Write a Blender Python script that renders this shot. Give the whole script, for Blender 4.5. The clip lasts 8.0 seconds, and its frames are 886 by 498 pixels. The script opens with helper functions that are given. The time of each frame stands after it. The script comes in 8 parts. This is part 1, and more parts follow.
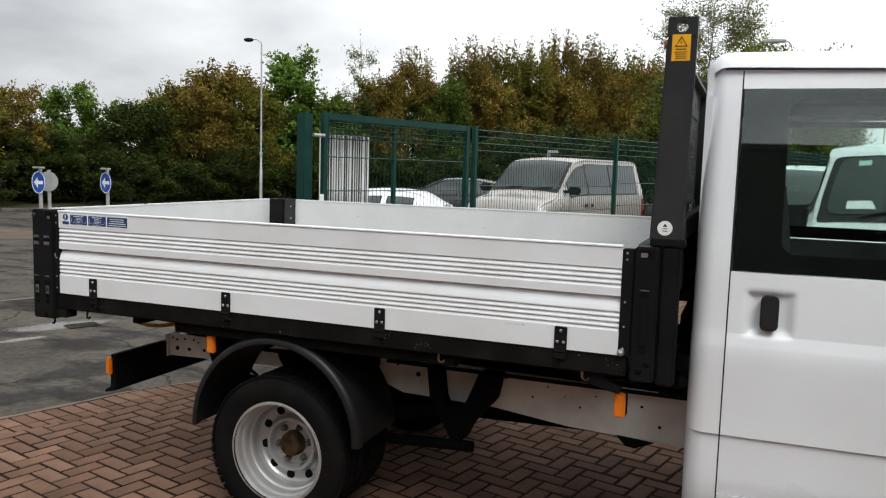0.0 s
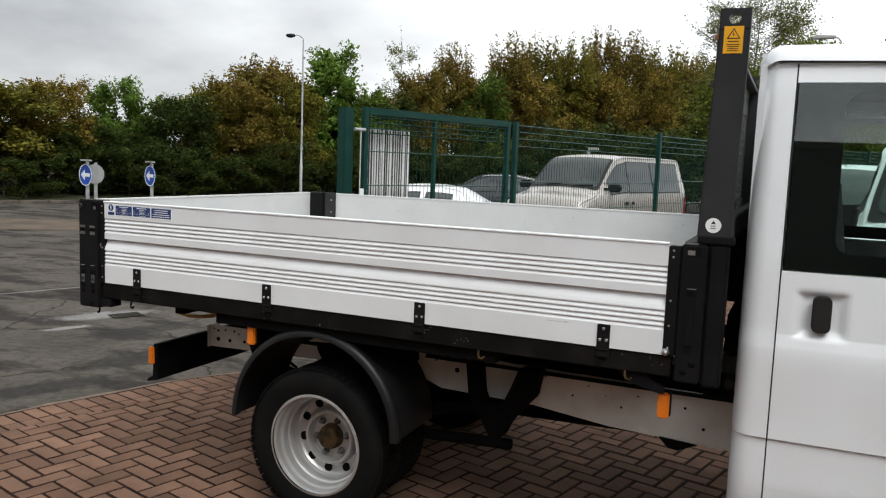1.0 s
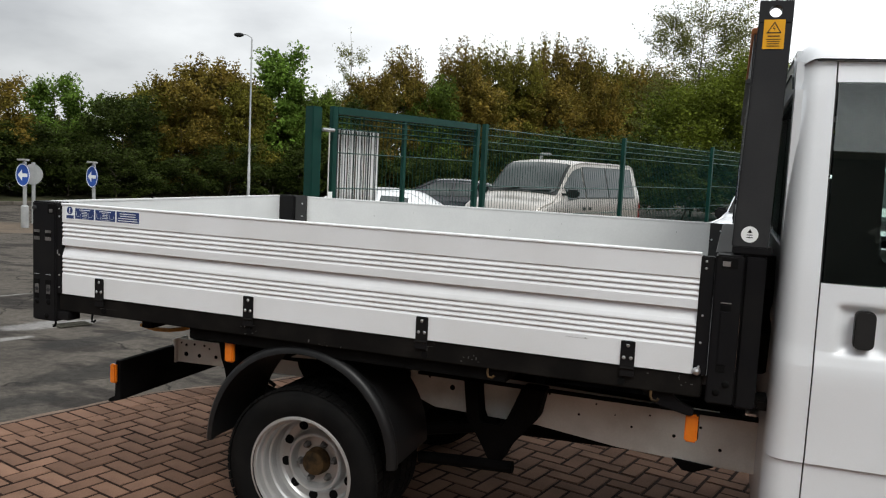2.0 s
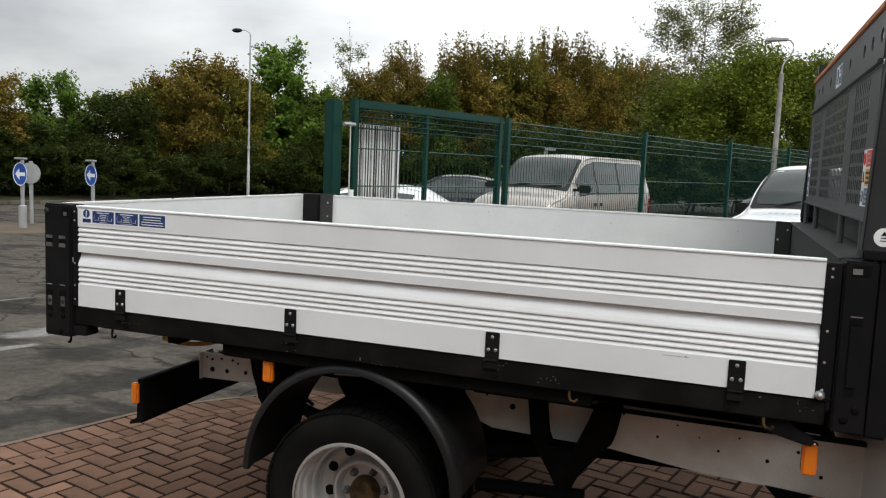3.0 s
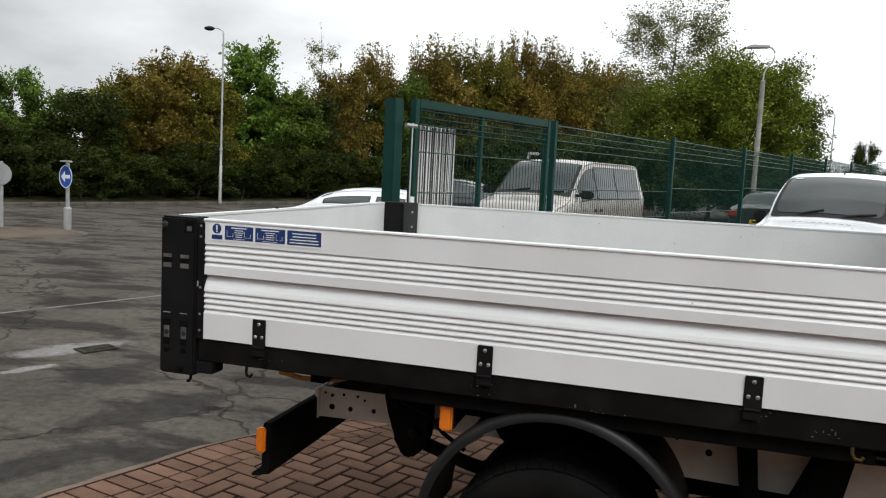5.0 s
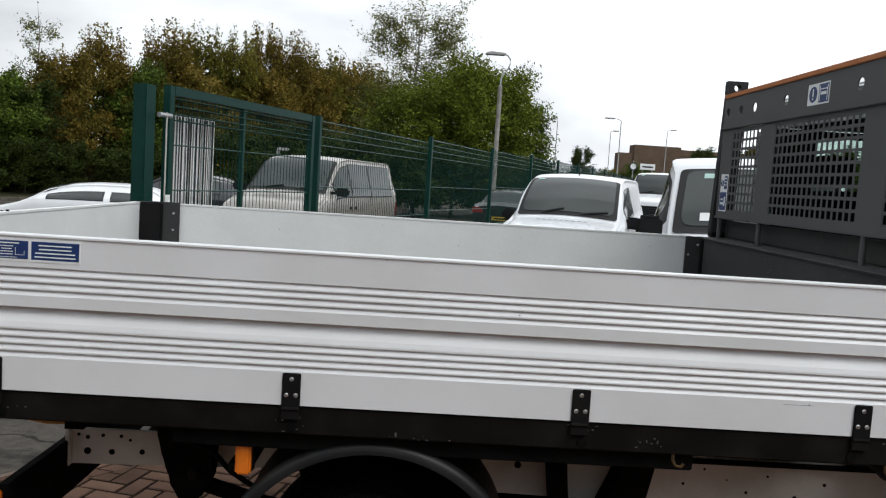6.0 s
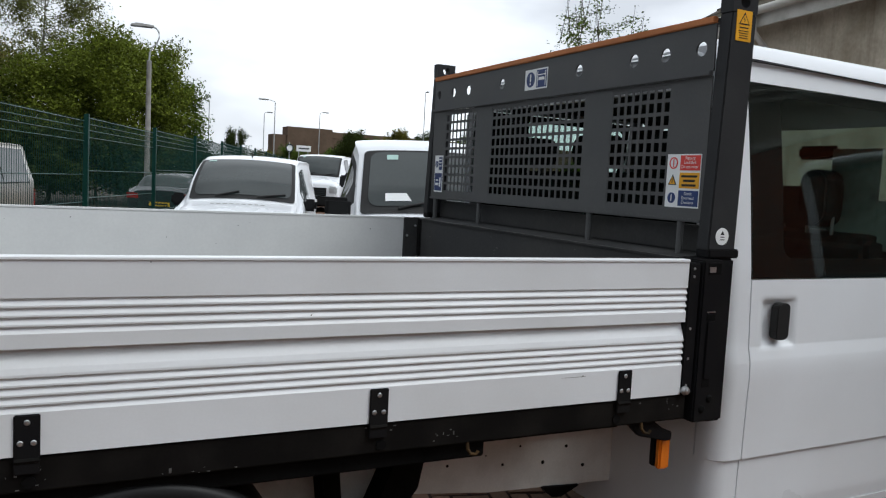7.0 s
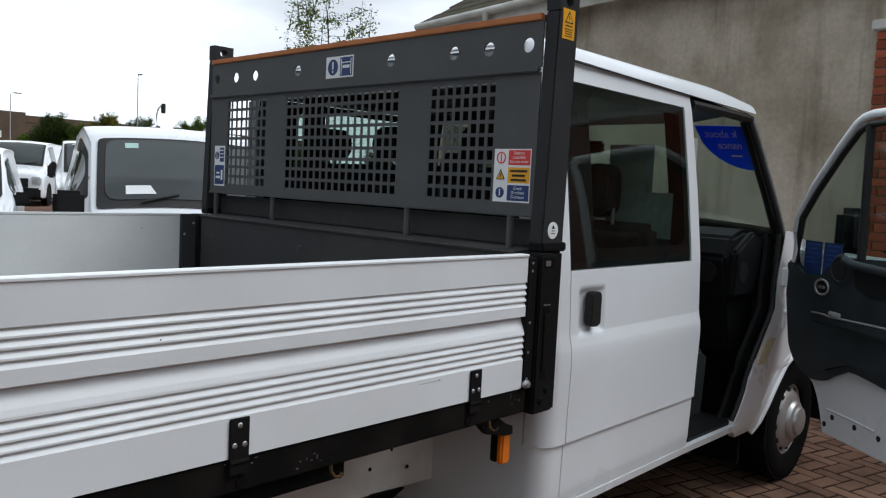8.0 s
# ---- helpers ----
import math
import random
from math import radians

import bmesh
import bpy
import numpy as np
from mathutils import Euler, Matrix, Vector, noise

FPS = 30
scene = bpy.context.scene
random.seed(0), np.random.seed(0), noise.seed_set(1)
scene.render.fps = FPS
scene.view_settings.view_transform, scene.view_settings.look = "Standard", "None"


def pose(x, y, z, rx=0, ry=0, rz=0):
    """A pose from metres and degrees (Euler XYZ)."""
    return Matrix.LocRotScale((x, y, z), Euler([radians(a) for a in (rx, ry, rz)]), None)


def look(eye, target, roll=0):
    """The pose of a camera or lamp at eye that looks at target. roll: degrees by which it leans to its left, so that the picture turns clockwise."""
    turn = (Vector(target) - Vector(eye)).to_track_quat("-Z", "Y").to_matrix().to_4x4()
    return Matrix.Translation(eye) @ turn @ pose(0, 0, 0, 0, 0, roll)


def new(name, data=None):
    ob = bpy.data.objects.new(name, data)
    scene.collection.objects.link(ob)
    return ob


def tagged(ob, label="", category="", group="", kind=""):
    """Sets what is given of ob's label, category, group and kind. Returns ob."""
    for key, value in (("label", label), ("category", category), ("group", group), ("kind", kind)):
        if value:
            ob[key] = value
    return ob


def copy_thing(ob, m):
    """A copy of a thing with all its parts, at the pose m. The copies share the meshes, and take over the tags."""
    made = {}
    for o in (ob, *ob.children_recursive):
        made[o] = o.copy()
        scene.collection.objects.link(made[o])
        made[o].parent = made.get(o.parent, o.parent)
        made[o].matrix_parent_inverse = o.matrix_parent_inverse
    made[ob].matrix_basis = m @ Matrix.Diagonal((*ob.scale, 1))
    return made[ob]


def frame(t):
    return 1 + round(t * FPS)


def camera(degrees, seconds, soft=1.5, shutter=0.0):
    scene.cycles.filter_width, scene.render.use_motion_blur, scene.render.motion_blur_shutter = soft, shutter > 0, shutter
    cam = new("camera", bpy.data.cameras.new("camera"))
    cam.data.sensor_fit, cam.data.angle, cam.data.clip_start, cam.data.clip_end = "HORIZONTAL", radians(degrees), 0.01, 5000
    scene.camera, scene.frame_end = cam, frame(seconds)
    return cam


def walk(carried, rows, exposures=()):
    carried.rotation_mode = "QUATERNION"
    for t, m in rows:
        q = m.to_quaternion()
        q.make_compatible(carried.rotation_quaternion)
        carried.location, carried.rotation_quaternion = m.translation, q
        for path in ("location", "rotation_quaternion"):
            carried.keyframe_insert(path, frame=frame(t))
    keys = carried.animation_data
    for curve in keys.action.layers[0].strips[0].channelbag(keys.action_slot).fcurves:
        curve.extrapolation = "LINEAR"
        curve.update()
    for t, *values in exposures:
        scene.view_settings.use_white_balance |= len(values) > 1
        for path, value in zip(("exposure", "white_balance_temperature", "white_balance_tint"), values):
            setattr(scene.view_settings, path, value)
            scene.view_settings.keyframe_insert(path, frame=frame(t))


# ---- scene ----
import functools

cam = camera(58.7, 8.0, 1.2)

PATH = [
    (0, (3.1, -2.863, 1.653), (2.383, -1.007, 1.448), 1.7),
    (0.5, (3.101, -2.863, 1.645), (2.331, -1.03, 1.43), 1.8),
    (1, (3.075, -2.841, 1.642), (2.271, -1.022, 1.425), 2.2),
    (1.5, (2.948, -2.762, 1.633), (2.207, -0.916, 1.426), 3.1),
    (1.7, (2.869, -2.731, 1.629), (2.183, -0.863, 1.433), 3.1),
    (2.8, (2.496, -2.494, 1.61), (1.824, -0.623, 1.392), 2.4),
    (3, (2.411, -2.438, 1.61), (1.743, -0.565, 1.4), 2.4),
    (3.5, (2.239, -2.39, 1.594), (1.573, -0.518, 1.363), 3.5),
    (4, (1.948, -2.402, 1.58), (1.313, -0.522, 1.329), 2.2),
    (4.2, (1.848, -2.409, 1.576), (1.228, -0.525, 1.316), 2.7),
    (5.3, (1.419, -2.179, 1.595), (0.922, -0.249, 1.424), 2.4),
    (5.5, (1.391, -2.13, 1.596), (1.011, -0.174, 1.425), 2.9),
    (5.8, (1.341, -2.051, 1.597), (1.21, -0.063, 1.421), 3.4),
    (6, (1.278, -2.005, 1.593), (1.341, -0.013, 1.423), 3.7),
    (6.2, (1.205, -1.947, 1.593), (1.514, 0.023, 1.438), 2.9),
    (6.5, (1.092, -1.874, 1.594), (1.682, 0.032, 1.453), 2.2),
    (7, (1.014, -1.733, 1.578), (1.904, 0.05, 1.413), 3.0),
    (7.5, (0.989, -1.577, 1.575), (2.16, 0.035, 1.4), 3.0),
    (7.8, (0.912, -1.477, 1.582), (2.269, -0.017, 1.423), 3.8),
    (8, (0.839, -1.413, 1.58), (2.282, -0.037, 1.423), 2.8),
]
walk(cam, [(t, look(eye, target, roll)) for t, eye, target, roll in PATH], [(0.0, 0.0, 6500, 8), (4.0, -0.07, 6560, 7.5), (5.5, -0.14, 6450, 8), (6.3, -0.38, 6300, 8), (8.0, -0.36, 6050, 7)])

# ---- world and sun ----
SUN_ELEV, SUN_ROT = 53.0, 140.0
world = bpy.data.worlds.new("overcast_sky")
scene.world = world
world.use_nodes = True
wn, wl = world.node_tree.nodes, world.node_tree.links
wn.clear()
w_out = wn.new("ShaderNodeOutputWorld")
w_bg = wn.new("ShaderNodeBackground")
w_sky = wn.new("ShaderNodeTexSky")
w_sky.sky_type, w_sky.sun_disc = "NISHITA", False
w_sky.sun_elevation, w_sky.sun_rotation = radians(SUN_ELEV), radians(SUN_ROT)
w_sky.air_density, w_sky.dust_density = 1.2, 3.0
w_co = wn.new("ShaderNodeTexCoord")
w_map = wn.new("ShaderNodeMapping")
w_map.inputs["Scale"].default_value = (1.0, 1.0, 2.6)
w_n1 = wn.new("ShaderNodeTexNoise")
w_n1.inputs["Scale"].default_value, w_n1.inputs["Detail"].default_value, w_n1.inputs["Roughness"].default_value = 2.3, 8.0, 0.5
w_ramp = wn.new("ShaderNodeValToRGB")
w_ramp.color_ramp.elements[0].position, w_ramp.color_ramp.elements[0].color = 0.33, (5.4, 5.5, 5.8, 1)
w_ramp.color_ramp.elements[1].position, w_ramp.color_ramp.elements[1].color = 0.62, (10.6, 10.75, 11.0, 1)
# thin bright cloud towards the sun's side, heavier cloud away from it
w_dot = wn.new("ShaderNodeVectorMath")
w_dot.operation = "DOT_PRODUCT"
w_dot.inputs[1].default_value = (0.88, 0.10, 0.25)
w_grad = wn.new("ShaderNodeMapRange")
w_grad.inputs["From Min"].default_value, w_grad.inputs["From Max"].default_value = -0.85, 0.45
w_grad.inputs["To Min"].default_value, w_grad.inputs["To Max"].default_value = 0.76, 1.9
w_mul = wn.new("ShaderNodeVectorMath")
w_mul.operation = "SCALE"
w_mix = wn.new("ShaderNodeMixRGB")
w_mix.inputs["Fac"].default_value = 0.9
wl.new(w_co.outputs["Generated"], w_map.inputs["Vector"])
wl.new(w_map.outputs["Vector"], w_n1.inputs["Vector"])
wl.new(w_n1.outputs["Fac"], w_ramp.inputs["Fac"])
wl.new(w_co.outputs["Generated"], w_dot.inputs[0])
wl.new(w_dot.outputs["Value"], w_grad.inputs["Value"])
wl.new(w_ramp.outputs["Color"], w_mul.inputs[0])
wl.new(w_grad.outputs["Result"], w_mul.inputs["Scale"])
wl.new(w_sky.outputs["Color"], w_mix.inputs["Color1"])
wl.new(w_mul.outputs["Vector"], w_mix.inputs["Color2"])
wl.new(w_mix.outputs["Color"], w_bg.inputs["Color"])
w_bg.inputs["Strength"].default_value = 0.1
wl.new(w_bg.outputs["Background"], w_out.inputs["Surface"])

sun = new("sun", bpy.data.lights.new("sun", "SUN"))
sun.data.energy, sun.data.angle, sun.data.color = 1.80, radians(26), (1.0, 0.985, 0.96)
sun_from = Vector((math.sin(radians(SUN_ROT)) * math.cos(radians(SUN_ELEV)), math.cos(radians(SUN_ROT)) * math.cos(radians(SUN_ELEV)), math.sin(radians(SUN_ELEV))))
sun.matrix_world = look(sun_from * 40, (0, 0, 0))


# ---- materials ----
def material(name, color, rough=0.5, metal=0.0, vary=0.12, scale=3.0, fine=60.0, bump=0.05, tint=None, spec=0.5, coat=0.0, island=0.0, per_object=0.0):
    """A surface with stains at a large scale, grain at a fine one, and a fine relief."""
    m = bpy.data.materials.new(name)
    m.use_nodes = True
    n, l = m.node_tree.nodes, m.node_tree.links
    b = n["Principled BSDF"]
    co = n.new("ShaderNodeTexCoord")
    big, small = n.new("ShaderNodeTexNoise"), n.new("ShaderNodeTexNoise")
    big.inputs["Scale"].default_value, big.inputs["Detail"].default_value = scale, 6.0
    small.inputs["Scale"].default_value, small.inputs["Detail"].default_value = fine, 4.0
    l.new(co.outputs["Object"], big.inputs["Vector"])
    l.new(co.outputs["Object"], small.inputs["Vector"])
    other = tint or tuple(c * (1 - 2.2 * vary) for c in color)
    mix1 = n.new("ShaderNodeMixRGB")
    mix1.inputs["Color1"].default_value, mix1.inputs["Color2"].default_value = (*color, 1), (*other, 1)
    ramp = n.new("ShaderNodeMapRange")
    ramp.inputs["From Min"].default_value, ramp.inputs["From Max"].default_value = 0.42, 0.72
    l.new(big.outputs["Fac"], ramp.inputs["Value"])
    l.new(ramp.outputs["Result"], mix1.inputs["Fac"])
    hsv = n.new("ShaderNodeHueSaturation")
    l.new(mix1.outputs["Color"], hsv.inputs["Color"])
    val = n.new("ShaderNodeMapRange")
    val.inputs["To Min"].default_value, val.inputs["To Max"].default_value = 1 - vary, 1 + vary
    l.new(small.outputs["Fac"], val.inputs["Value"])
    last = val.outputs["Result"]
    for amount, source in ((island, "island"), (per_object, "object")):
        if amount:
            g = n.new("ShaderNodeNewGeometry" if source == "island" else "ShaderNodeObjectInfo")
            r = n.new("ShaderNodeMapRange")
            r.inputs["To Min"].default_value, r.inputs["To Max"].default_value = 1 - amount, 1 + amount
            l.new(g.outputs["Random Per Island" if source == "island" else "Random"], r.inputs["Value"])
            mul = n.new("ShaderNodeMath")
            mul.operation = "MULTIPLY"
            l.new(last, mul.inputs[0])
            l.new(r.outputs["Result"], mul.inputs[1])
            last = mul.outputs["Value"]
    l.new(last, hsv.inputs["Value"])
    l.new(hsv.outputs["Color"], b.inputs["Base Color"])
    rr = n.new("ShaderNodeMapRange")
    rr.inputs["To Min"].default_value, rr.inputs["To Max"].default_value = max(0.02, rough - 0.08), min(1.0, rough + 0.1)
    l.new(big.outputs["Fac"], rr.inputs["Value"])
    l.new(rr.outputs["Result"], b.inputs["Roughness"])
    b.inputs["Metallic"].default_value = metal
    b.inputs["Specular IOR Level"].default_value = spec if spec != 0.5 else (0.5 if rough < 0.45 else 0.25 if rough < 0.75 else 0.1)
    b.inputs["Coat Weight"].default_value = coat
    if bump:
        bp = n.new("ShaderNodeBump")
        bp.inputs["Strength"].default_value, bp.inputs["Distance"].default_value = bump, 0.01
        l.new(small.outputs["Fac"], bp.inputs["Height"])
        l.new(bp.outputs["Normal"], b.inputs["Normal"])
    return m


def glass(name, color, rough=0.0, clear=0.75, mirror=0.14, edge=0.17):
    """Window glass of a vehicle: a thin tinted pane that lets light through and mirrors a part of it."""
    m = bpy.data.materials.new(name)
    m.use_nodes = True
    n, l = m.node_tree.nodes, m.node_tree.links
    n.clear()
    out, mix = n.new("ShaderNodeOutputMaterial"), n.new("ShaderNodeMixShader")
    t, g = n.new("ShaderNodeBsdfTransparent"), n.new("ShaderNodeBsdfGlossy")
    t.inputs["Color"].default_value = (*(c * clear for c in color), 1)
    g.inputs["Roughness"].default_value = rough
    f = n.new("ShaderNodeLayerWeight")
    f.inputs["Blend"].default_value = 0.25
    gain = n.new("ShaderNodeMapRange")
    gain.inputs["To Min"].default_value, gain.inputs["To Max"].default_value = mirror * 0.5, mirror * 0.5 + edge
    power = n.new("ShaderNodeMath")
    power.operation, power.inputs[1].default_value = "POWER", 3.0
    l.new(f.outputs["Facing"], power.inputs[0])
    l.new(power.outputs["Value"], gain.inputs["Value"])
    l.new(gain.outputs["Result"], mix.inputs["Fac"])
    l.new(t.outputs["BSDF"], mix.inputs[1])
    l.new(g.outputs["BSDF"], mix.inputs[2])
    l.new(mix.outputs["Shader"], out.inputs["Surface"])
    return m


def streaked(name, m):
    """Rain streaks that run down a wall, over the given surface."""
    m.name = name
    n, l = m.node_tree.nodes, m.node_tree.links
    b = n["Principled BSDF"]
    base = b.inputs["Base Color"].links[0].from_socket
    co, mp, nz, mr, mx = n.new("ShaderNodeTexCoord"), n.new("ShaderNodeMapping"), n.new("ShaderNodeTexNoise"), n.new("ShaderNodeMapRange"), n.new("ShaderNodeMixRGB")
    mp.inputs["Scale"].default_value = (1.5, 1.5, 0.10)
    nz.inputs["Scale"].default_value, nz.inputs["Detail"].default_value, nz.inputs["Roughness"].default_value = 1.6, 7.0, 0.65
    mr.inputs["From Min"].default_value, mr.inputs["From Max"].default_value = 0.50, 0.70
    mx.blend_type, mx.inputs["Color2"].default_value = "MULTIPLY", (0.52, 0.49, 0.46, 1)
    l.new(co.outputs["Object"], mp.inputs["Vector"])
    l.new(mp.outputs["Vector"], nz.inputs["Vector"])
    l.new(nz.outputs["Fac"], mr.inputs["Value"])
    l.new(mr.outputs["Result"], mx.inputs["Fac"])
    l.new(base, mx.inputs["Color1"])
    l.new(mx.outputs["Color"], b.inputs["Base Color"])
    return m


M_WHITE = material("white_van_paint", (0.795, 0.822, 0.850), 0.28, vary=0.025, scale=1.2, fine=220, bump=0.006, tint=(0.72, 0.735, 0.75), coat=0.4)
M_BOARD = material("white_coated_aluminium", (0.772, 0.79, 0.808), 0.36, vary=0.03, scale=2.2, fine=160, bump=0.012, tint=(0.69, 0.70, 0.705))
M_BOARD_IN = material("worn_white_aluminium", (0.76, 0.77, 0.76), 0.5, vary=0.05, scale=4.0, fine=90, bump=0.02, tint=(0.71, 0.72, 0.715))
M_BLACK = material("black_powder_coat", (0.008, 0.008, 0.009), 0.5, vary=0.16, scale=5.0, fine=260, bump=0.05, tint=(0.013, 0.0125, 0.012), spec=0.10)
M_RAIL = material("dusty_black_steel", (0.006, 0.0056, 0.0052), 0.6, vary=0.25, scale=7.0, fine=150, bump=0.06, tint=(0.014, 0.0125, 0.011), spec=0.08)
M_GREY = material("anthracite_powder_coat", (0.085, 0.087, 0.089), 0.5, vary=0.16, scale=4.0, fine=240, bump=0.04, tint=(0.098, 0.099, 0.099), spec=0.2)
M_POST = material("dark_powder_coat", (0.027, 0.028, 0.030), 0.5, vary=0.16, scale=4.0, fine=240, bump=0.04, tint=(0.036, 0.037, 0.038), spec=0.15)
# near-black underbody; also stands for the shade inside slots, holes and hollows
M_UNDER = material("underbody_and_shade", (0.005, 0.005, 0.005), 0.8, vary=0.3, scale=6.0, fine=70, bump=0.15)
M_CHASSIS = material("pale_chassis_steel", (0.76, 0.745, 0.71), 0.5, vary=0.08, scale=6.0, fine=120, bump=0.03, tint=(0.60, 0.575, 0.53))
M_RUBBER = material("tyre_rubber", (0.0055, 0.0055, 0.0055), 0.8, vary=0.2, scale=9.0, fine=140, bump=0.12, tint=(0.010, 0.0095, 0.009), spec=0.08)
M_GUARD = material("black_plastic_mudguard", (0.0075, 0.0075, 0.008), 0.42, vary=0.18, scale=6.0, fine=180, bump=0.04, tint=(0.013, 0.013, 0.013), spec=0.3)
M_RIM = material("silver_painted_steel", (0.50, 0.50, 0.50), 0.36, metal=0.62, vary=0.07, scale=9.0, fine=120, bump=0.03, tint=(0.46, 0.45, 0.43))
M_RUST = material("rusty_hub", (0.075, 0.045, 0.020), 0.8, vary=0.25, scale=30, fine=160, bump=0.2, tint=(0.022, 0.016, 0.010))
M_STEEL = material("zinc_steel", (0.55, 0.56, 0.57), 0.35, metal=0.9, vary=0.1, scale=20, fine=200, bump=0.03)
M_ORANGE = material("amber_lens", (0.80, 0.20, 0.012), 0.22, vary=0.06, scale=30, fine=260, bump=0.05, coat=0.5)
M_TIMBER = material("orange_stained_strip", (0.50, 0.19, 0.07), 0.65, vary=0.14, scale=8, fine=120, bump=0.05, tint=(0.40, 0.15, 0.055))
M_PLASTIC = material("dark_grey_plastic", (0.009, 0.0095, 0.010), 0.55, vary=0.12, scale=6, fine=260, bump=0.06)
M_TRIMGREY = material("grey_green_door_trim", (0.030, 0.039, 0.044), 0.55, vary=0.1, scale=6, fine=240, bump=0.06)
# grey plastic set near-black: the cab's inner shade is put into the colour
M_DASH = material("shaded_grey_dashboard", (0.0052, 0.0062, 0.0070), 0.6, vary=0.1, scale=6, fine=240, bump=0.06)
M_SEAT = material("dark_seat_fabric", (0.046, 0.052, 0.054), 0.9, vary=0.2, scale=12, fine=320, bump=0.2)
M_FILM = material("pale_green_plastic_film", (0.26, 0.33, 0.30), 0.25, vary=0.25, scale=9, fine=40, bump=0.08, tint=(0.13, 0.17, 0.16))
M_PALETEAL = material("pale_teal_sticker", (0.42, 0.60, 0.55), 0.5, vary=0.04, scale=20, fine=80, bump=0.0)
M_LINER = material("pale_headliner", (0.36, 0.36, 0.35), 0.9, vary=0.06, scale=6, fine=220, bump=0.06)
M_COLUMN = material("weathered_grey_column", (0.24, 0.23, 0.21), 0.6, metal=0.1, vary=0.2, scale=4, fine=90, bump=0.05, tint=(0.16, 0.15, 0.135))
M_PAPER = material("white_paper", (0.82, 0.84, 0.84), 0.7, vary=0.02, scale=6, fine=60, bump=0.0)
M_BLUE = material("blue_print", (0.013, 0.038, 0.15), 0.4, vary=0.04, scale=20, fine=80, bump=0.0)
M_YELLOW = material("yellow_print", (0.82, 0.40, 0.01), 0.4, vary=0.04, scale=20, fine=80, bump=0.0)
M_RED = material("red_print", (0.72, 0.05, 0.04), 0.4, vary=0.04, scale=20, fine=80, bump=0.0)
M_INK = material("black_print", (0.02, 0.02, 0.02), 0.5, vary=0.05, scale=20, fine=80, bump=0.0)
M_BEIGE = material("faded_cream_label", (0.62, 0.55, 0.36), 0.6, vary=0.08, scale=30, fine=80, bump=0.0)
# the fence's green made paler: sky sheen on level wires, put into the colour
M_WIRE_SHEEN = material("green_wire_sky_sheen", (0.014, 0.066, 0.054), 0.4, vary=0.15, scale=5, fine=100, bump=0.0, spec=0.6)
M_DUSTY = material("dusty_anthracite_steel", (0.042, 0.043, 0.044), 0.7, vary=0.2, scale=3.0, fine=90, bump=0.06, tint=(0.058, 0.057, 0.055), spec=0.12)
M_SCRAPE = material("scraped_metal", (0.13, 0.125, 0.12), 0.6, vary=0.3, scale=20, fine=150, bump=0.05)
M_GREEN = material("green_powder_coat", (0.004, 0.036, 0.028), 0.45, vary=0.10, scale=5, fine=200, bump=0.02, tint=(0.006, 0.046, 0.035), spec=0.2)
M_POLE = material("galvanised_pole", (0.40, 0.41, 0.41), 0.5, metal=0.4, vary=0.12, scale=4, fine=90, bump=0.03, tint=(0.28, 0.29, 0.29))
M_DARKCAR = material("dark_car_paint", (0.018, 0.02, 0.026), 0.22, vary=0.06, scale=2, fine=200, bump=0.004, coat=0.7)
M_SILVER = material("beige_silver_paint", (0.42, 0.395, 0.36), 0.3, metal=0.45, vary=0.04, scale=2, fine=240, bump=0.006, coat=0.6)
M_HEAD = material("headlamp_lens", (0.55, 0.57, 0.58), 0.12, vary=0.1, scale=20, fine=90, bump=0.05, coat=0.8)
M_TAIL = material("red_lamp_lens", (0.35, 0.01, 0.01), 0.2, vary=0.1, scale=20, fine=90, bump=0.05, coat=0.6)
M_PLATE = material("yellow_plate", (0.75, 0.52, 0.02), 0.4, vary=0.04, scale=20, fine=90, bump=0.0)
G_TINT = glass("tinted_privacy_glass", (0.89, 0.96, 0.93), clear=0.97, mirror=0.11, edge=0.09)
G_REAR = glass("dark_rear_glass", (0.84, 0.90, 0.88), clear=0.80, mirror=0.03)
G_CLEAR = glass("clear_green_glass", (0.90, 0.985, 0.95), clear=0.80, mirror=0.08)
G_DARK = material("dark_vehicle_glass", (0.026, 0.034, 0.033), 0.05, vary=0.12, scale=2, fine=30, bump=0.0, spec=0.72)
M_CONC = streaked("stained_grey_stucco", material("stained_stucco_base", (0.52, 0.462, 0.372), 0.88, vary=0.22, scale=1.6, fine=22, bump=0.3, tint=(0.30, 0.255, 0.19)))
M_BRICK = material("red_wall_brick", (0.30, 0.085, 0.042), 0.85, vary=0.16, scale=4, fine=60, bump=0.3, tint=(0.22, 0.06, 0.034), per_object=0.22, island=0.2)
M_DARKBRICK = material("weathered_dark_brick", (0.047, 0.040, 0.036), 0.9, vary=0.2, scale=1.2, fine=30, bump=0.2, tint=(0.036, 0.031, 0.028))
M_MORTAR = material("mortar", (0.30, 0.27, 0.23), 0.95, vary=0.12, scale=6, fine=90, bump=0.2)
M_ROOF = material("mossy_brown_roof", (0.070, 0.058, 0.042), 0.9, vary=0.25, scale=3, fine=40, bump=0.5, tint=(0.045, 0.05, 0.028), island=0.2)
M_GUTTER = material("pale_gutter", (0.55, 0.54, 0.50), 0.5, vary=0.12, scale=3, fine=60, bump=0.05, tint=(0.38, 0.37, 0.33))
M_PAVER = material("red_block_paver", (0.198, 0.116, 0.079), 0.88, vary=0.24, scale=3.5, fine=95, bump=0.4, tint=(0.130, 0.079, 0.056), per_object=0.22, island=0.22)
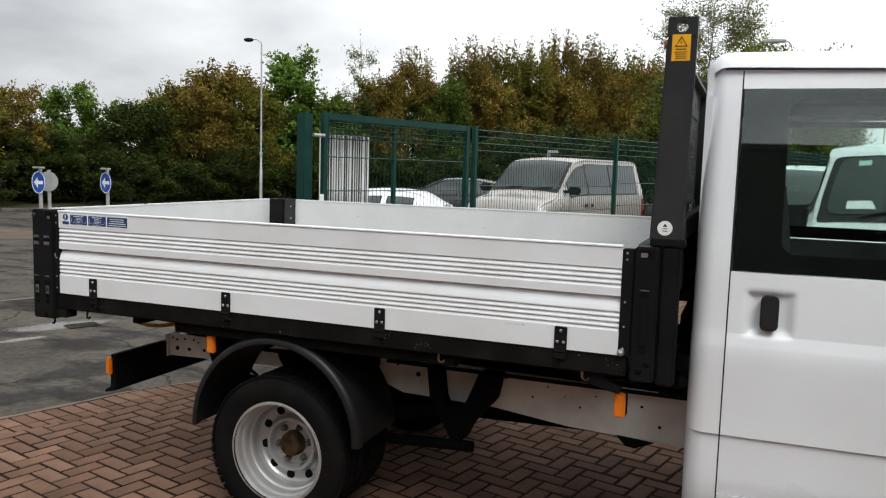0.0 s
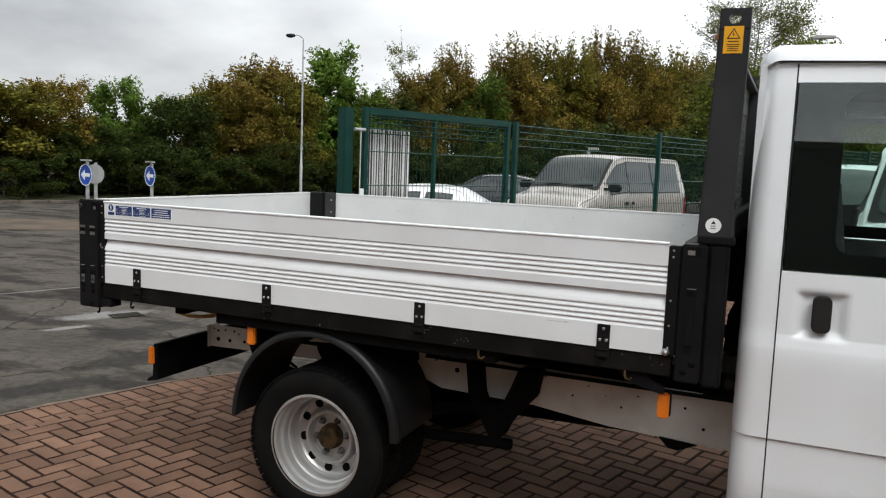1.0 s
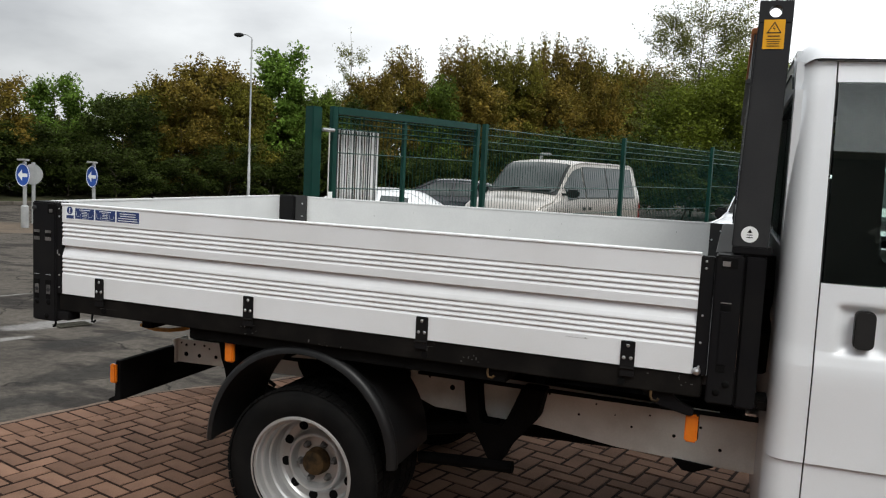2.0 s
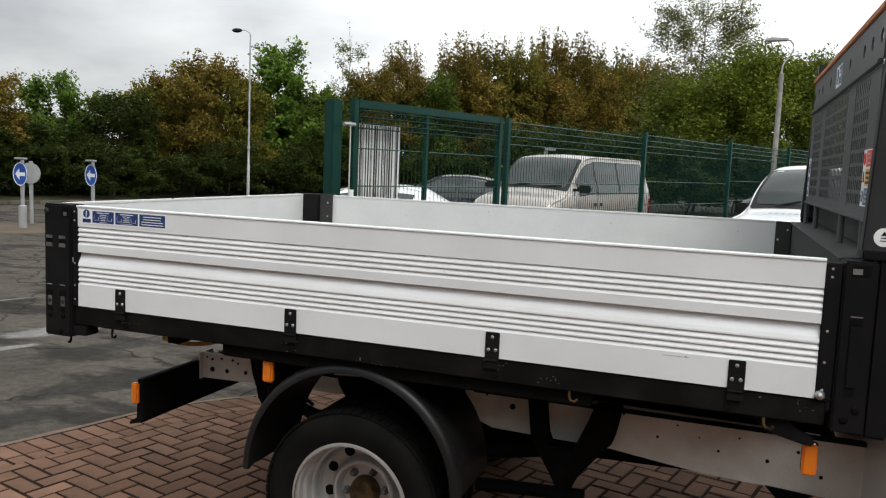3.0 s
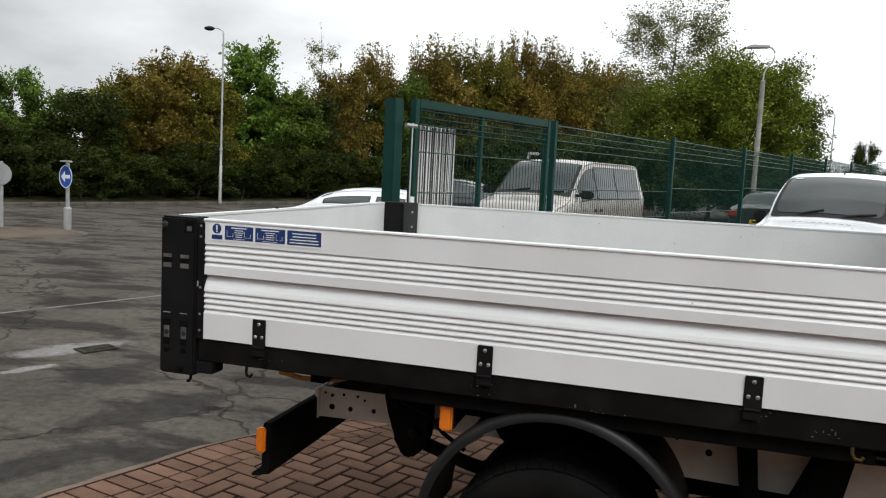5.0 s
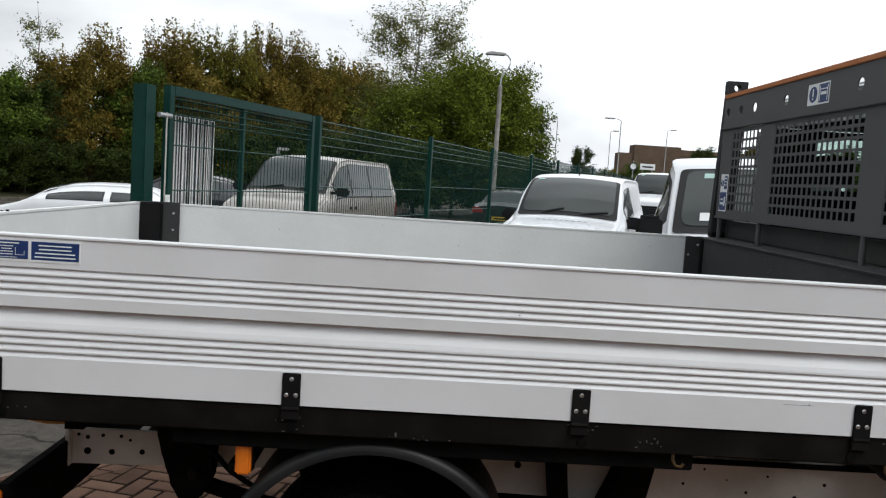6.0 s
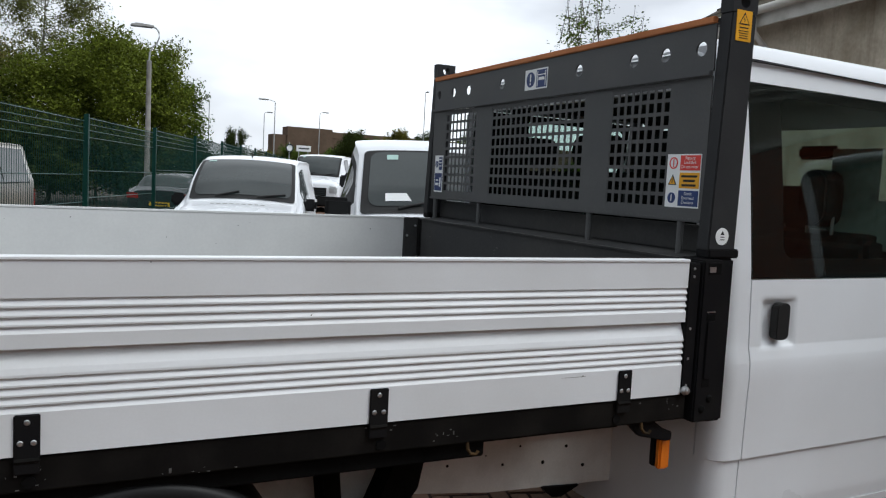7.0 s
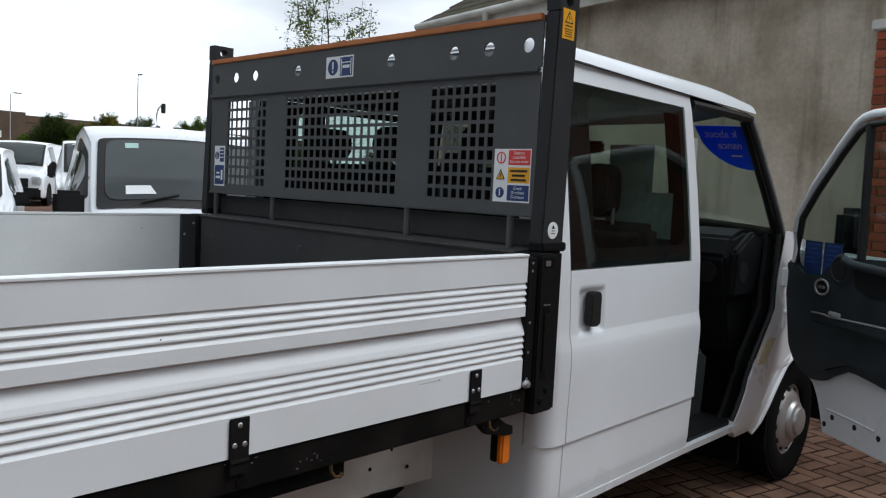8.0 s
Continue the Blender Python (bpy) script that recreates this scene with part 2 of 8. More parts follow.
M_HAUNCH = material("pinkish_mortar_haunch", (0.190, 0.140, 0.108), 0.95, vary=0.25, scale=5, fine=80, bump=0.4, tint=(0.11, 0.085, 0.068))
M_JOINT = material("sandy_dark_joint", (0.026, 0.014, 0.010), 0.98, vary=0.3, scale=5, fine=160, bump=0.3)
M_SIGN = material("blue_sign_face", (0.022, 0.085, 0.40), 0.4, vary=0.05, scale=8, fine=80, bump=0.0)
M_KERBDARK = material("weathered_dark_kerb", (0.12, 0.105, 0.088), 0.9, vary=0.25, scale=3, fine=70, bump=0.3, tint=(0.05, 0.044, 0.036))
M_ISLAND = material("worn_brown_island_top", (0.125, 0.098, 0.074), 0.95, vary=0.3, scale=1.5, fine=50, bump=0.3, tint=(0.07, 0.06, 0.05))
M_SOIL = material("dark_verge", (0.050, 0.046, 0.026), 0.98, vary=0.4, scale=2, fine=30, bump=0.6, tint=(0.02, 0.032, 0.010))
M_BARK = material("bark", (0.060, 0.050, 0.038), 0.95, vary=0.3, scale=6, fine=50, bump=0.5)
M_BIRCH = material("pale_bark", (0.20, 0.19, 0.17), 0.9, vary=0.3, scale=6, fine=50, bump=0.4)
M_FARBRICK = material("distant_brick", (0.125, 0.088, 0.062), 0.9, vary=0.15, scale=0.4, fine=3, bump=0.0)
M_BRASS = material("ochre_strap", (0.42, 0.20, 0.03), 0.6, vary=0.2, scale=20, fine=90, bump=0.1)
M_DRAIN = material("mossy_drain_cover", (0.045, 0.043, 0.033), 0.9, vary=0.35, scale=12, fine=60, bump=0.4)


def leaf_material(name, color, second):
    """Thin leaves: a dull upper face, with part of the light coming through."""
    m = material(name, color, 0.55, vary=0.25, scale=0.7, fine=5.0, bump=0.0, tint=second, island=0.5, per_object=0.12, spec=0.06)
    n, l = m.node_tree.nodes, m.node_tree.links
    b = n["Principled BSDF"]
    t, mix = n.new("ShaderNodeBsdfTranslucent"), n.new("ShaderNodeMixShader")
    l.new(b.inputs["Base Color"].links[0].from_socket, t.inputs["Color"])
    mix.inputs["Fac"].default_value = 0.30
    l.new(b.outputs["BSDF"], mix.inputs[1])
    l.new(t.outputs["BSDF"], mix.inputs[2])
    l.new(mix.outputs["Shader"], n["Material Output"].inputs["Surface"])
    return m


M_BANNER = leaf_material("blue_film_banner", (0.035, 0.13, 0.80), (0.035, 0.13, 0.78))
L_GREEN = leaf_material("leaf_green", (0.095, 0.140, 0.022), (0.060, 0.090, 0.016))
L_RUST = leaf_material("leaf_copper", (0.164, 0.116, 0.022), (0.108, 0.100, 0.020))
L_OLIVE = leaf_material("leaf_olive", (0.150, 0.135, 0.022), (0.090, 0.098, 0.016))
# dark foliage; deep shade low in the belt is put into this colour
L_DARK = leaf_material("leaf_dark_shaded", (0.041, 0.058, 0.012), (0.026, 0.036, 0.008))
L_FRESH = leaf_material("leaf_fresh", (0.115, 0.190, 0.030), (0.075, 0.125, 0.022))
L_LIGHT = leaf_material("leaf_spring", (0.150, 0.158, 0.045), (0.100, 0.112, 0.032))
L_YELLOW = leaf_material("leaf_yellow_green", (0.138, 0.170, 0.022), (0.068, 0.092, 0.013))
L_BLOSSOM = leaf_material("leaf_blossom", (0.48, 0.46, 0.34), (0.16, 0.17, 0.08))


def asphalt_material():
    """Old asphalt with patches, hairline cracks, pale dust and aggregate grain."""
    m = material("worn_asphalt", (0.090, 0.080, 0.068), 0.92, vary=0.30, scale=0.9, fine=110, bump=0.5, tint=(0.058, 0.052, 0.045))
    n, l = m.node_tree.nodes, m.node_tree.links
    b = n["Principled BSDF"]
    co = n.new("ShaderNodeTexCoord")
    base = b.inputs["Base Color"].links[0].from_socket
    # dark worn patches drawn out along the road
    mp = n.new("ShaderNodeMapping")
    mp.inputs["Rotation"].default_value, mp.inputs["Scale"].default_value = (0, 0, radians(-68)), (0.55, 1.5, 1)
    l.new(co.outputs["Object"], mp.inputs["Vector"])
    nz = n.new("ShaderNodeTexNoise")
    nz.inputs["Scale"].default_value, nz.inputs["Detail"].default_value, nz.inputs["Roughness"].default_value = 1.25, 9.0, 0.62
    l.new(mp.outputs["Vector"], nz.inputs["Vector"])
    r1 = n.new("ShaderNodeMapRange")
    r1.inputs["From Min"].default_value, r1.inputs["From Max"].default_value = 0.50, 0.58
    l.new(nz.outputs["Fac"], r1.inputs["Value"])
    mx = n.new("ShaderNodeMixRGB")
    mx.blend_type = "MULTIPLY"
    mx.inputs["Color2"].default_value = (0.42, 0.42, 0.44, 1)
    l.new(r1.outputs["Result"], mx.inputs["Fac"])
    l.new(base, mx.inputs["Color1"])
    # cracks
    nd = n.new("ShaderNodeTexNoise")
    nd.inputs["Scale"].default_value, nd.inputs["Detail"].default_value = 2.3, 4.0
    l.new(co.outputs["Object"], nd.inputs["Vector"])
    dm = n.new("ShaderNodeMixRGB")
    dm.blend_type = "ADD"
    dm.inputs["Fac"].default_value = 0.5
    l.new(co.outputs["Object"], dm.inputs["Color1"])
    l.new(nd.outputs["Color"], dm.inputs["Color2"])
    vo = n.new("ShaderNodeTexVoronoi")
    vo.feature = "DISTANCE_TO_EDGE"
    vo.inputs["Scale"].default_value = 0.62
    l.new(dm.outputs["Color"], vo.inputs["Vector"])
    r2 = n.new("ShaderNodeMapRange")
    r2.inputs["From Min"].default_value, r2.inputs["From Max"].default_value = 0.003, 0.012
    r2.inputs["To Min"].default_value, r2.inputs["To Max"].default_value = 0.35, 1.0
    l.new(vo.outputs["Distance"], r2.inputs["Value"])
    mk = n.new("ShaderNodeMixRGB")
    mk.blend_type, mk.inputs["Fac"].default_value = "MULTIPLY", 1.0
    l.new(mx.outputs["Color"], mk.inputs["Color1"])
    l.new(r2.outputs["Result"], mk.inputs["Color2"])
    # dried pale spills and dark tarred places, each with a soft ragged edge
    last = mk.outputs["Color"]
    for cx, cy, rx, ry, rot, col, most in ((-3.28, 3.02, 0.58, 0.22, 66, (0.27, 0.265, 0.26), 0.6), (-3.05, 2.38, 0.24, 0.08, 64, (0.25, 0.245, 0.235), 0.75), (-1.62, 1.90, 0.75, 0.26, 68, (0.026, 0.025, 0.023), 0.8),
                                           (-2.40, 2.70, 0.70, 0.22, 70, (0.030, 0.029, 0.027), 0.7), (-1.55, 0.95, 0.60, 0.20, 66, (0.028, 0.027, 0.025), 0.8), (-3.70, 1.30, 0.80, 0.22, 68, (0.032, 0.030, 0.028), 0.6)):
        mp2 = n.new("ShaderNodeMapping")
        mp2.vector_type = "TEXTURE"
        mp2.inputs["Location"].default_value, mp2.inputs["Rotation"].default_value, mp2.inputs["Scale"].default_value = (cx, cy, 0), (0, 0, radians(rot)), (rx, ry, 1000)
        l.new(co.outputs["Object"], mp2.inputs["Vector"])
        ln = n.new("ShaderNodeVectorMath")
        ln.operation = "LENGTH"
        l.new(mp2.outputs["Vector"], ln.inputs[0])
        rag = n.new("ShaderNodeTexNoise")
        rag.inputs["Scale"].default_value, rag.inputs["Detail"].default_value, rag.inputs["Roughness"].default_value = 6.0, 8.0, 0.7
        l.new(co.outputs["Object"], rag.inputs["Vector"])
        mul = n.new("ShaderNodeMath")
        mul.operation, mul.inputs[1].default_value = "MULTIPLY_ADD", 1.7
        l.new(rag.outputs["Fac"], mul.inputs[0])
        l.new(ln.outputs["Value"], mul.inputs[2])
        ms = n.new("ShaderNodeMapRange")
        ms.inputs["From Min"].default_value, ms.inputs["From Max"].default_value, ms.inputs["To Min"].default_value, ms.inputs["To Max"].default_value = 1.45, 1.85, most, 0.0
        l.new(mul.outputs["Value"], ms.inputs["Value"])
        sp = n.new("ShaderNodeMixRGB")
        sp.inputs["Color2"].default_value = (*col, 1)
        l.new(ms.outputs["Result"], sp.inputs["Fac"])
        l.new(last, sp.inputs["Color1"])
        last = sp.outputs["Color"]
    # speckle of stones and dust at a hand's scale
    sn = n.new("ShaderNodeTexNoise")
    sn.inputs["Scale"].default_value, sn.inputs["Detail"].default_value, sn.inputs["Roughness"].default_value = 14.0, 10.0, 0.75
    l.new(co.outputs["Object"], sn.inputs["Vector"])
    sr = n.new("ShaderNodeMapRange")
    sr.inputs["From Min"].default_value, sr.inputs["From Max"].default_value, sr.inputs["To Min"].default_value, sr.inputs["To Max"].default_value = 0.3, 0.7, 0.62, 1.42
    l.new(sn.outputs["Fac"], sr.inputs["Value"])
    sm = n.new("ShaderNodeMixRGB")
    sm.blend_type, sm.inputs["Fac"].default_value = "MULTIPLY", 1.0
    l.new(last, sm.inputs["Color1"])
    l.new(sr.outputs["Result"], sm.inputs["Color2"])
    l.new(sm.outputs["Color"], b.inputs["Base Color"])
    return m


M_ASPHALT = asphalt_material()
M_SPILL = material("dried_white_spill", (0.19, 0.185, 0.175), 0.9, vary=0.25, scale=5, fine=120, bump=0.15, tint=(0.09, 0.086, 0.078))


# ---- mesh helpers ----
def part(name, bm, mat, parent=None, label="", smooth=False, bevel=0.0):
    if bevel:
        bmesh.ops.bevel(bm, geom=list(bm.edges), offset=bevel, segments=2, affect="EDGES", clamp_overlap=True)
    bmesh.ops.recalc_face_normals(bm, faces=bm.faces)
    me = bpy.data.meshes.new(name)
    bm.to_mesh(me)
    bm.free()
    me.materials.append(mat)
    if smooth:
        me.polygons.foreach_set("use_smooth", [True] * len(me.polygons))
        me.set_sharp_from_angle(angle=radians(38))
    ob = new(name, me)
    if parent:
        ob.parent = parent
    if label:
        tagged(ob, label=label)
    return ob


def thing(name, label, category, group="", kind=""):
    ob = new(name)
    ob.empty_display_size = 0.2
    return tagged(ob, label, category, group, kind)


def box(x0, x1, y0, y1, z0, z1, bm=None):
    bm = bm or bmesh.new()
    v = [bm.verts.new(c) for c in ((x0, y0, z0), (x1, y0, z0), (x1, y1, z0), (x0, y1, z0), (x0, y0, z1), (x1, y0, z1), (x1, y1, z1), (x0, y1, z1))]
    for f in ((3, 2, 1, 0), (4, 5, 6, 7), (0, 1, 5, 4), (1, 2, 6, 5), (2, 3, 7, 6), (3, 0, 4, 7)):
        bm.faces.new([v[i] for i in f])
    return bm


def prism(points, axis, a, b, bm=None):
    """A closed outline drawn in two axes, pulled along the third from a to b."""
    bm = bm or bmesh.new()
    def at(p, c):
        return {"x": (c, p[0], p[1]), "y": (p[0], c, p[1]), "z": (p[0], p[1], c)}[axis]
    r0, r1 = [bm.verts.new(at(p, a)) for p in points], [bm.verts.new(at(p, b)) for p in points]
    n = len(points)
    for i in range(n):
        bm.faces.new((r0[i], r0[(i + 1) % n], r1[(i + 1) % n], r1[i]))
    bm.faces.new(r0[::-1])
    bm.faces.new(r1)
    return bm


def tube(path, radius, n=10, bm=None, closed=False):
    """A round bar along a path of points; radius may be a list."""
    bm = bm or bmesh.new()
    pts = [Vector(p) for p in path]
    rings = []
    for i, p in enumerate(pts):
        if closed:
            d = pts[(i + 1) % len(pts)] - pts[i - 1]
        else:
            d = pts[min(i + 1, len(pts) - 1)] - pts[max(i - 1, 0)]
        q = d.normalized().to_track_quat("Z", "Y")
        r = radius[i] if isinstance(radius, (list, tuple)) else radius
        rings.append([bm.verts.new(p + q @ Vector((r * math.cos(2 * math.pi * k / n), r * math.sin(2 * math.pi * k / n), 0))) for k in range(n)])
    for i in range(len(rings) if closed else len(rings) - 1):
        a, b = rings[i], rings[(i + 1) % len(rings)]
        for k in range(n):
            bm.faces.new((a[k], a[(k + 1) % n], b[(k + 1) % n], b[k]))
    if not closed:
        bm.faces.new(rings[0][::-1])
        bm.faces.new(rings[-1])
    return bm


def lathe(profile, centre, axis="y", n=40, bm=None, closed=True):
    """A profile of (radius, offset along the axis) turned round the axis."""
    bm = bm or bmesh.new()
    c = Vector(centre)
    rings = []
    for r, o in profile:
        ring = []
        for k in range(n):
            a = 2 * math.pi * k / n
            u, v = r * math.cos(a), r * math.sin(a)
            ring.append(bm.verts.new(c + Vector({"y": (u, o, v), "z": (u, v, o), "x": (o, u, v)}[axis])))
        rings.append(ring)
    m = len(rings)
    for i in range(m if closed else m - 1):
        a, b = rings[i], rings[(i + 1) % m]
        for k in range(n):
            bm.faces.new((a[k], a[(k + 1) % n], b[(k + 1) % n], b[k]))
    return bm


def disc(centre, axis, r, depth, n=16, bm=None):
    c = Vector(centre)
    d = Vector({"x": (depth, 0, 0), "y": (0, depth, 0), "z": (0, 0, depth)}[axis])
    return tube([c, c + d], r, n, bm)


def sheet(f, us, vs, thick=0.0, bm=None):
    """A grid of points f(u, v), given thickness against its normal."""
    bm = bm or bmesh.new()
    g = [[bm.verts.new(f(u, v)) for v in vs] for u in us]
    faces = [bm.faces.new((g[i][j], g[i + 1][j], g[i + 1][j + 1], g[i][j + 1])) for i in range(len(us) - 1) for j in range(len(vs) - 1)]
    if thick:
        bmesh.ops.recalc_face_normals(bm, faces=faces)
        bmesh.ops.solidify(bm, geom=faces, thickness=thick)
    return bm


def steps(a, b, n):
    return [a + (b - a) * i / n for i in range(n + 1)]


def perforated(y0, y1, z0, z1, x0, x1, ny, nz, bar):
    """A plate with ny by nz square holes through it."""
    bm = bmesh.new()
    wy, wz = (y1 - y0) / ny, (z1 - z0) / nz
    for i in range(ny + 1):
        y = y0 + i * wy
        box(x0, x1, y - bar / 2, y + bar / 2, z0, z1, bm)
    for j in range(nz + 1):
        z = z0 + j * wz
        box(x0 + 0.0006, x1 - 0.0006, y0, y1, z - bar / 2, z + bar / 2, bm)
    return bm


def plate_with_holes(y0, y1, z0, z1, x0, x1, holes, r):
    """An upright plate across the vehicle with round holes cut through at the given y, all at mid height."""
    bm = bmesh.new()
    zc = (z0 + z1) / 2
    cuts = sorted(holes)
    edges = [y0] + [c for h in cuts for c in (h - r * 1.25, h + r * 1.25)] + [y1]
    for a, b in zip(edges[0::2], edges[1::2]):
        if b - a > 0.002:
            box(x0, x1, a, b, z0, z1, bm)
    for h in cuts:
        s = r * 1.25
        n = 24
        rim, out = [], []
        for k in range(n):
            a = 2 * math.pi * k / n + math.pi / n
            cy, cz = math.cos(a), math.sin(a)
            rim.append((h + r * cy, zc + r * cz))
            if abs(cy) * (z1 - z0) / 2 > abs(cz) * s:
                out.append((h + s * (1 if cy > 0 else -1), zc + cz / abs(cy) * s))
            else:
                out.append((h + cy / abs(cz) * (z1 - z0) / 2, zc + (z1 - z0) / 2 * (1 if cz > 0 else -1)))
        for x in (x0, x1):
            vi, vo = [bm.verts.new((x, *p)) for p in rim], [bm.verts.new((x, *p)) for p in out]
            for k in range(n):
                bm.faces.new((vi[k], vi[(k + 1) % n], vo[(k + 1) % n], vo[k]))
            if x == x0:
                first = (vi, vo)
        for va, vb in zip(first, (vi, vo)):
            for k in range(n):
                bm.faces.new((va[k], va[(k + 1) % n], vb[(k + 1) % n], vb[k]))
    return bm


def lettering(name, words, size, m, mat, parent, align="CENTER"):
    """Words in the built-in font, as a mesh at the pose m."""
    cu = bpy.data.curves.new(name, "FONT")
    cu.body, cu.size, cu.align_x, cu.align_y = words, size, align, "CENTER"
    tmp = bpy.data.objects.new(name + "_curve", cu)
    scene.collection.objects.link(tmp)
    me = bpy.data.meshes.new_from_object(tmp.evaluated_get(bpy.context.evaluated_depsgraph_get()))
    bpy.data.objects.remove(tmp)
    me.transform(m)
    me.materials.clear()
    me.materials.append(mat)
    me.name = name
    ob = new(name, me)
    ob.parent = parent
    return ob


# ---- the tipper truck: load bed ----
truck = thing("tipper_truck", "white double-cab dropside tipper truck parked on red block paving", "truck")

BED_Z, TOP_Z, BED_L, BED_W = 0.992, 1.395, 2.688, 2.075
# outline of the side board: outer face with two sets of ribs and one deep step, plain inner face
def board_profile():
    pts = [(0.026, BED_Z), (0.0, BED_Z), (0.0, 1.0795)]
    def ribs(z0, n, pitch):
        out = []
        for i in range(n):
            z = z0 + i * pitch
            out += [(0.0, z), (0.0062, z + pitch * 0.52), (0.0062, z + pitch * 0.64), (0.0, z + pitch * 0.80)]
        return out
    pts += ribs(1.0803, 4, 0.0190)
    pts += [(0.0, 1.1575), (0.004, 1.170), (0.011, 1.185), (0.016, 1.196), (0.018, 1.2025), (0.018, 1.2055), (0.0, 1.2095), (0.0, 1.2385)]
    pts += ribs(1.2393, 4, 0.0190)
    pts += [(0.0, TOP_Z - 0.0085), (-0.0035, TOP_Z - 0.0065), (-0.0035, TOP_Z - 0.002), (-0.001, TOP_Z), (0.028, TOP_Z), (0.028, TOP_Z - 0.008), (0.026, TOP_Z - 0.012)]
    return pts


near_board = part("side_board", prism(board_profile(), "x", 0.0, BED_L), M_BOARD, truck, "ribbed white aluminium dropside board, closed")
far_board = part("side_board", prism([(BED_W - y, z) for y, z in board_profile()], "x", 0.0, BED_L), M_BOARD_IN, truck, "white aluminium dropside board, inner face scuffed")
tail = part("tailgate", prism([(-0.158 + y, z) for y, z in board_profile()], "y", 0.078, BED_W - 0.078), M_BOARD_IN, truck, "white aluminium tailgate, closed")
part("bed_floor", box(-0.13, BED_L + 0.05, 0.028, BED_W - 0.028, 0.955, 0.985), M_GREY, truck, "painted steel bed floor")

# small knocks and dirt specks on the inner faces of the far board
rnd = random.Random(5)
bm = bmesh.new()
for i in range(9):
    x, z, s = rnd.uniform(0.5, 2.6), rnd.uniform(1.24, 1.36), rnd.uniform(0.0010, 0.0026)
    lathe([(0.0002, -0.001), (s, -0.0006), (s * 0.6, 0.0004)], (x, BED_W - 0.0268, z), "y", 7, bm, closed=False)
tagged(part("chip", bm, M_SCRAPE, far_board, "small dents and specks of dirt"), kind="stuff")
bm = bmesh.new()
for x, z, r in ((1.2, 1.384, 0.0015), (2.33, 1.07, 0.0022), (1.55, 1.262, 0.0018)):
    lathe([(0.0002, -0.0012), (r, -0.0008), (r * 0.6, 0.0004)], (x, -0.0026 if z > 1.37 else 0.0, z), "y", 7, bm, closed=False)
tagged(part("chip", bm, M_SCRAPE, near_board), kind="stuff")
part("scratch", box(2.26, 2.34, -0.0006, 0.001, 1.068, 1.0686), M_SCRAPE, near_board)
# latch handle on the tailgate top, small
part("latch_pin", tube([(-0.142, 0.75, TOP_Z), (-0.142, 0.75, TOP_Z + 0.006)], 0.006, 8), M_RAIL, tail)

# warning label on the side board
lab = part("warning_label", box(0.022, 0.428, -0.0012, 0.001, 1.325, 1.382), M_PAPER, near_board, "white and blue operating instructions label")
def bars(x0, x1, z0, z1, rows, y, bm, rng):
    h = (z1 - z0) / (2 * rows - 1)
    thin = 0.62
    for i in range(rows):
        w = (x1 - x0) * rng.uniform(0.7, 1.0)
        c = (x0 + x1) / 2
        box(c - w / 2, c + w / 2, y, y + 0.0012, z0 + 2 * i * h, z0 + (2 * i + thin) * h, bm)
for x0, x1 in ((0.079, 0.183), (0.191, 0.298), (0.306, 0.425)):
    p = part("blue_panel", box(x0, x1, -0.0018, 0.0, 1.331, 1.377), M_BLUE, near_board)
    bm = bmesh.new()
    if x0 < 0.3:
        bars(x0 + 0.022, x1 - 0.022, 1.369, 1.374, 1, -0.0024, bm, rnd)
        bars(x0 + 0.036, x1 - 0.036, 1.341, 1.365, 4, -0.0024, bm, rnd)
        bars(x0 + 0.025, x1 - 0.025, 1.334, 1.336, 1, -0.0024, bm, rnd)
        for s in (x0 + 0.008, x1 - 0.032):
            for q in ((s, s + 0.0009, 1.343, 1.361), (s + 0.022, s + 0.0229, 1.343, 1.353), (s, s + 0.023, 1.341, 1.3419)):
                box(q[0], q[1], -0.0024, -0.001, q[2], q[3], bm)
    else:
        bars(x0 + 0.008, x1 - 0.008, 1.337, 1.371, 4, -0.0024, bm, rnd)
    tagged(part("printed_line", bm, M_PAPER, near_board), kind="stuff")
part("notice_disc", disc((0.049, -0.0008, 1.365), "y", 0.0165, -0.0012, 24), M_BLUE, near_board)
bm = box(0.0465, 0.0515, -0.0028, -0.001, 1.36, 1.376)
disc((0.049, -0.001, 1.3555), "y", 0.0026, -0.0018, 10, bm)
part("exclamation_mark", bm, M_PAPER, near_board)
part("blue_panel", box(0.030, 0.070, -0.0018, 0.0, 1.33, 1.3445), M_BLUE, near_board)

# side rails under the bed
for y0, y1 in ((0.006, 0.075), (BED_W - 0.075, BED_W - 0.006)):
    part("side_rail", box(-0.02, 2.72, y0, y1, 0.913, 0.990), M_RAIL, truck, "scuffed black steel side rail", bevel=0.004)
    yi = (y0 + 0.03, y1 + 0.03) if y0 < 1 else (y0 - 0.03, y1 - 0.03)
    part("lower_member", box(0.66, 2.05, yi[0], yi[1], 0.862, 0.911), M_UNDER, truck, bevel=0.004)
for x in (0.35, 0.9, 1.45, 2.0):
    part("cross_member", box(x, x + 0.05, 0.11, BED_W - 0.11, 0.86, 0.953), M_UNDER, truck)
bm = bmesh.new()
for i in range(46):
    cx, cz = ((1.90, 0.938), (1.74, 0.975), (2.67, 0.962), (0.99, 0.945), (0.235, 0.945), (1.30, 0.920))[i % 6]
    x, z, w = cx + rnd.gauss(0, 0.035), min(0.979, max(0.916, cz + rnd.gauss(0, 0.010))), rnd.uniform(0.0012, 0.007)
    box(x, x + w, 0.0052, 0.007, z, z + rnd.uniform(0.0012, 0.0032) * (4 if i % 7 == 0 else 1), bm)
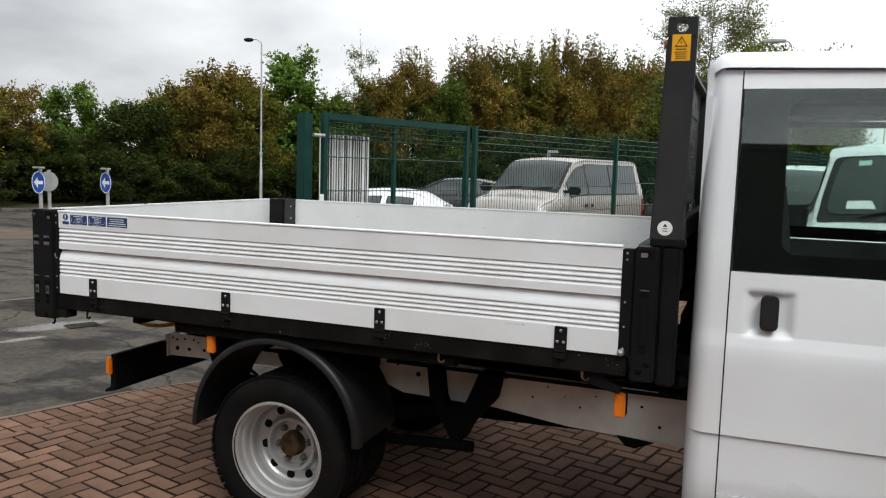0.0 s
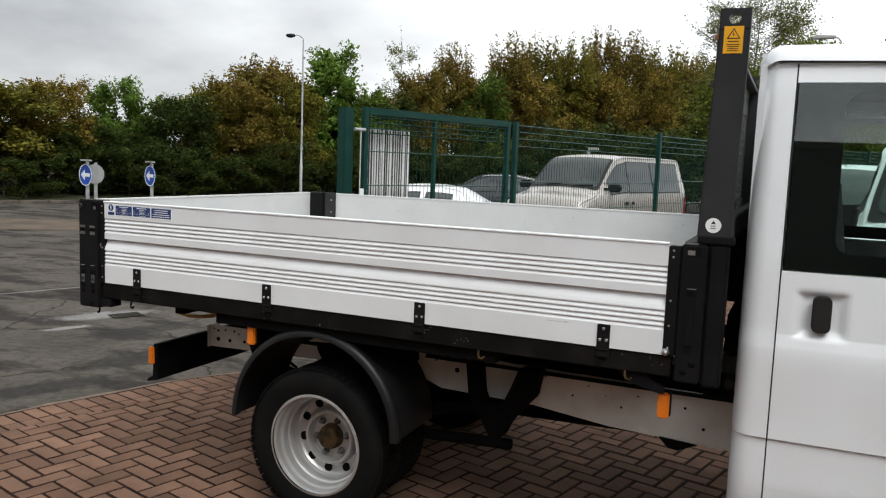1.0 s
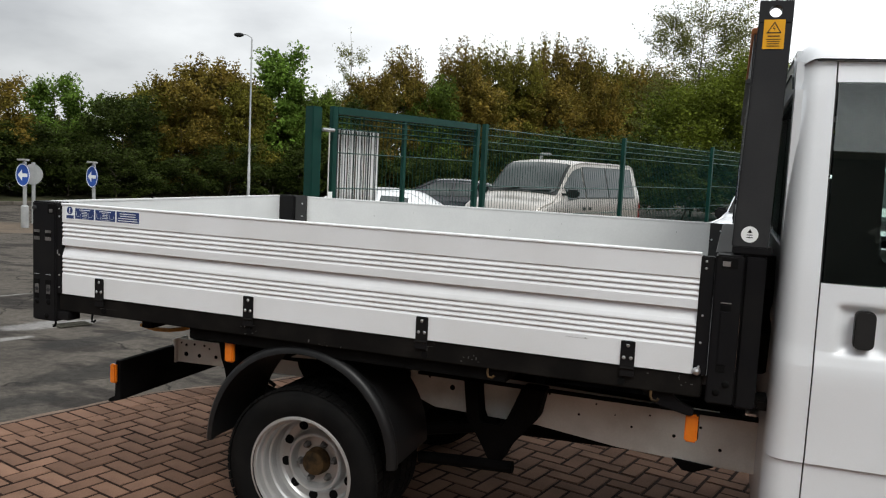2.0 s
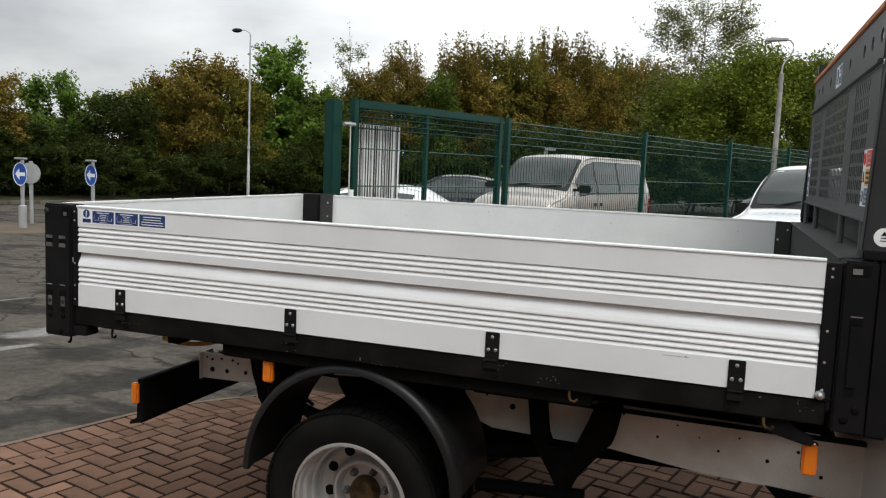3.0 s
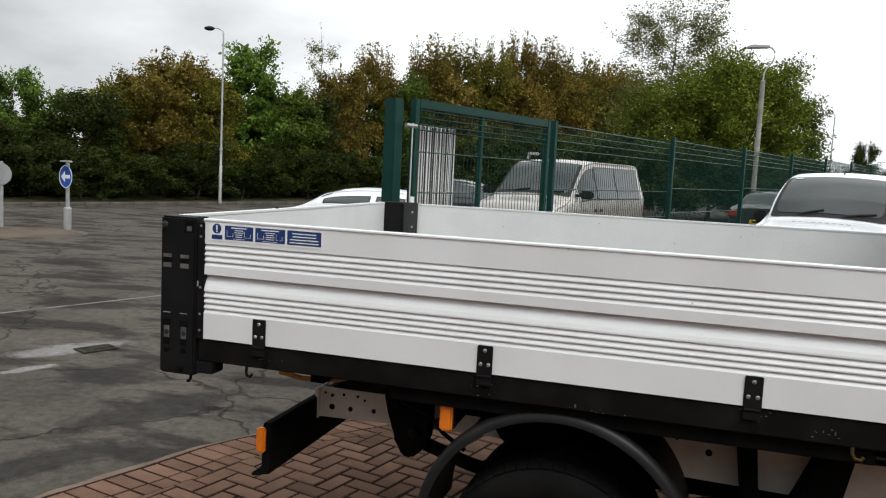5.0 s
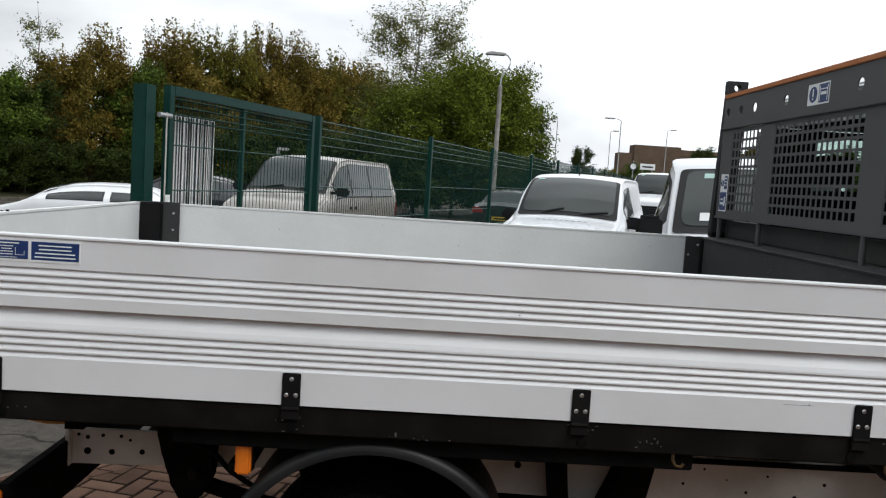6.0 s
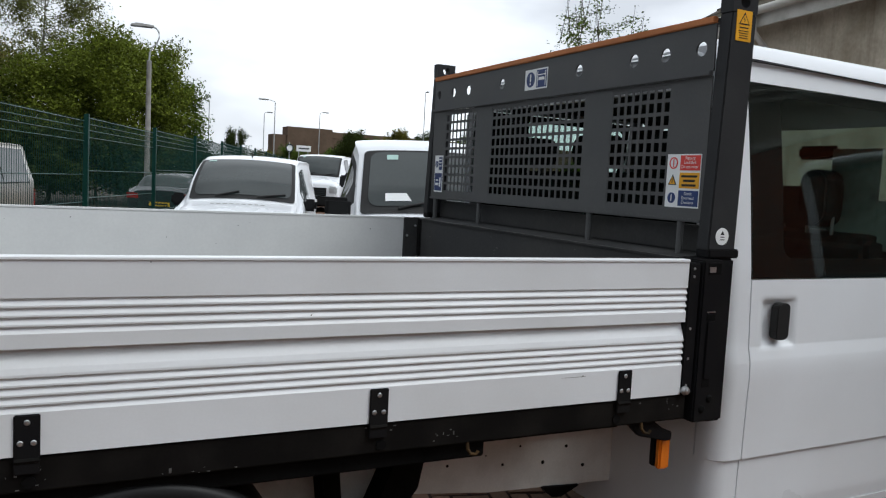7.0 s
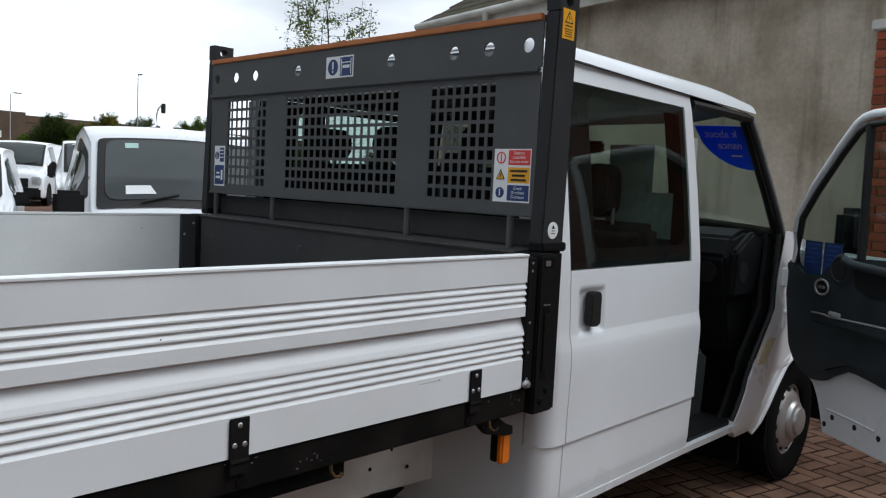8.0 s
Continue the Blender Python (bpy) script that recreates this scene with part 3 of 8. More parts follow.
tagged(part("worn_paint_mark", bm, M_SCRAPE, truck, "bare metal scrapes on the black rail"), kind="stuff")

# hinges
HINGE = [0.215, 0.974, 1.727, 2.476]
for x in HINGE:
    for y, s in ((0.0, -1), (BED_W, 1)):
        bm = box(x - 0.024, x + 0.024, min(y, y + 0.006 * s), max(y, y + 0.006 * s), 0.955, 1.078)
        h = part("hinge", bm, M_BLACK, truck, "black steel hinge plate with three bolts", bevel=0.0022)
        for bx, bz in ((0, 1.062), (-0.012, 1.020), (0.012, 1.020)):
            part("bolt", lathe([(0.0002, 0.0085 * s), (0.0045, 0.008 * s), (0.0062, 0.006 * s), (0.0062, 0.003 * s), (0.0002, 0.003 * s)], (x + bx, y, bz), "y", 10, closed=False), M_STEEL, h, "bright bolt head")
        part("hinge_knuckle", tube([(x - 0.022, y + 0.004 * s, 0.984), (x + 0.022, y + 0.004 * s, 0.984)], 0.006, 8), M_RAIL, h)
for x in (0.235, 0.978, 1.74, 2.46):
    part("rubber_stop", disc((x, 0.006, 0.935), "y", 0.013, -0.004, 14), M_UNDER, truck)

# corner posts at the rear
for y, s in ((0.0, 1), (BED_W, -1)):
    p0, p1 = sorted((y - 0.012 * s, y + 0.075 * s))
    post = part("rear_post", box(-0.158, -0.024, p0, p1, 0.863, 1.396), M_BLACK, truck, "black steel corner post with latch slots", bevel=0.006)
    f0 = y - 0.012 * s
    def recess(x0, x1, z0, z1, name="slot", mat=M_UNDER, out=0.0012):
        a, b = sorted((f0 - out * s, f0 + 0.002 * s))
        part(name, box(x0, x1, a, b, z0, z1), mat, post, bevel=0.0005)
    recess(-0.066, -0.032, 1.345, 1.385)
    recess(-0.056, -0.038, 1.350, 1.366, "lock_bolt", M_SCRAPE, 0.003)
    part("pivot_bolt", lathe([(0.0002, -0.007 * s), (0.009, -0.006 * s), (0.0125, -0.001 * s), (0.0125, 0.002 * s)], (-0.142, f0, 1.366), "y", 14, closed=False), M_POST, post)
    for x in (-0.130, -0.064):
        recess(x - 0.016, x + 0.016, 1.258, 1.270, "lever_edge", M_SCRAPE, 0.0022)
        recess(x - 0.016, x + 0.016, 1.240, 1.258)
        recess(x - 0.016, x + 0.016, 1.224, 1.240, "lever_edge", M_SCRAPE, 0.0024)
        recess(x - 0.014, x + 0.014, 1.0705, 1.0725, "lever_edge", M_POLE, 0.0022)
        recess(x - 0.017, x + 0.017, 1.026, 1.048)
        part("latch_tongue", lathe([(0.0002, -0.004 * s), (0.007, -0.0035 * s), (0.012, 0.0)], (x, f0, 1.005), "y", 12, closed=False), M_POST, post)
        recess(x - 0.010, x + 0.010, 0.985, 1.026, "latch_tongue", M_SCRAPE, 0.0018)
        recess(x - 0.013, x + 0.013, 0.962, 0.985)
        part("rubber_plug", lathe([(0.0002, -0.006 * s), (0.008, -0.005 * s), (0.013, -0.001 * s), (0.013, 0.002 * s)], (x, f0, 0.948), "y", 14, closed=False), M_UNDER, post)
    part("rubber_plug", lathe([(0.0002, -0.006 * s), (0.008, -0.005 * s), (0.013, -0.001 * s), (0.013, 0.002 * s)], (-0.075, f0, 0.885), "y", 14, closed=False), M_UNDER, post)
    e0, e1 = sorted((y - 0.004 * s, y + 0.032 * s))
    cap = part("end_cap", box(-0.022, 0.004, e0, e1, 0.990, 1.384), M_BLACK, truck, "black end cap screwed to the board", bevel=0.003)
    part("wear_mark", box(-0.020, -0.015, e0 - 0.001, e1 + 0.001, 1.168, 1.186), M_POLE, cap)
    for z in (1.37, 1.335, 1.165, 1.075, 1.02):
        part("screw", lathe([(0.0002, -0.003 * s), (0.004, -0.002 * s), (0.004, 0.0)], (-0.008, e0 if s > 0 else e1, z), "y", 8, closed=False), M_STEEL, cap)
    part("hook", tube([(-0.055, y + 0.02 * s, 0.87), (-0.055, y + 0.02 * s, 0.845), (-0.060, y + 0.02 * s, 0.834), (-0.068, y + 0.02 * s, 0.834)], 0.005, 8), M_UNDER, post)
    part("shelf_bracket", box(-0.03, 0.04, min(y, y + 0.07 * s), max(y, y + 0.07 * s), 0.872, 0.911), M_BLACK, truck, bevel=0.003)
# inside corner brackets
part("corner_bracket", box(-0.088, 0.056, BED_W - 0.050, BED_W - 0.028, 0.99, 1.400), M_DUSTY, truck, "dark grey folded corner bracket", bevel=0.003)
part("corner_bracket", box(2.662, 2.736, BED_W - 0.050, BED_W - 0.028, 0.99, 1.394), M_DUSTY, truck, "dark grey folded corner bracket", bevel=0.003)
for x, z in ((-0.06, 1.355), (0.03, 1.345), (2.72, 1.352), (2.675, 1.30), (0.03, 1.26)):
    part("bolt", lathe([(0.0002, -0.006), (0.006, -0.004), (0.006, 0.0)], (x, BED_W - 0.050, z), "y", 8, closed=False), M_STEEL, truck)

# rope hooks below the side rail
for x in (0.165, 1.985, 2.56):
    part("rope_hook", tube([(x, 0.012, 0.915), (x, 0.008, 0.897), (x + 0.006, 0.002, 0.886), (x + 0.020, 0.0, 0.884), (x + 0.027, 0.0, 0.893)], 0.0046, 8), M_UNDER if x < 1 else M_RUST, truck, "small steel rope hook")

# front corner: end cap, latch post, lower column and tall ladder post, on both sides
for y, s in ((0.0, 1), (BED_W, -1)):
    e0, e1 = sorted((y - 0.004 * s, y + 0.034 * s))
    cap = part("end_cap", box(BED_L, 2.731, e0, e1, 0.992, 1.384), M_BLACK, truck, "black end cap screwed to the board", bevel=0.003)
    for z in (1.368, 1.345, 1.19, 1.10, 1.02):
        part("screw", lathe([(0.0002, -0.003 * s), (0.004, -0.002 * s), (0.004, 0.0)], (2.705, e0 if s > 0 else e1, z), "y", 8, closed=False), M_STEEL, cap)
    part("lock_ball", lathe([(0.0002, -0.022 * s), (0.010, -0.018 * s), (0.014, -0.009 * s), (0.012, 0.0)], (2.70, y, 1.005), "y", 14, closed=False), M_STEEL, cap)
    c0, c1 = sorted((y - 0.014 * s, y + 0.085 * s))
    post = part("front_post", box(2.733, 2.818, c0, c1, 0.905, 1.394), M_BLACK, truck, "black steel latch post", bevel=0.005)
    f0 = c0 if s > 0 else c1
    for nm, q, mt, o in (("slot", (2.752, 2.800, 1.352, 1.384), M_UNDER, 0.0012), ("lock_bolt", (2.754, 2.778, 1.358, 1.374), M_STEEL, 0.003),
                         ("slot", (2.758, 2.790, 1.215, 1.232), M_UNDER, 0.0012), ("lever_edge", (2.758, 2.790, 1.238, 1.241), M_STEEL, 0.002), ("slot", (2.758, 2.786, 1.012, 1.036), M_UNDER, 0.0012)):
        a, b = sorted((f0 - o * s, f0 + 0.002 * s))
        part(nm, box(q[0], q[1], a, b, q[2], q[3]), mt, post)
    a, b = sorted((f0, f0 - 0.005 * s))
    part("latch_lever", box(2.760, 2.788, a, b, 1.038, 1.212), M_BLACK, post, bevel=0.002)
    for x, z in ((2.792, 0.975), (2.765, 0.945)):
        part("rubber_plug", lathe([(0.0002, -0.006 * s), (0.008, -0.005 * s), (0.012, -0.001 * s), (0.012, 0.002 * s)], (x, f0, z), "y", 14, closed=False), M_UNDER, post)
    part("lower_column", box(2.820, 2.886, min(y + 0.016 * s, y + 0.085 * s), max(y + 0.016 * s, y + 0.085 * s), 0.890, 1.398), M_BLACK, truck, "black steel lower column", bevel=0.008)
    t0, t1 = sorted((y + 0.020 * s, y + 0.070 * s))
    part("post_foot", box(2.778, 2.900, t0 - 0.004, t1 + 0.004, 1.397, 1.425), M_BLACK, truck, bevel=0.004)
    # the tall post, slightly raked forward, with an eye at its top
    tall = part("ladder_post", prism([(2.775, 1.42), (2.885, 1.42), (2.898, 2.128), (2.799, 2.128)], "y", t0, t1), M_POST, truck, "tall dark grey ladder-rack post", bevel=0.004)
    bm = plate_with_holes(2.799, 2.898, 2.128, 2.194, t0, t1, [2.847], 0.019)
    for v in bm.verts:
        v.co = (v.co.y, v.co.x, v.co.z)
    part("post_eye", bm, M_POST, tall, "lashing eye cut through the post top")
    if s > 0:
        sg = part("warning_plate", box(2.815, 2.877, t0 - 0.0016, t0 + 0.001, 2.045, 2.135), M_YELLOW, tall, "yellow overhead hazard sticker", bevel=0.0004)
        bm = bmesh.new()
        for tri, o in (([(2.824, 2.093), (2.868, 2.093), (2.846, 2.129)], 0.0022),):
            prism(tri, "y", t0 - o, t0, bm)
        part("triangle", bm, M_INK, tall)
        part("triangle_inside", prism([(2.8295, 2.0965), (2.8625, 2.0965), (2.846, 2.1225)], "y", t0 - 0.0026, t0), M_YELLOW, tall)
        part("flash", prism([(2.846, 2.117), (2.841, 2.106), (2.846, 2.107), (2.844, 2.098), (2.85, 2.109), (2.8455, 2.1085)], "y", t0 - 0.0030, t0), M_INK, tall)
        bm = bmesh.new()
        bars(2.822, 2.87, 2.083, 2.088, 1, t0 - 0.0024, bm, rnd)
        bars(2.825, 2.867, 2.053, 2.077, 4, t0 - 0.0024, bm, rnd)
        tagged(part("printed_line", bm, M_INK, tall), kind="stuff")
        part("round_sticker", disc((2.827, t0 + 0.0005, 1.463), "y", 0.026, -0.002, 32), M_PAPER, tall, "round white maker's sticker")
        bm = bmesh.new()
        prism([(2.819, 1.468), (2.835, 1.468), (2.827, 1.48)], "y", t0 - 0.0022, t0, bm)
        bars(2.817, 2.837, 1.452, 1.464, 2, t0 - 0.0022, bm, rnd)
        part("printed_mark", bm, M_PLASTIC, tall)

# ---- headboard ----
XH = 2.79


def punched_plate(y0, y1, z0, z1, x0, x1, holes, r):
    """One plate across the truck with round holes punched through it at mid height."""
    bm = bmesh.new()
    loops = [[(y0, z0), (y1, z0), (y1, z1), (y0, z1)]] + [[(h + r * math.cos(2 * math.pi * k / 24), (z0 + z1) / 2 + r * math.sin(2 * math.pi * k / 24)) for k in range(24)] for h in holes]
    edges = []
    for loop in loops:
        v = [bm.verts.new((x0, *p)) for p in loop]
        edges += [bm.edges.new((v[k], v[(k + 1) % len(v)])) for k in range(len(v))]
    bmesh.ops.triangle_fill(bm, edges=edges, use_beauty=True)
    g = bmesh.ops.extrude_face_region(bm, geom=list(bm.faces))
    for q in g["geom"]:
        if isinstance(q, bmesh.types.BMVert):
            q.co.x = x1
    return bm


YN, YF = 0.071, BED_W - 0.071
HOLES = [0.126, 0.285, 0.441, 0.756, 1.327, 1.644, 1.80, 1.96]
head = part("headboard_top", punched_plate(YN, YF, 1.950, 2.090, XH, XH + 0.006, HOLES, 0.0225), M_GREY, truck, "dark grey steel panel with round holes")
part("headboard_fold", box(XH - 0.014, XH + 0.002, YN, YF, 1.934, 1.950), M_GREY, head, bevel=0.003)
part("top_rail", box(XH + 0.0125, XH + 0.05, YN, YF, 2.0905, 2.109), M_GREY, head, bevel=0.003)
part("top_strip", box(XH - 0.008, XH + 0.012, YN + 0.005, YF, 2.0905, 2.112), M_TIMBER, head, "orange strip along the headboard top", bevel=0.003)
MESHES = [(1.545, 1.865, 8), (0.700, 1.400, 17), (0.243, 0.545, 8)]
# solid sheet around the three grilles
edges = [YN, 0.243, 0.545, 0.700, 1.400, 1.545, 1.865, YF]
for a, b in zip(edges[0::2], edges[1::2]):
    part("headboard_panel", box(XH, XH + 0.004, a, b, 1.500, 1.934), M_GREY, head, "dark grey steel headboard sheet")
for a, b, n in MESHES:
    part("headboard_grille", perforated(a, b, 1.530, 1.918, XH + 0.0008, XH + 0.0032, n, 9, 0.0125), M_GREY, head, "steel grille of square holes")
    part("headboard_panel", box(XH, XH + 0.004, a, b, 1.500, 1.524), M_GREY, head)
    part("headboard_panel", box(XH, XH + 0.004, a, b, 1.924, 1.934), M_GREY, head)
part("headboard_edge", box(XH - 0.008, XH + 0.012, YN, YF, 1.490, 1.501), M_GREY, head, bevel=0.003)
for y in (0.163, 0.638, 1.482, 1.95):
    part("stay", tube([(XH + 0.004, y, 1.386), (XH + 0.004, y, 1.492)], 0.011, 10), M_GREY, head, "short round stay below the headboard")
part("bed_front_board", box(2.738, 2.762, 0.088, BED_W - 0.088, 0.985, 1.386), M_DUSTY, truck, "dusty dark grey front board of the bed", bevel=0.003)
part("front_ledge", prism([(2.730, 1.384), (2.862, 1.396), (2.862, 1.404), (2.730, 1.393)], "y", 0.088, BED_W - 0.088), M_DUSTY, truck, "dusty dark grey ledge", bevel=0.0015)
part("front_member", box(2.84, 2.885, 0.088, BED_W - 0.088, 1.404, 1.489), M_DUSTY, truck, bevel=0.004)
bm = bmesh.new()
for i in range(14):
    y, z, w = rnd.uniform(0.15, 1.9), rnd.uniform(1.24, 1.37), rnd.uniform(0.003, 0.016)
    box(2.7370, 2.7385, y, y + w, z, z + rnd.uniform(0.001, 0.0025), bm)
box(2.7285, 2.7302, 0.09, BED_W - 0.09, 1.3915, 1.3932, bm)
tagged(part("worn_paint_mark", bm, M_SCRAPE, truck), kind="stuff")
# stickers on the headboard
def sticker(y0, y1, z0, z1, mat, name, lift, label=""):
    return part(name, box(XH - lift, XH + 0.001, y0, y1, z0, z1), mat, head, label)
sticker(0.966, 1.134, 1.975, 2.058, M_PAPER, "notice_sticker", 0.0012, "blue and white notice sticker")
sticker(0.972, 1.046, 1.981, 2.052, M_BLUE, "blue_panel", 0.0018)
part("notice_disc", disc((XH - 0.001, 1.09, 2.0165), "x", 0.031, -0.0012, 24), M_BLUE, head)
bm = box(XH - 0.003, XH, 1.086, 1.094, 2.008, 2.038)
disc((XH - 0.0005, 1.09, 1.999), "x", 0.0045, -0.0025, 10, bm)
for y0, y1, z0, z1 in ((0.978, 0.982, 1.986, 2.046), (1.036, 1.040, 1.986, 2.046), (0.978, 1.040, 2.030, 2.034), (0.988, 1.030, 2.010, 2.022)):
    box(XH - 0.0026, XH, y0, y1, z0, z1, bm)
tagged(part("printed_line", bm, M_PAPER, head), kind="stuff")
sticker(0.089, 0.237, 1.533, 1.701, M_PAPER, "safety_sticker", 0.0012, "safety sticker with red, yellow and blue panels")
LIP = XH - 0.0030
def sign_text(words, y, z, size, mat):
    lettering("printed_words", words, size, Matrix.Translation((LIP, y, z)) @ Matrix(((0, 0, -1, 0), (-1, 0, 0, 0), (0, 1, 0, 0), (0, 0, 0, 1))), mat, head)
for z0, z1, mt, words, ink in ((1.650, 1.697, M_RED, "Slippery\nLoad Bed\nDo not enter", M_PAPER), (1.594, 1.643, M_YELLOW, "", M_INK), (1.538, 1.587, M_BLUE, "Check\nOverhead\nClearance", M_PAPER)):
    sticker(0.092, 0.178, z0, z1, mt, "colour_panel", 0.0020)
    if words:
        sign_text(words, 0.135, (z0 + z1) / 2 + 0.001, 0.0135, ink)
    else:
        bm = bmesh.new()
        for k, w in enumerate((0.06, 0.05, 0.068)):
            box(LIP, XH, 0.135 - w / 2, 0.135 + w / 2, 1.600 + k * 0.014, 1.607 + k * 0.014, bm)
        tagged(part("printed_line", bm, ink, head), kind="stuff")
bm = lathe([(0.015, -0.003), (0.0185, -0.003), (0.0185, 0.0), (0.015, 0.0)], (XH, 0.208, 1.673), "x", 24)
box(XH - 0.0028, XH, 0.2065, 0.2095, 1.660, 1.686, bm)
part("prohibition_ring", bm, M_RED, head)
part("hazard_triangle", prism([(0.190, 1.604), (0.226, 1.604), (0.208, 1.636)], "x", XH - 0.0028, XH), M_INK, head)
part("hazard_triangle_inside", prism([(0.1945, 1.6065), (0.2215, 1.6065), (0.208, 1.630)], "x", XH - 0.0032, XH), M_YELLOW, head)
part("flash", box(XH - 0.0036, XH, 0.206, 0.210, 1.610, 1.624), M_INK, head)
part("notice_disc", disc((XH - 0.001, 0.208, 1.5625), "x", 0.017, -0.0014, 24), M_BLUE, head)
part("exclamation_mark", box(XH - 0.0032, XH, 0.206, 0.210, 1.553, 1.574), M_PAPER, head)
sticker(1.875, 1.965, 1.526, 1.712, M_PAPER, "safety_sticker", 0.0012, "tall blue and white safety sticker")
sticker(1.882, 1.918, 1.638, 1.703, M_BLUE, "blue_panel", 0.0020)
sticker(1.880, 1.960, 1.533, 1.622, M_BLUE, "blue_panel", 0.0020)
part("notice_disc", disc((XH - 0.001, 1.942, 1.667), "x", 0.017, -0.0014, 20), M_BLUE, head)
bm = bmesh.new()
for y0, y1, z0, z1 in ((1.886, 1.914, 1.688, 1.694), (1.886, 1.912, 1.672, 1.677), (1.886, 1.914, 1.656, 1.661), (1.94, 1.944, 1.655, 1.68), (1.89, 1.905, 1.553, 1.600), (1.912, 1.950, 1.560, 1.572), (1.918, 1.944, 1.582, 1.590)):
    box(XH - 0.0028, XH, y0, y1, z0, z1, bm)
tagged(part("printed_line", bm, M_PAPER, head), kind="stuff")
head.location.z = 0.009

# ---- chassis and running gear ----
for y0, y1 in ((0.585, 0.600), (1.455, 1.470)):
    rail = part("chassis_rail", prism([(1.44, 0.735), (1.30, 0.745), (0.72, 0.715), (0.67, 0.700), (0.17, 0.700), (0.17, 0.580), (0.95, 0.60), (1.15, 0.66), (1.40, 0.62), (1.58, 0.555), (2.05, 0.545), (2.40, 0.505), (3.3, 0.470), (3.3, 0.705), (2.2, 0.72)], "y", y0, y1), M_CHASSIS, truck, "pale grey pressed steel chassis rail")
    if y0 < 1:
        for x, z, r in ((0.22, 0.625, 0.012), (0.30, 0.625, 0.010), (0.22, 0.672, 0.007), (0.36, 0.668, 0.005), (0.27, 0.680, 0.006), (0.33, 0.680, 0.006), (0.40, 0.63, 0.009), (0.19, 0.68, 0.005), (1.66, 0.655, 0.012), (1.55, 0.69, 0.005), (2.23, 0.62, 0.005), (2.30, 0.675, 0.004), (2.45, 0.60, 0.005), (2.52, 0.66, 0.004), (2.62, 0.59, 0.007), (2.72, 0.64, 0.006), (2.80, 0.56, 0.007), (1.80, 0.70, 0.005), (2.1, 0.69, 0.005), (2.38, 0.64, 0.003)):
            part("rivet_hole", disc((x, 0.586, z), "y", r, -0.003, 12), M_UNDER, rail)
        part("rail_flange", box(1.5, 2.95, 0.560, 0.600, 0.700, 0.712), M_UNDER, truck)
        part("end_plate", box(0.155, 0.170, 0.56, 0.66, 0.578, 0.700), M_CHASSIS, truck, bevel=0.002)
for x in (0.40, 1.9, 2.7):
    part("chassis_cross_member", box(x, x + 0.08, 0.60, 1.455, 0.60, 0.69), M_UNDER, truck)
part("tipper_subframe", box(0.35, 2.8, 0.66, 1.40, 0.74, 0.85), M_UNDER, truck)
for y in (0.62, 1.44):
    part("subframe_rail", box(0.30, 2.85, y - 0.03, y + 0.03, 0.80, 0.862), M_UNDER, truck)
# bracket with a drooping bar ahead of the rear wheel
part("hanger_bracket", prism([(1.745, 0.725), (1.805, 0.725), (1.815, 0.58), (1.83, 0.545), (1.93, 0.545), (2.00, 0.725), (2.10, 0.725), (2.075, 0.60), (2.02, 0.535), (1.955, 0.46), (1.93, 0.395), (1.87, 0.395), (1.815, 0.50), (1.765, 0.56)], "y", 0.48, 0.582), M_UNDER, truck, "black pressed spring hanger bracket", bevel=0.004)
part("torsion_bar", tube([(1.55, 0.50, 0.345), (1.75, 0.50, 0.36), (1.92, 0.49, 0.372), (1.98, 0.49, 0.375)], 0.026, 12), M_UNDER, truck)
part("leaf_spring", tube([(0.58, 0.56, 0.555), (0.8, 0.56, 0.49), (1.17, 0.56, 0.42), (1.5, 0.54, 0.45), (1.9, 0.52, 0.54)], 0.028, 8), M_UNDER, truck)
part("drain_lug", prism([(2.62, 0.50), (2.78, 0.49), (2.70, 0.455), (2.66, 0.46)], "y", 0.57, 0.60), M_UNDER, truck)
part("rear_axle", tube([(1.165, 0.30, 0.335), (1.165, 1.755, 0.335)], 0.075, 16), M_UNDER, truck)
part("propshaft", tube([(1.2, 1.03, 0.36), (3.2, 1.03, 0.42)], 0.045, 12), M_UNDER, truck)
# unseen tank and block, added to deepen the shade under the bed
part("shading_tank", box(1.62, 2.9, 1.0, 1.44, 0.38, 0.62), M_UNDER, truck, bevel=0.04)
part("shading_block", box(0.92, 1.45, 0.62, 1.44, 0.42, 0.80), M_UNDER, truck, bevel=0.03)
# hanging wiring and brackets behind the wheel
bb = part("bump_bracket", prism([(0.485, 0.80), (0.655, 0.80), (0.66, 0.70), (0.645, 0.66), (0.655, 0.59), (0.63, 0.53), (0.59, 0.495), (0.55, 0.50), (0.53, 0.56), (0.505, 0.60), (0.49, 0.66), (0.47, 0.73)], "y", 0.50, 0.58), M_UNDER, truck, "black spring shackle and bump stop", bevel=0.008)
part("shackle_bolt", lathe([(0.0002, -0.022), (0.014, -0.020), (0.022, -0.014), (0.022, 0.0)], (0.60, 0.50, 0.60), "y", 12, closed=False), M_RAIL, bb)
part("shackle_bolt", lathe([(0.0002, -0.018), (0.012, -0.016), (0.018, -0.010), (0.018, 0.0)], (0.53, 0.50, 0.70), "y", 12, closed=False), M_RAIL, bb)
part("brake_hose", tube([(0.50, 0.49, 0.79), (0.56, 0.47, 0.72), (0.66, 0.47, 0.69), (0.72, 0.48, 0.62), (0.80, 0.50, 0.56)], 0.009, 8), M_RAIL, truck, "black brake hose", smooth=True)
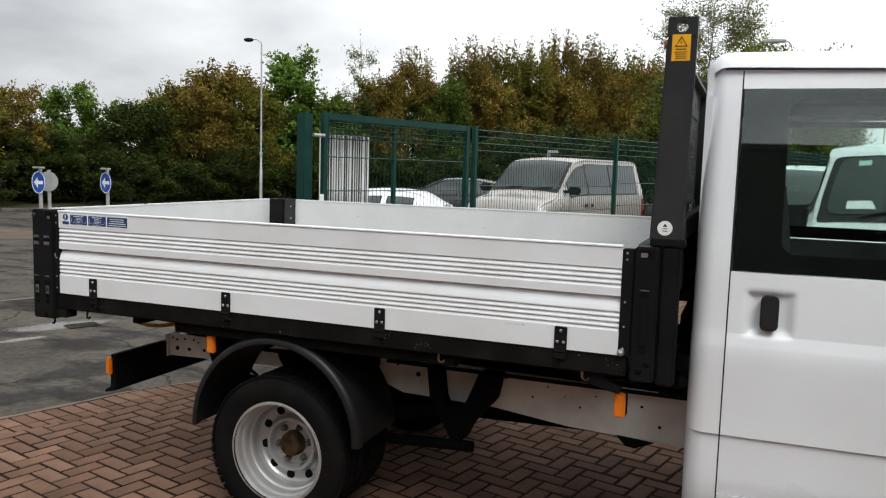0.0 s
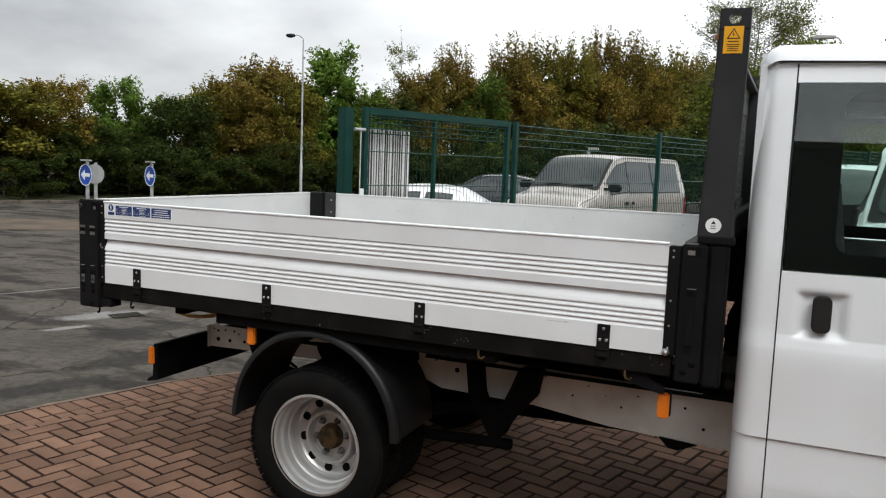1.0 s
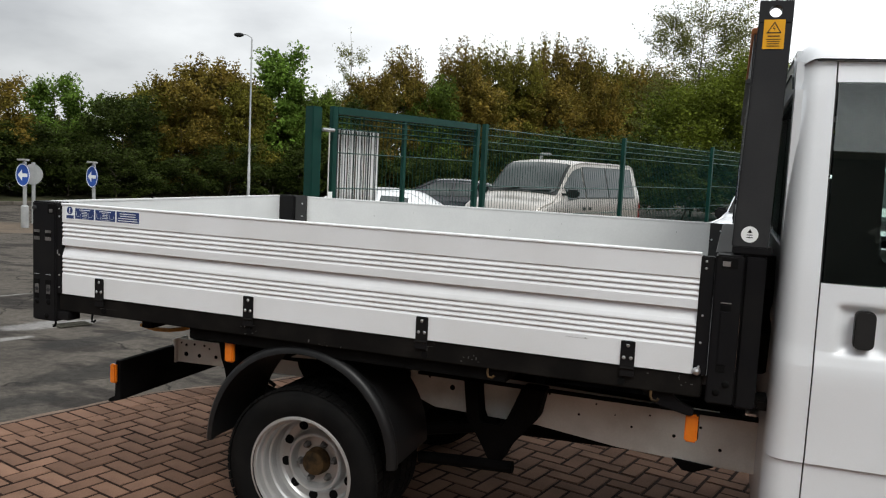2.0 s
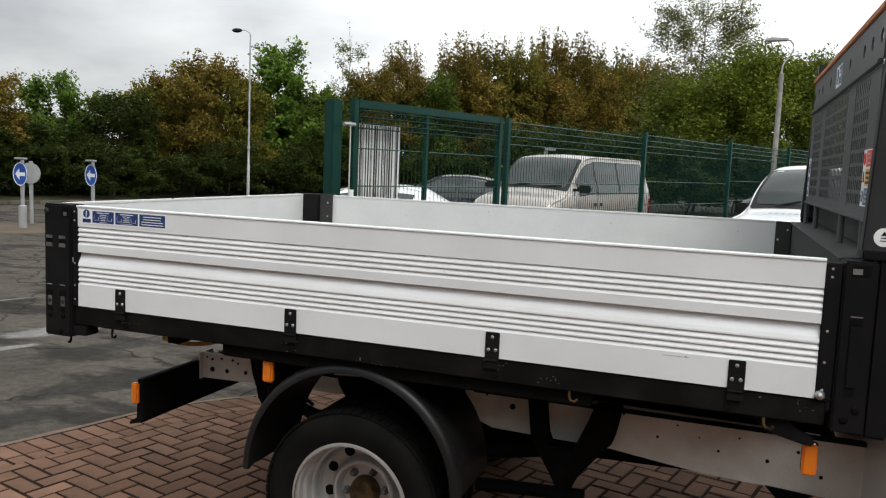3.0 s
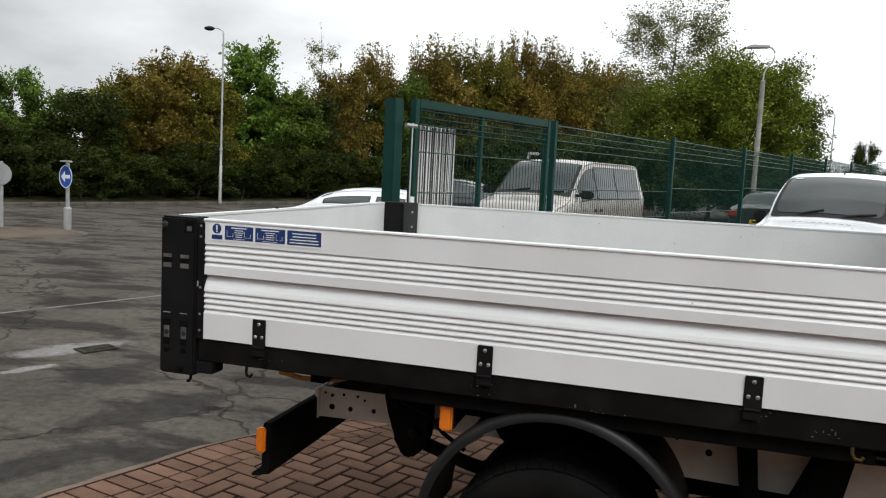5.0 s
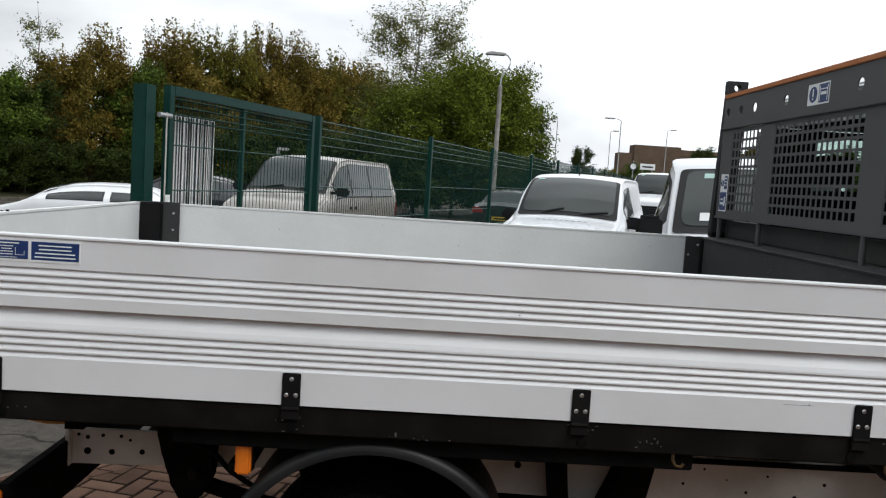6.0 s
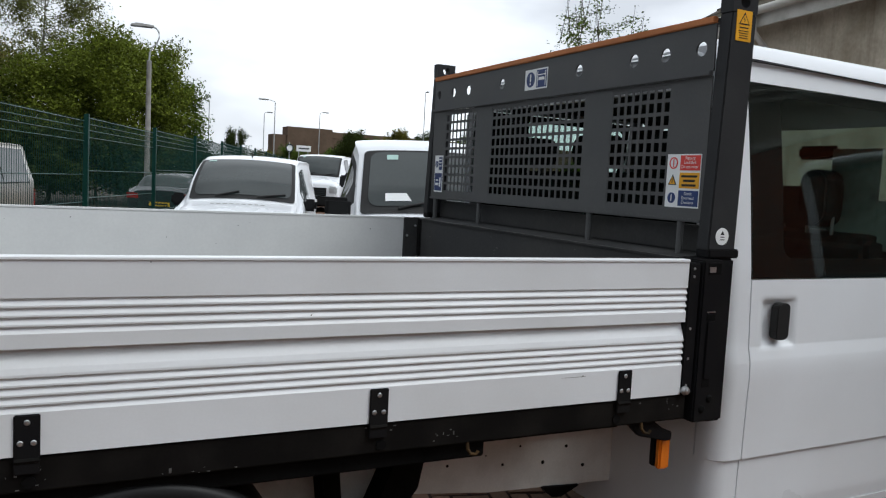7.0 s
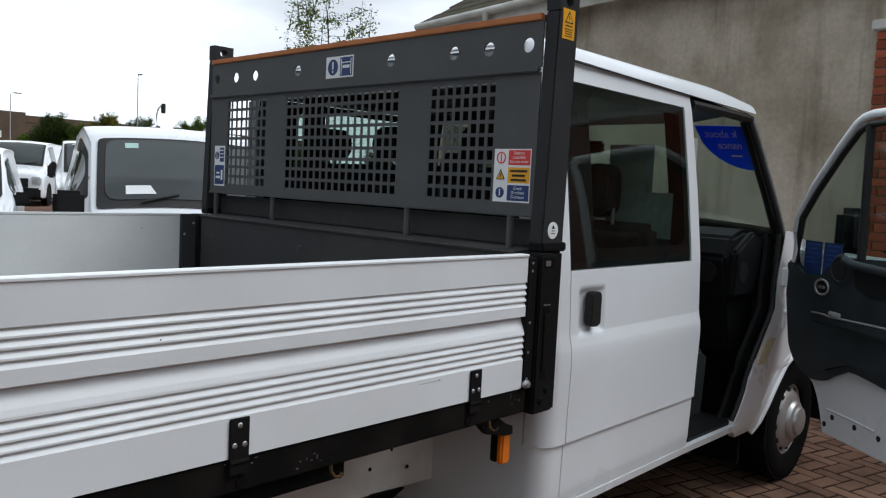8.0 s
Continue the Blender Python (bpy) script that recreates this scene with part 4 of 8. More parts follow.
# added black block that hides the pale rail above the axle
part("bump_stop", prism([(0.885, 0.80), (1.06, 0.80), (1.05, 0.62), (1.00, 0.575), (0.93, 0.60), (0.89, 0.66)], "y", 0.54, 0.583), M_UNDER, truck, "black block covering part of the pale rail", bevel=0.008)
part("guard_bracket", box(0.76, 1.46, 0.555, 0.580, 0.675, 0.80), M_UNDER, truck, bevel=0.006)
part("marker_arm", box(0.80, 0.86, 0.09, 0.60, 0.775, 0.795), M_UNDER, truck)
part("ochre_strap", tube([(0.06, 0.44, 0.782), (0.16, 0.42, 0.775), (0.26, 0.40, 0.785), (0.34, 0.40, 0.80), (0.46, 0.40, 0.84)], 0.010, 8), M_BRASS, truck, "ochre ratchet strap tucked under the bed")
part("ochre_strap", tube([(0.05, 0.46, 0.800), (0.18, 0.45, 0.808), (0.30, 0.44, 0.806), (0.40, 0.44, 0.83)], 0.008, 8), M_BRASS, truck)
part("tail_bracket", prism([(0.20, 0.90), (0.30, 0.86), (0.34, 0.845), (0.14, 0.85), (0.08, 0.90)], "y", 0.40, 0.70), M_UNDER, truck, bevel=0.004)

# rear cross beam with marker lamp
beam = part("rear_beam", prism([(0.135, 0.665), (0.165, 0.665), (0.165, 0.480), (0.092, 0.462), (0.092, 0.475), (0.135, 0.495)], "y", 0.185, 1.87), M_UNDER, truck, "black steel rear beam", bevel=0.003)
part("marker_lamp", box(0.118, 0.152, 0.164, 0.184, 0.562, 0.652), M_ORANGE, truck, "amber side marker lamp", bevel=0.006)
for x, z, y in ((0.846, 0.826, 0.052), (2.697, 0.792, 0.050)):
    part("marker_lamp", box(x - 0.021, x + 0.021, y, y + 0.024, z - 0.048, z + 0.048), M_ORANGE, truck, "amber side marker lamp", bevel=0.006)
    part("marker_base", box(x - 0.020, x + 0.024, y + 0.0245, y + 0.05, z - 0.046, z + 0.046), M_BLACK, truck, bevel=0.004)
part("marker_bracket", prism([(2.52, 0.914), (2.575, 0.865), (2.675, 0.842), (2.700, 0.842), (2.700, 0.868), (2.660, 0.880), (2.620, 0.914)], "y", 0.030, 0.050), M_BLACK, truck, "black arm that carries the marker lamp", bevel=0.003)


def tyre(y0, y1, cx, cz, r, rim, parent, s=1):
    """A tyre with rounded shoulders and tread blocks."""
    w = y1 - y0
    prof = [(rim, y0 + 0.012), (rim + 0.02, y0 + 0.003), (rim + 0.06, y0 - 0.004), (r - 0.045, y0 + 0.0), (r - 0.020, y0 + 0.010), (r - 0.006, y0 + 0.026)]
    prof += [(r - 0.006, y0 + w * 0.34), (r - 0.012, y0 + w * 0.35), (r - 0.012, y0 + w * 0.37), (r - 0.006, y0 + w * 0.38)]
    prof += [(r - 0.006, y0 + w * 0.62), (r - 0.012, y0 + w * 0.63), (r - 0.012, y0 + w * 0.65), (r - 0.006, y0 + w * 0.66)]
    prof += [(r - 0.006, y1 - 0.026), (r - 0.020, y1 - 0.010), (r - 0.045, y1), (rim + 0.06, y1 + 0.004), (rim + 0.02, y1 - 0.003), (rim, y1 - 0.012)]
    bm = lathe(prof, (cx, 0, cz), "y", 72)
    t = part("tyre", bm, M_RUBBER, parent, "worn black tyre", smooth=True)
    bm = bmesh.new()
    for row, (a, b) in enumerate(((y0 + 0.012, y0 + w * 0.33), (y0 + w * 0.39, y0 + w * 0.61), (y0 + w * 0.67, y1 - 0.012))):
        for k in range(58):
            ang = 2 * math.pi * (k + 0.5 * (row % 2)) / 58
            d = 2 * math.pi / 58 * 0.43
            q = []
            for rr in (r - 0.010, r - 0.001):
                for yy in (a, b):
                    for sg in (-1, 1):
                        an = ang + sg * d
                        q.append(bm.verts.new((cx + rr * math.cos(an), yy, cz + rr * math.sin(an))))
            for f in ((0, 1, 3, 2), (4, 5, 7, 6), (0, 1, 5, 4), (2, 3, 7, 6), (0, 2, 6, 4), (1, 3, 7, 5)):
                bm.faces.new([q[i] for i in f])
    tagged(part("tread", bm, M_RUBBER, t), kind="stuff")
    return t


def rear_wheel(cx, cz, y, s):
    """Twin rear wheels; y is the outer face and s points inward."""
    wh = part("rear_wheel", lathe([(0.205, y + 0.300 * s), (0.212, y + 0.305 * s), (0.212, y + 0.46 * s), (0.205, y + 0.46 * s)], (cx, 0, cz), "y", 40), M_UNDER, truck, "twin rear wheel with deep silver steel rim")
    for a, b in ((0.0, 0.20), (0.245, 0.445)):
        y0, y1 = sorted((y + a * s, y + b * s))
        tyre(y0, y1, cx, cz, 0.354, 0.229, wh)
    # dished rim: lip, barrel, cone with hand holes, flat hub face
    prof = [(0.223, 0.004), (0.231, 0.005), (0.233, 0.012), (0.229, 0.020), (0.221, 0.024), (0.218, 0.031), (0.217, 0.058), (0.209, 0.062), (0.206, 0.070), (0.204, 0.100), (0.197, 0.105), (0.194, 0.116), (0.192, 0.150), (0.186, 0.190)]
    rim = part("rim", lathe([(r, y + o * s) for r, o in prof] + [(r + 0.004, y + (o + 0.004) * s) for r, o in prof[::-1]], (cx, 0, cz), "y", 96), M_RIM, wh, "silver painted steel rim")
    cone = [(0.193, 0.140), (0.186, 0.158), (0.176, 0.168), (0.148, 0.172), (0.138, 0.168), (0.131, 0.150), (0.127, 0.134), (0.120, 0.128), (0.112, 0.130), (0.109, 0.140), (0.106, 0.160), (0.100, 0.168), (0.040, 0.168)]
    part("wheel_disc", lathe([(r, y + o * s) for r, o in cone] + [(r, y + (o + 0.006) * s) for r, o in cone[::-1]], (cx, 0, cz), "y", 96), M_RIM, wh, "dished silver wheel disc")
    for k in range(10):
        a = 2 * math.pi * (k + 0.3) / 10
        c = Vector((cx + 0.162 * math.cos(a), y + 0.1665 * s, cz + 0.162 * math.sin(a)))
        # dark caps on the solid disc stand for the shade in its hand holes
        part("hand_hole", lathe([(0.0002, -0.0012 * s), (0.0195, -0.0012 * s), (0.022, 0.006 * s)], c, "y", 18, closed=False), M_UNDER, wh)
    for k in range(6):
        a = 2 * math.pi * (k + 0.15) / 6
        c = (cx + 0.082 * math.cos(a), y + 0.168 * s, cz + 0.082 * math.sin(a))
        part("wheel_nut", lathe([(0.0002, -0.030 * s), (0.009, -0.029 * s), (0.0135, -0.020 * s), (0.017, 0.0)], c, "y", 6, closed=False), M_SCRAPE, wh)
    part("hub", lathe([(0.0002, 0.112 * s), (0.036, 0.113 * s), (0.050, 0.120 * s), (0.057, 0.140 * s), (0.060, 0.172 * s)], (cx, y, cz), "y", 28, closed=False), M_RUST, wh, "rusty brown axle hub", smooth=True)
    # dark plate added behind the disc to keep the hollow black
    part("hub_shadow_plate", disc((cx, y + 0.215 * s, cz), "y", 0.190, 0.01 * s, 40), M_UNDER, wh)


rear_wheel(1.182, 0.351, 0.075, 1)
rear_wheel(1.182, 0.351, BED_W - 0.075, -1)

# mudguards: bent plastic sheets with a rolled edge
for y, s in ((0.025, 1), (BED_W - 0.025, -1)):
    cx, cz, r = 1.196, 0.463, 0.429
    def arc(a, rr, cx=cx, cz=cz):
        return cx + rr * math.cos(a), cz + rr * math.sin(a)
    angs = steps(radians(-1), radians(183), 46)
    prof = [(r - 0.030, 0.0), (r - 0.012, 0.002), (r + 0.000, 0.012), (r + 0.004, 0.028), (r + 0.000, 0.046), (r - 0.012, 0.058), (r - 0.016, 0.40), (r - 0.021, 0.40), (r - 0.018, 0.058), (r - 0.032, 0.008)]
    bm = bmesh.new()
    rings = []
    for a in angs:
        # the rear end sweeps slightly outward
        grow = 1.0 + (0.025 * ((a - radians(140)) / radians(43)) ** 2 if a > radians(140) else 0)
        rings.append([bm.verts.new((arc(a, rr * grow)[0], y + o * s, arc(a, rr * grow)[1])) for rr, o in prof])
    for i in range(len(rings) - 1):
        for k in range(len(prof)):
            bm.faces.new((rings[i][k], rings[i][(k + 1) % len(prof)], rings[i + 1][(k + 1) % len(prof)], rings[i + 1][k]))
    bm.faces.new(rings[0])
    bm.faces.new(rings[-1][::-1])
    part("mudguard", bm, M_GUARD, truck, "black plastic mudguard over the twin wheels", smooth=True)
    a, b = sorted((y + 0.20 * s, y + 0.56 * s))
    part("mudguard_stay", box(1.10, 1.20, a, b, 0.815, 0.835), M_CHASSIS, truck)
    part("mudguard_gusset", prism([(0.98, 0.76), (1.14, 0.77), (1.14, 0.83), (1.06, 0.80)], "y", min(a + 0.1, b), max(a + 0.13, a)), M_CHASSIS, truck)


# ---- the truck's cab ----
CY = 1.040                      # middle of the cab across the truck
Z_Y = [(0.36, 0.165), (0.45, 0.125), (0.55, 0.112), (0.70, 0.109), (0.722, 0.109), (0.727, 0.099), (0.80, 0.099), (1.00, 0.094), (1.05, 0.096), (1.10, 0.108), (1.31, 0.118), (1.36, 0.122), (1.60, 0.150), (1.80, 0.178), (1.95, 0.200), (2.00, 0.212), (2.04, 0.218)]


def side_y(z):
    for (z0, y0), (z1, y1) in zip(Z_Y, Z_Y[1:]):
        if z <= z1:
            return y0 + (y1 - y0) * max(0.0, (z - z0) / (z1 - z0))
    return Z_Y[-1][1]


def proud(x):
    """The cab's flank stands out a little more towards its rear edge."""
    return 0.022 * max(0.0, min(1.0, 4.05 - x))


def skin(zs, xl, xr, n, thick=0.022, lift=0.0, far=False, shape=None):
    """A body panel between two edges xl(z) and xr(z) that follows the cab's side."""
    def f(i, z):
        x = xl(z) + (xr(z) - xl(z)) * i / n
        y = side_y(z) - proud(x) - lift + (shape(x, z) if shape else 0.0)
        return (x, 2 * CY - y if far else y, z)
    bm = sheet(f, list(range(n + 1)), zs, 0.0)
    bmesh.ops.recalc_face_normals(bm, faces=bm.faces)
    geom = bmesh.ops.extrude_face_region(bm, geom=list(bm.faces))
    for v in geom["geom"]:
        if isinstance(v, bmesh.types.BMVert):
            v.co.y += thick * (-1 if far else 1)
    return bm


def rounded(x0, x1, z0, z1, r):
    """Outline of a rectangle with round corners."""
    out = []
    for cx, cz, a in ((x1 - r, z1 - r, 0), (x0 + r, z1 - r, 90), (x0 + r, z0 + r, 180), (x1 - r, z0 + r, 270)):
        out += [(cx + r * math.cos(radians(a + k * 22.5)), cz + r * math.sin(radians(a + k * 22.5))) for k in range(5)]
    return out


def fixed(v):
    return lambda z: v


def zrange(a, b, n):
    extra = [z for z, _ in Z_Y if a + 0.004 < z < b - 0.004]
    return sorted(set(steps(a, b, n) + extra))


ARCH_X, ARCH_Z, ARCH_R = 5.455, 0.350, 0.450
DOOR_L, DOOR_R = 3.055, 4.052


def a_pillar(z):
    return 5.025 - max(0.0, z - 1.42) * 0.58


def corner(x, z):
    d = max(0.0, 3.001 - x)
    return 0.07 - math.sqrt(max(0.0, 0.07 ** 2 - d ** 2))


def door_front(z):
    return DOOR_R - 0.012 + 0.012 * math.sin((z - 0.5) * 2.2)


def along(table, z):
    """A value read from a short table of (height, value)."""
    for (z0, a), (z1, b) in zip(table, table[1:]):
        if z <= z1:
            return a + (b - a) * max(0.0, (z - z0) / (z1 - z0))
    return table[-1][1]


def opening(z):
    """Front edge of the front doorway, swept back over the wheel."""
    return along(((0.425, 4.60), (0.475, 4.53), (0.50, 4.525), (0.56, 4.57), (0.65, 4.633), (0.80, 4.68), (0.93, 4.785), (1.06, 4.895), (1.18, 4.925), (1.42, 4.985)), z)


def arch_edge(z):
    """Edge of the wing behind the front wheel."""
    return along(((0.39, 4.81), (0.49, 4.90), (0.57, 4.965), (0.64, 5.04), (0.75, 5.172), (0.785, 5.28), (0.795, 5.42)), z)


for far in (False, True):
    tag = "white painted cab panel"
    part("rear_corner_panel", skin(zrange(0.36, 2.036, 22), fixed(2.9312), fixed(DOOR_L - 0.005), 36, far=far, shape=corner), M_WHITE, truck, tag, smooth=True)
    # rear side door: sheet below the glass, narrow frame round it
    recess_z, recess_x = (1.092, 1.254), (3.108, 3.274)
    def press(x, z):
        """Pressed hollow round the handle."""
        u = min((x - recess_x[0]) / 0.025, (recess_x[1] - x) / 0.03, (z - recess_z[0]) / 0.025, (recess_z[1] - z) / 0.02)
        return 0.020 * max(0.0, min(1.0, u))
    zs = sorted(set(zrange(0.503, 1.318, 22) + steps(1.08, 1.27, 18)))
    def door_sheet(far=far):
        xs = sorted(set(steps(DOOR_L, 3.10, 3) + steps(3.10, 3.285, 16) + steps(3.285, DOOR_R, 10)))
        def f(x, z):
            xx = min(x, door_front(z)) if x < DOOR_R - 0.001 else door_front(z)
            y = side_y(z) - proud(xx) + press(xx, z)
            return (xx, 2 * CY - y if far else y, z)
        bm = sheet(f, xs, zs)
        bmesh.ops.recalc_face_normals(bm, faces=bm.faces)
        g = bmesh.ops.extrude_face_region(bm, geom=list(bm.faces))
        for v in g["geom"]:
            if isinstance(v, bmesh.types.BMVert):
                v.co.y += 0.03 * (-1 if far else 1)
        return bm
    door = part("rear_door", door_sheet(), M_WHITE, truck, "white rear side door, closed, with a pressed waist crease", smooth=True)
    part("door_frame", skin(zrange(1.965, 2.032, 2), fixed(DOOR_L), door_front, 8, far=far), M_WHITE, door, smooth=True)
    part("door_frame", skin(zrange(1.318, 1.965, 8), fixed(3.968), door_front, 2, far=far), M_WHITE, door, smooth=True)
    part("window_glass", skin(zrange(1.322, 1.963, 6), fixed(DOOR_L + 0.004), fixed(3.965), 6, thick=0.004, far=far), G_TINT, door, "dark tinted side window", smooth=True).visible_shadow = False
    # black printed border of the pane
    for zz, l, r in (((1.323, 1.388), DOOR_L + 0.006, 3.963), ((1.928, 1.962), DOOR_L + 0.006, 3.963), ((1.388, 1.928), DOOR_L + 0.006, 3.212), ((1.388, 1.928), 3.922, 3.963)):
        part("glass_border", skin(zrange(zz[0], zz[1], 6), fixed(l), fixed(r), 2, thick=0.003, lift=-0.006, far=far), M_UNDER, door)
    # rounded inner corners of the border
    for xc, sx in ((3.212, 1), (3.922, -1)):
        for zc, sz in ((1.388, 1), (1.928, -1)):
            r = 0.05
            arc = [(xc + sx * (r - r * math.cos(q)), zc + sz * (r - r * math.sin(q))) for q in steps(0, math.pi / 2, 6)]
            y = side_y(zc) - proud(xc) + 0.0110
            y = 2 * CY - y - 0.002 if far else y
            part("glass_border", prism([(xc - sx * 0.004, zc - sz * 0.004)] + arc, "y", y, y + 0.002), M_UNDER, door)
    yh = side_y(1.17) - proud(3.19)
    sgn = -1 if far else 1
    def yy(v):
        return 2 * CY - v if far else v
    a, b = sorted((yy(yh - 0.020), yy(yh + 0.012)))
    part("door_handle", prism(rounded(3.160, 3.220, 1.119, 1.242, 0.018), "y", a, b), M_INK, door, "black plastic door handle", bevel=0.004)
    part("sill", skin(zrange(0.470, 0.500, 3), fixed(DOOR_L), lambda z: 4.62 + 0.1 * (z - 0.40), 12, thick=0.10, far=far, lift=0.004), M_WHITE, truck, "white door sill", smooth=True)
    part("seam", skin(zrange(0.51, 1.98, 14), fixed(DOOR_L - 0.006), fixed(DOOR_L + 0.001), 1, thick=0.01, lift=-0.012, far=far), M_INK, truck)
    # front wing: a strip behind the wheel, the panel above it and the piece ahead of it
    part("front_wing", skin(zrange(0.425, 0.795, 16), opening, arch_edge, 10, thick=0.03, far=far), M_WHITE, truck, "white front wing behind the wheel arch", smooth=True)
    def bonnet_z(x):
        return 1.44 - 0.34 * max(0.0, (x - 5.04) / 1.05) ** 1.25
    def wing_y(x, z, far=far):
        y = side_y(min(z, 1.2)) + 0.16 * max(0.0, (x - 5.75) / 0.4) ** 2
        return 2 * CY - y if far else y
    def wing_top(i, j):
        xl = opening(0.795 + 0.0625 * j)
        x = xl + (6.10 - xl) * i / 24
        z = 0.795 + (bonnet_z(x) - 0.795) * j / 10
        return (x, wing_y(x, z), z)
    part("front_wing", sheet(wing_top, list(range(25)), list(range(11))), M_WHITE, truck, "white front wing above the wheel", smooth=True)
    def wing_nose(i, j):
        x = ARCH_X + (6.10 - ARCH_X) * i / 14
        d = ARCH_R ** 2 - (x - ARCH_X) ** 2
        zl = ARCH_Z + math.sqrt(d) if d > 0 else ARCH_Z
        z = zl + (0.797 - zl) * j / 4
        return (x, wing_y(x, z), z)
    part("front_wing", sheet(wing_nose, list(range(15)), list(range(5))), M_WHITE, truck, "white front wing ahead of the wheel", smooth=True)
    # rolled lip round the arch
    lip = [(arch_edge(z), z) for z in steps(0.40, 0.785, 12)] + [(ARCH_X + ARCH_R * math.cos(t), ARCH_Z + ARCH_R * math.sin(t)) for t in steps(radians(95), radians(8), 18)]
    part("arch_lip", tube([(x, yy(side_y(z)), z) for x, z in lip], 0.012, 8), M_WHITE, truck, smooth=True)
    part("pressed_line", tube([(arch_edge(z) - 0.10, yy(side_y(z) + 0.002), z) for z in steps(0.55, 0.78, 8)], 0.006, 6), M_WHITE, truck, smooth=True)
    a, b = sorted((yy(0.20), yy(0.50)))
    part("mud_flap", box(4.80, 4.84, a, b, 0.22, 0.80), M_UNDER, truck, bevel=0.006)
    a, b = sorted((yy(0.16), yy(0.52)))
    liner = [(ARCH_X + (ARCH_R + 0.01) * math.cos(t), ARCH_Z + (ARCH_R + 0.01) * math.sin(t)) for t in steps(radians(-10), radians(190), 24)]
    inner = [(ARCH_X + (ARCH_R + 0.0) * math.cos(t), ARCH_Z + (ARCH_R + 0.0) * math.sin(t)) for t in steps(radians(190), radians(-10), 24)]
    part("arch_liner", prism(liner + inner, "y", a - 0.02, b + 0.02), M_UNDER, truck)
    # A-pillar: white outer strip, black weather seal behind it
    pts = [(a_pillar(z) + 0.0, yy(side_y(z) + 0.018), z) for z in steps(1.40, 1.99, 10)]
    part("windscreen_pillar", tube([(p[0] + 0.040, p[1] + 0.03 * sgn, p[2]) for p in pts], 0.036, 10), M_INK, truck, "black windscreen pillar", smooth=True)
    part("pillar_trim", tube([(p[0] + 0.022, p[1] - 0.010 * sgn, p[2]) for p in pts], 0.0055, 8), M_POLE, truck, "thin pale trim along the pillar", smooth=True)
    part("door_seal", tube([(p[0] - 0.004, p[1] + 0.004 * sgn, p[2]) for p in pts], 0.017, 8), M_INK, truck, "black rubber door seal", smooth=True)
    part("door_seal", tube([(4.70, yy(0.226), 1.985), (4.4, yy(0.224), 1.990), (4.065, yy(0.222), 1.990)], 0.022, 8), M_INK, truck, smooth=True)
    part("door_seal", tube([(opening(z) - 0.004, yy(side_y(z) + 0.016), z) for z in steps(0.52, 1.42, 18)], 0.012, 8), M_INK, truck, smooth=True)
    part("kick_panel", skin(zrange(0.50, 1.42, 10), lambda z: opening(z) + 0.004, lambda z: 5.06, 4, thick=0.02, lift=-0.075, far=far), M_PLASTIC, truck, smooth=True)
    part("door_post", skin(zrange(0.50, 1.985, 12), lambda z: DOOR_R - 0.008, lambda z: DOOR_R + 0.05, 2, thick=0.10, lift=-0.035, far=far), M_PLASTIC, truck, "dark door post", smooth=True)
    part("step_plate", box(4.10, 4.56, min(yy(0.14), yy(0.36)), max(yy(0.14), yy(0.36)), 0.452, 0.520), M_PLASTIC, truck, "black plastic step plate", bevel=0.006)
    # thin black tube drawn in place of the roof gutter's shadow
    part("gutter_shade_line", tube([(2.99, yy(0.183), 2.033), (3.4, yy(0.191), 2.030), (4.1, yy(0.207), 2.021), (4.5, yy(0.212), 2.016), (4.70, yy(0.224), 2.004)], 0.0025, 8), M_INK, truck, "black line for the shade along the roof gutter", smooth=True)
part("maker_label", skin(zrange(0.775, 0.895, 4), lambda z: opening(z) + 0.045, lambda z: opening(z) + 0.165, 2, thick=0.0015, lift=0.0015), M_BEIGE, truck, "faded cream paper label on the pillar")

# roof skin with rounded edges, dropping to the windscreen at the front
def roof(i, j):
    x = 2.925 + (4.725 - 2.925) * i / 30
    u = math.sin(math.pi / 2 * (-1 + 2 * j / 44))
    half = CY - 0.205 + proud(x) - 0.045 * max(0.0, (2.985 - x) / 0.06) ** 2
    y = CY + half * u
    rake = 0.030 * (1 - i / 30)
    crown = (0.098 - rake) * (1 - abs(u) ** 26.0)
    front = -0.090 * max(0.0, (x - 4.20) / 0.525) ** 2
    back = -0.05 * max(0.0, (3.00 - x) / 0.075) ** 2
    return (x, y, 2.012 + rake + crown + front * (1 - abs(u) ** 6) + back)
bm = sheet(roof, [0, 0.25, 0.5, 0.75, 1.0, 1.25] + list(range(2, 31)), list(range(45)))
part("roof", bm, M_WHITE, truck, "white cab roof", smooth=True)
bm = sheet(lambda i, j: (lambda p: (p[0], CY + (p[1] - CY) * 0.965, p[2] - 0.045))(roof(i, j)), list(range(0, 31, 3)), list(range(0, 45, 4)))
# a dark trim colour here stands in for the dimness under the roof
part("headliner", bm, M_TRIMGREY, truck, "fabric headliner, darkened to dim the cab", smooth=True)

# back wall of the cab with its windows
for y0, y1, z0, z1 in ((0.17, 2 * CY - 0.17, 0.36, 1.42), (0.2, 2 * CY - 0.2, 1.94, 2.03), (0.17, 0.235, 1.42, 1.94), (2 * CY - 0.235, 2 * CY - 0.17, 1.42, 1.94)):
    part("back_panel", box(2.931, 2.955, y0, y1, z0, z1), M_WHITE, truck, "white rear wall of the cab")
for y0, y1 in ((0.235, 0.62), (0.64, 1.42), (1.44, 2 * CY - 0.235)):
    part("rear_glass", box(2.940, 2.944, y0, y1, 1.42, 1.94), G_REAR, truck, "rear cab window").visible_shadow = False

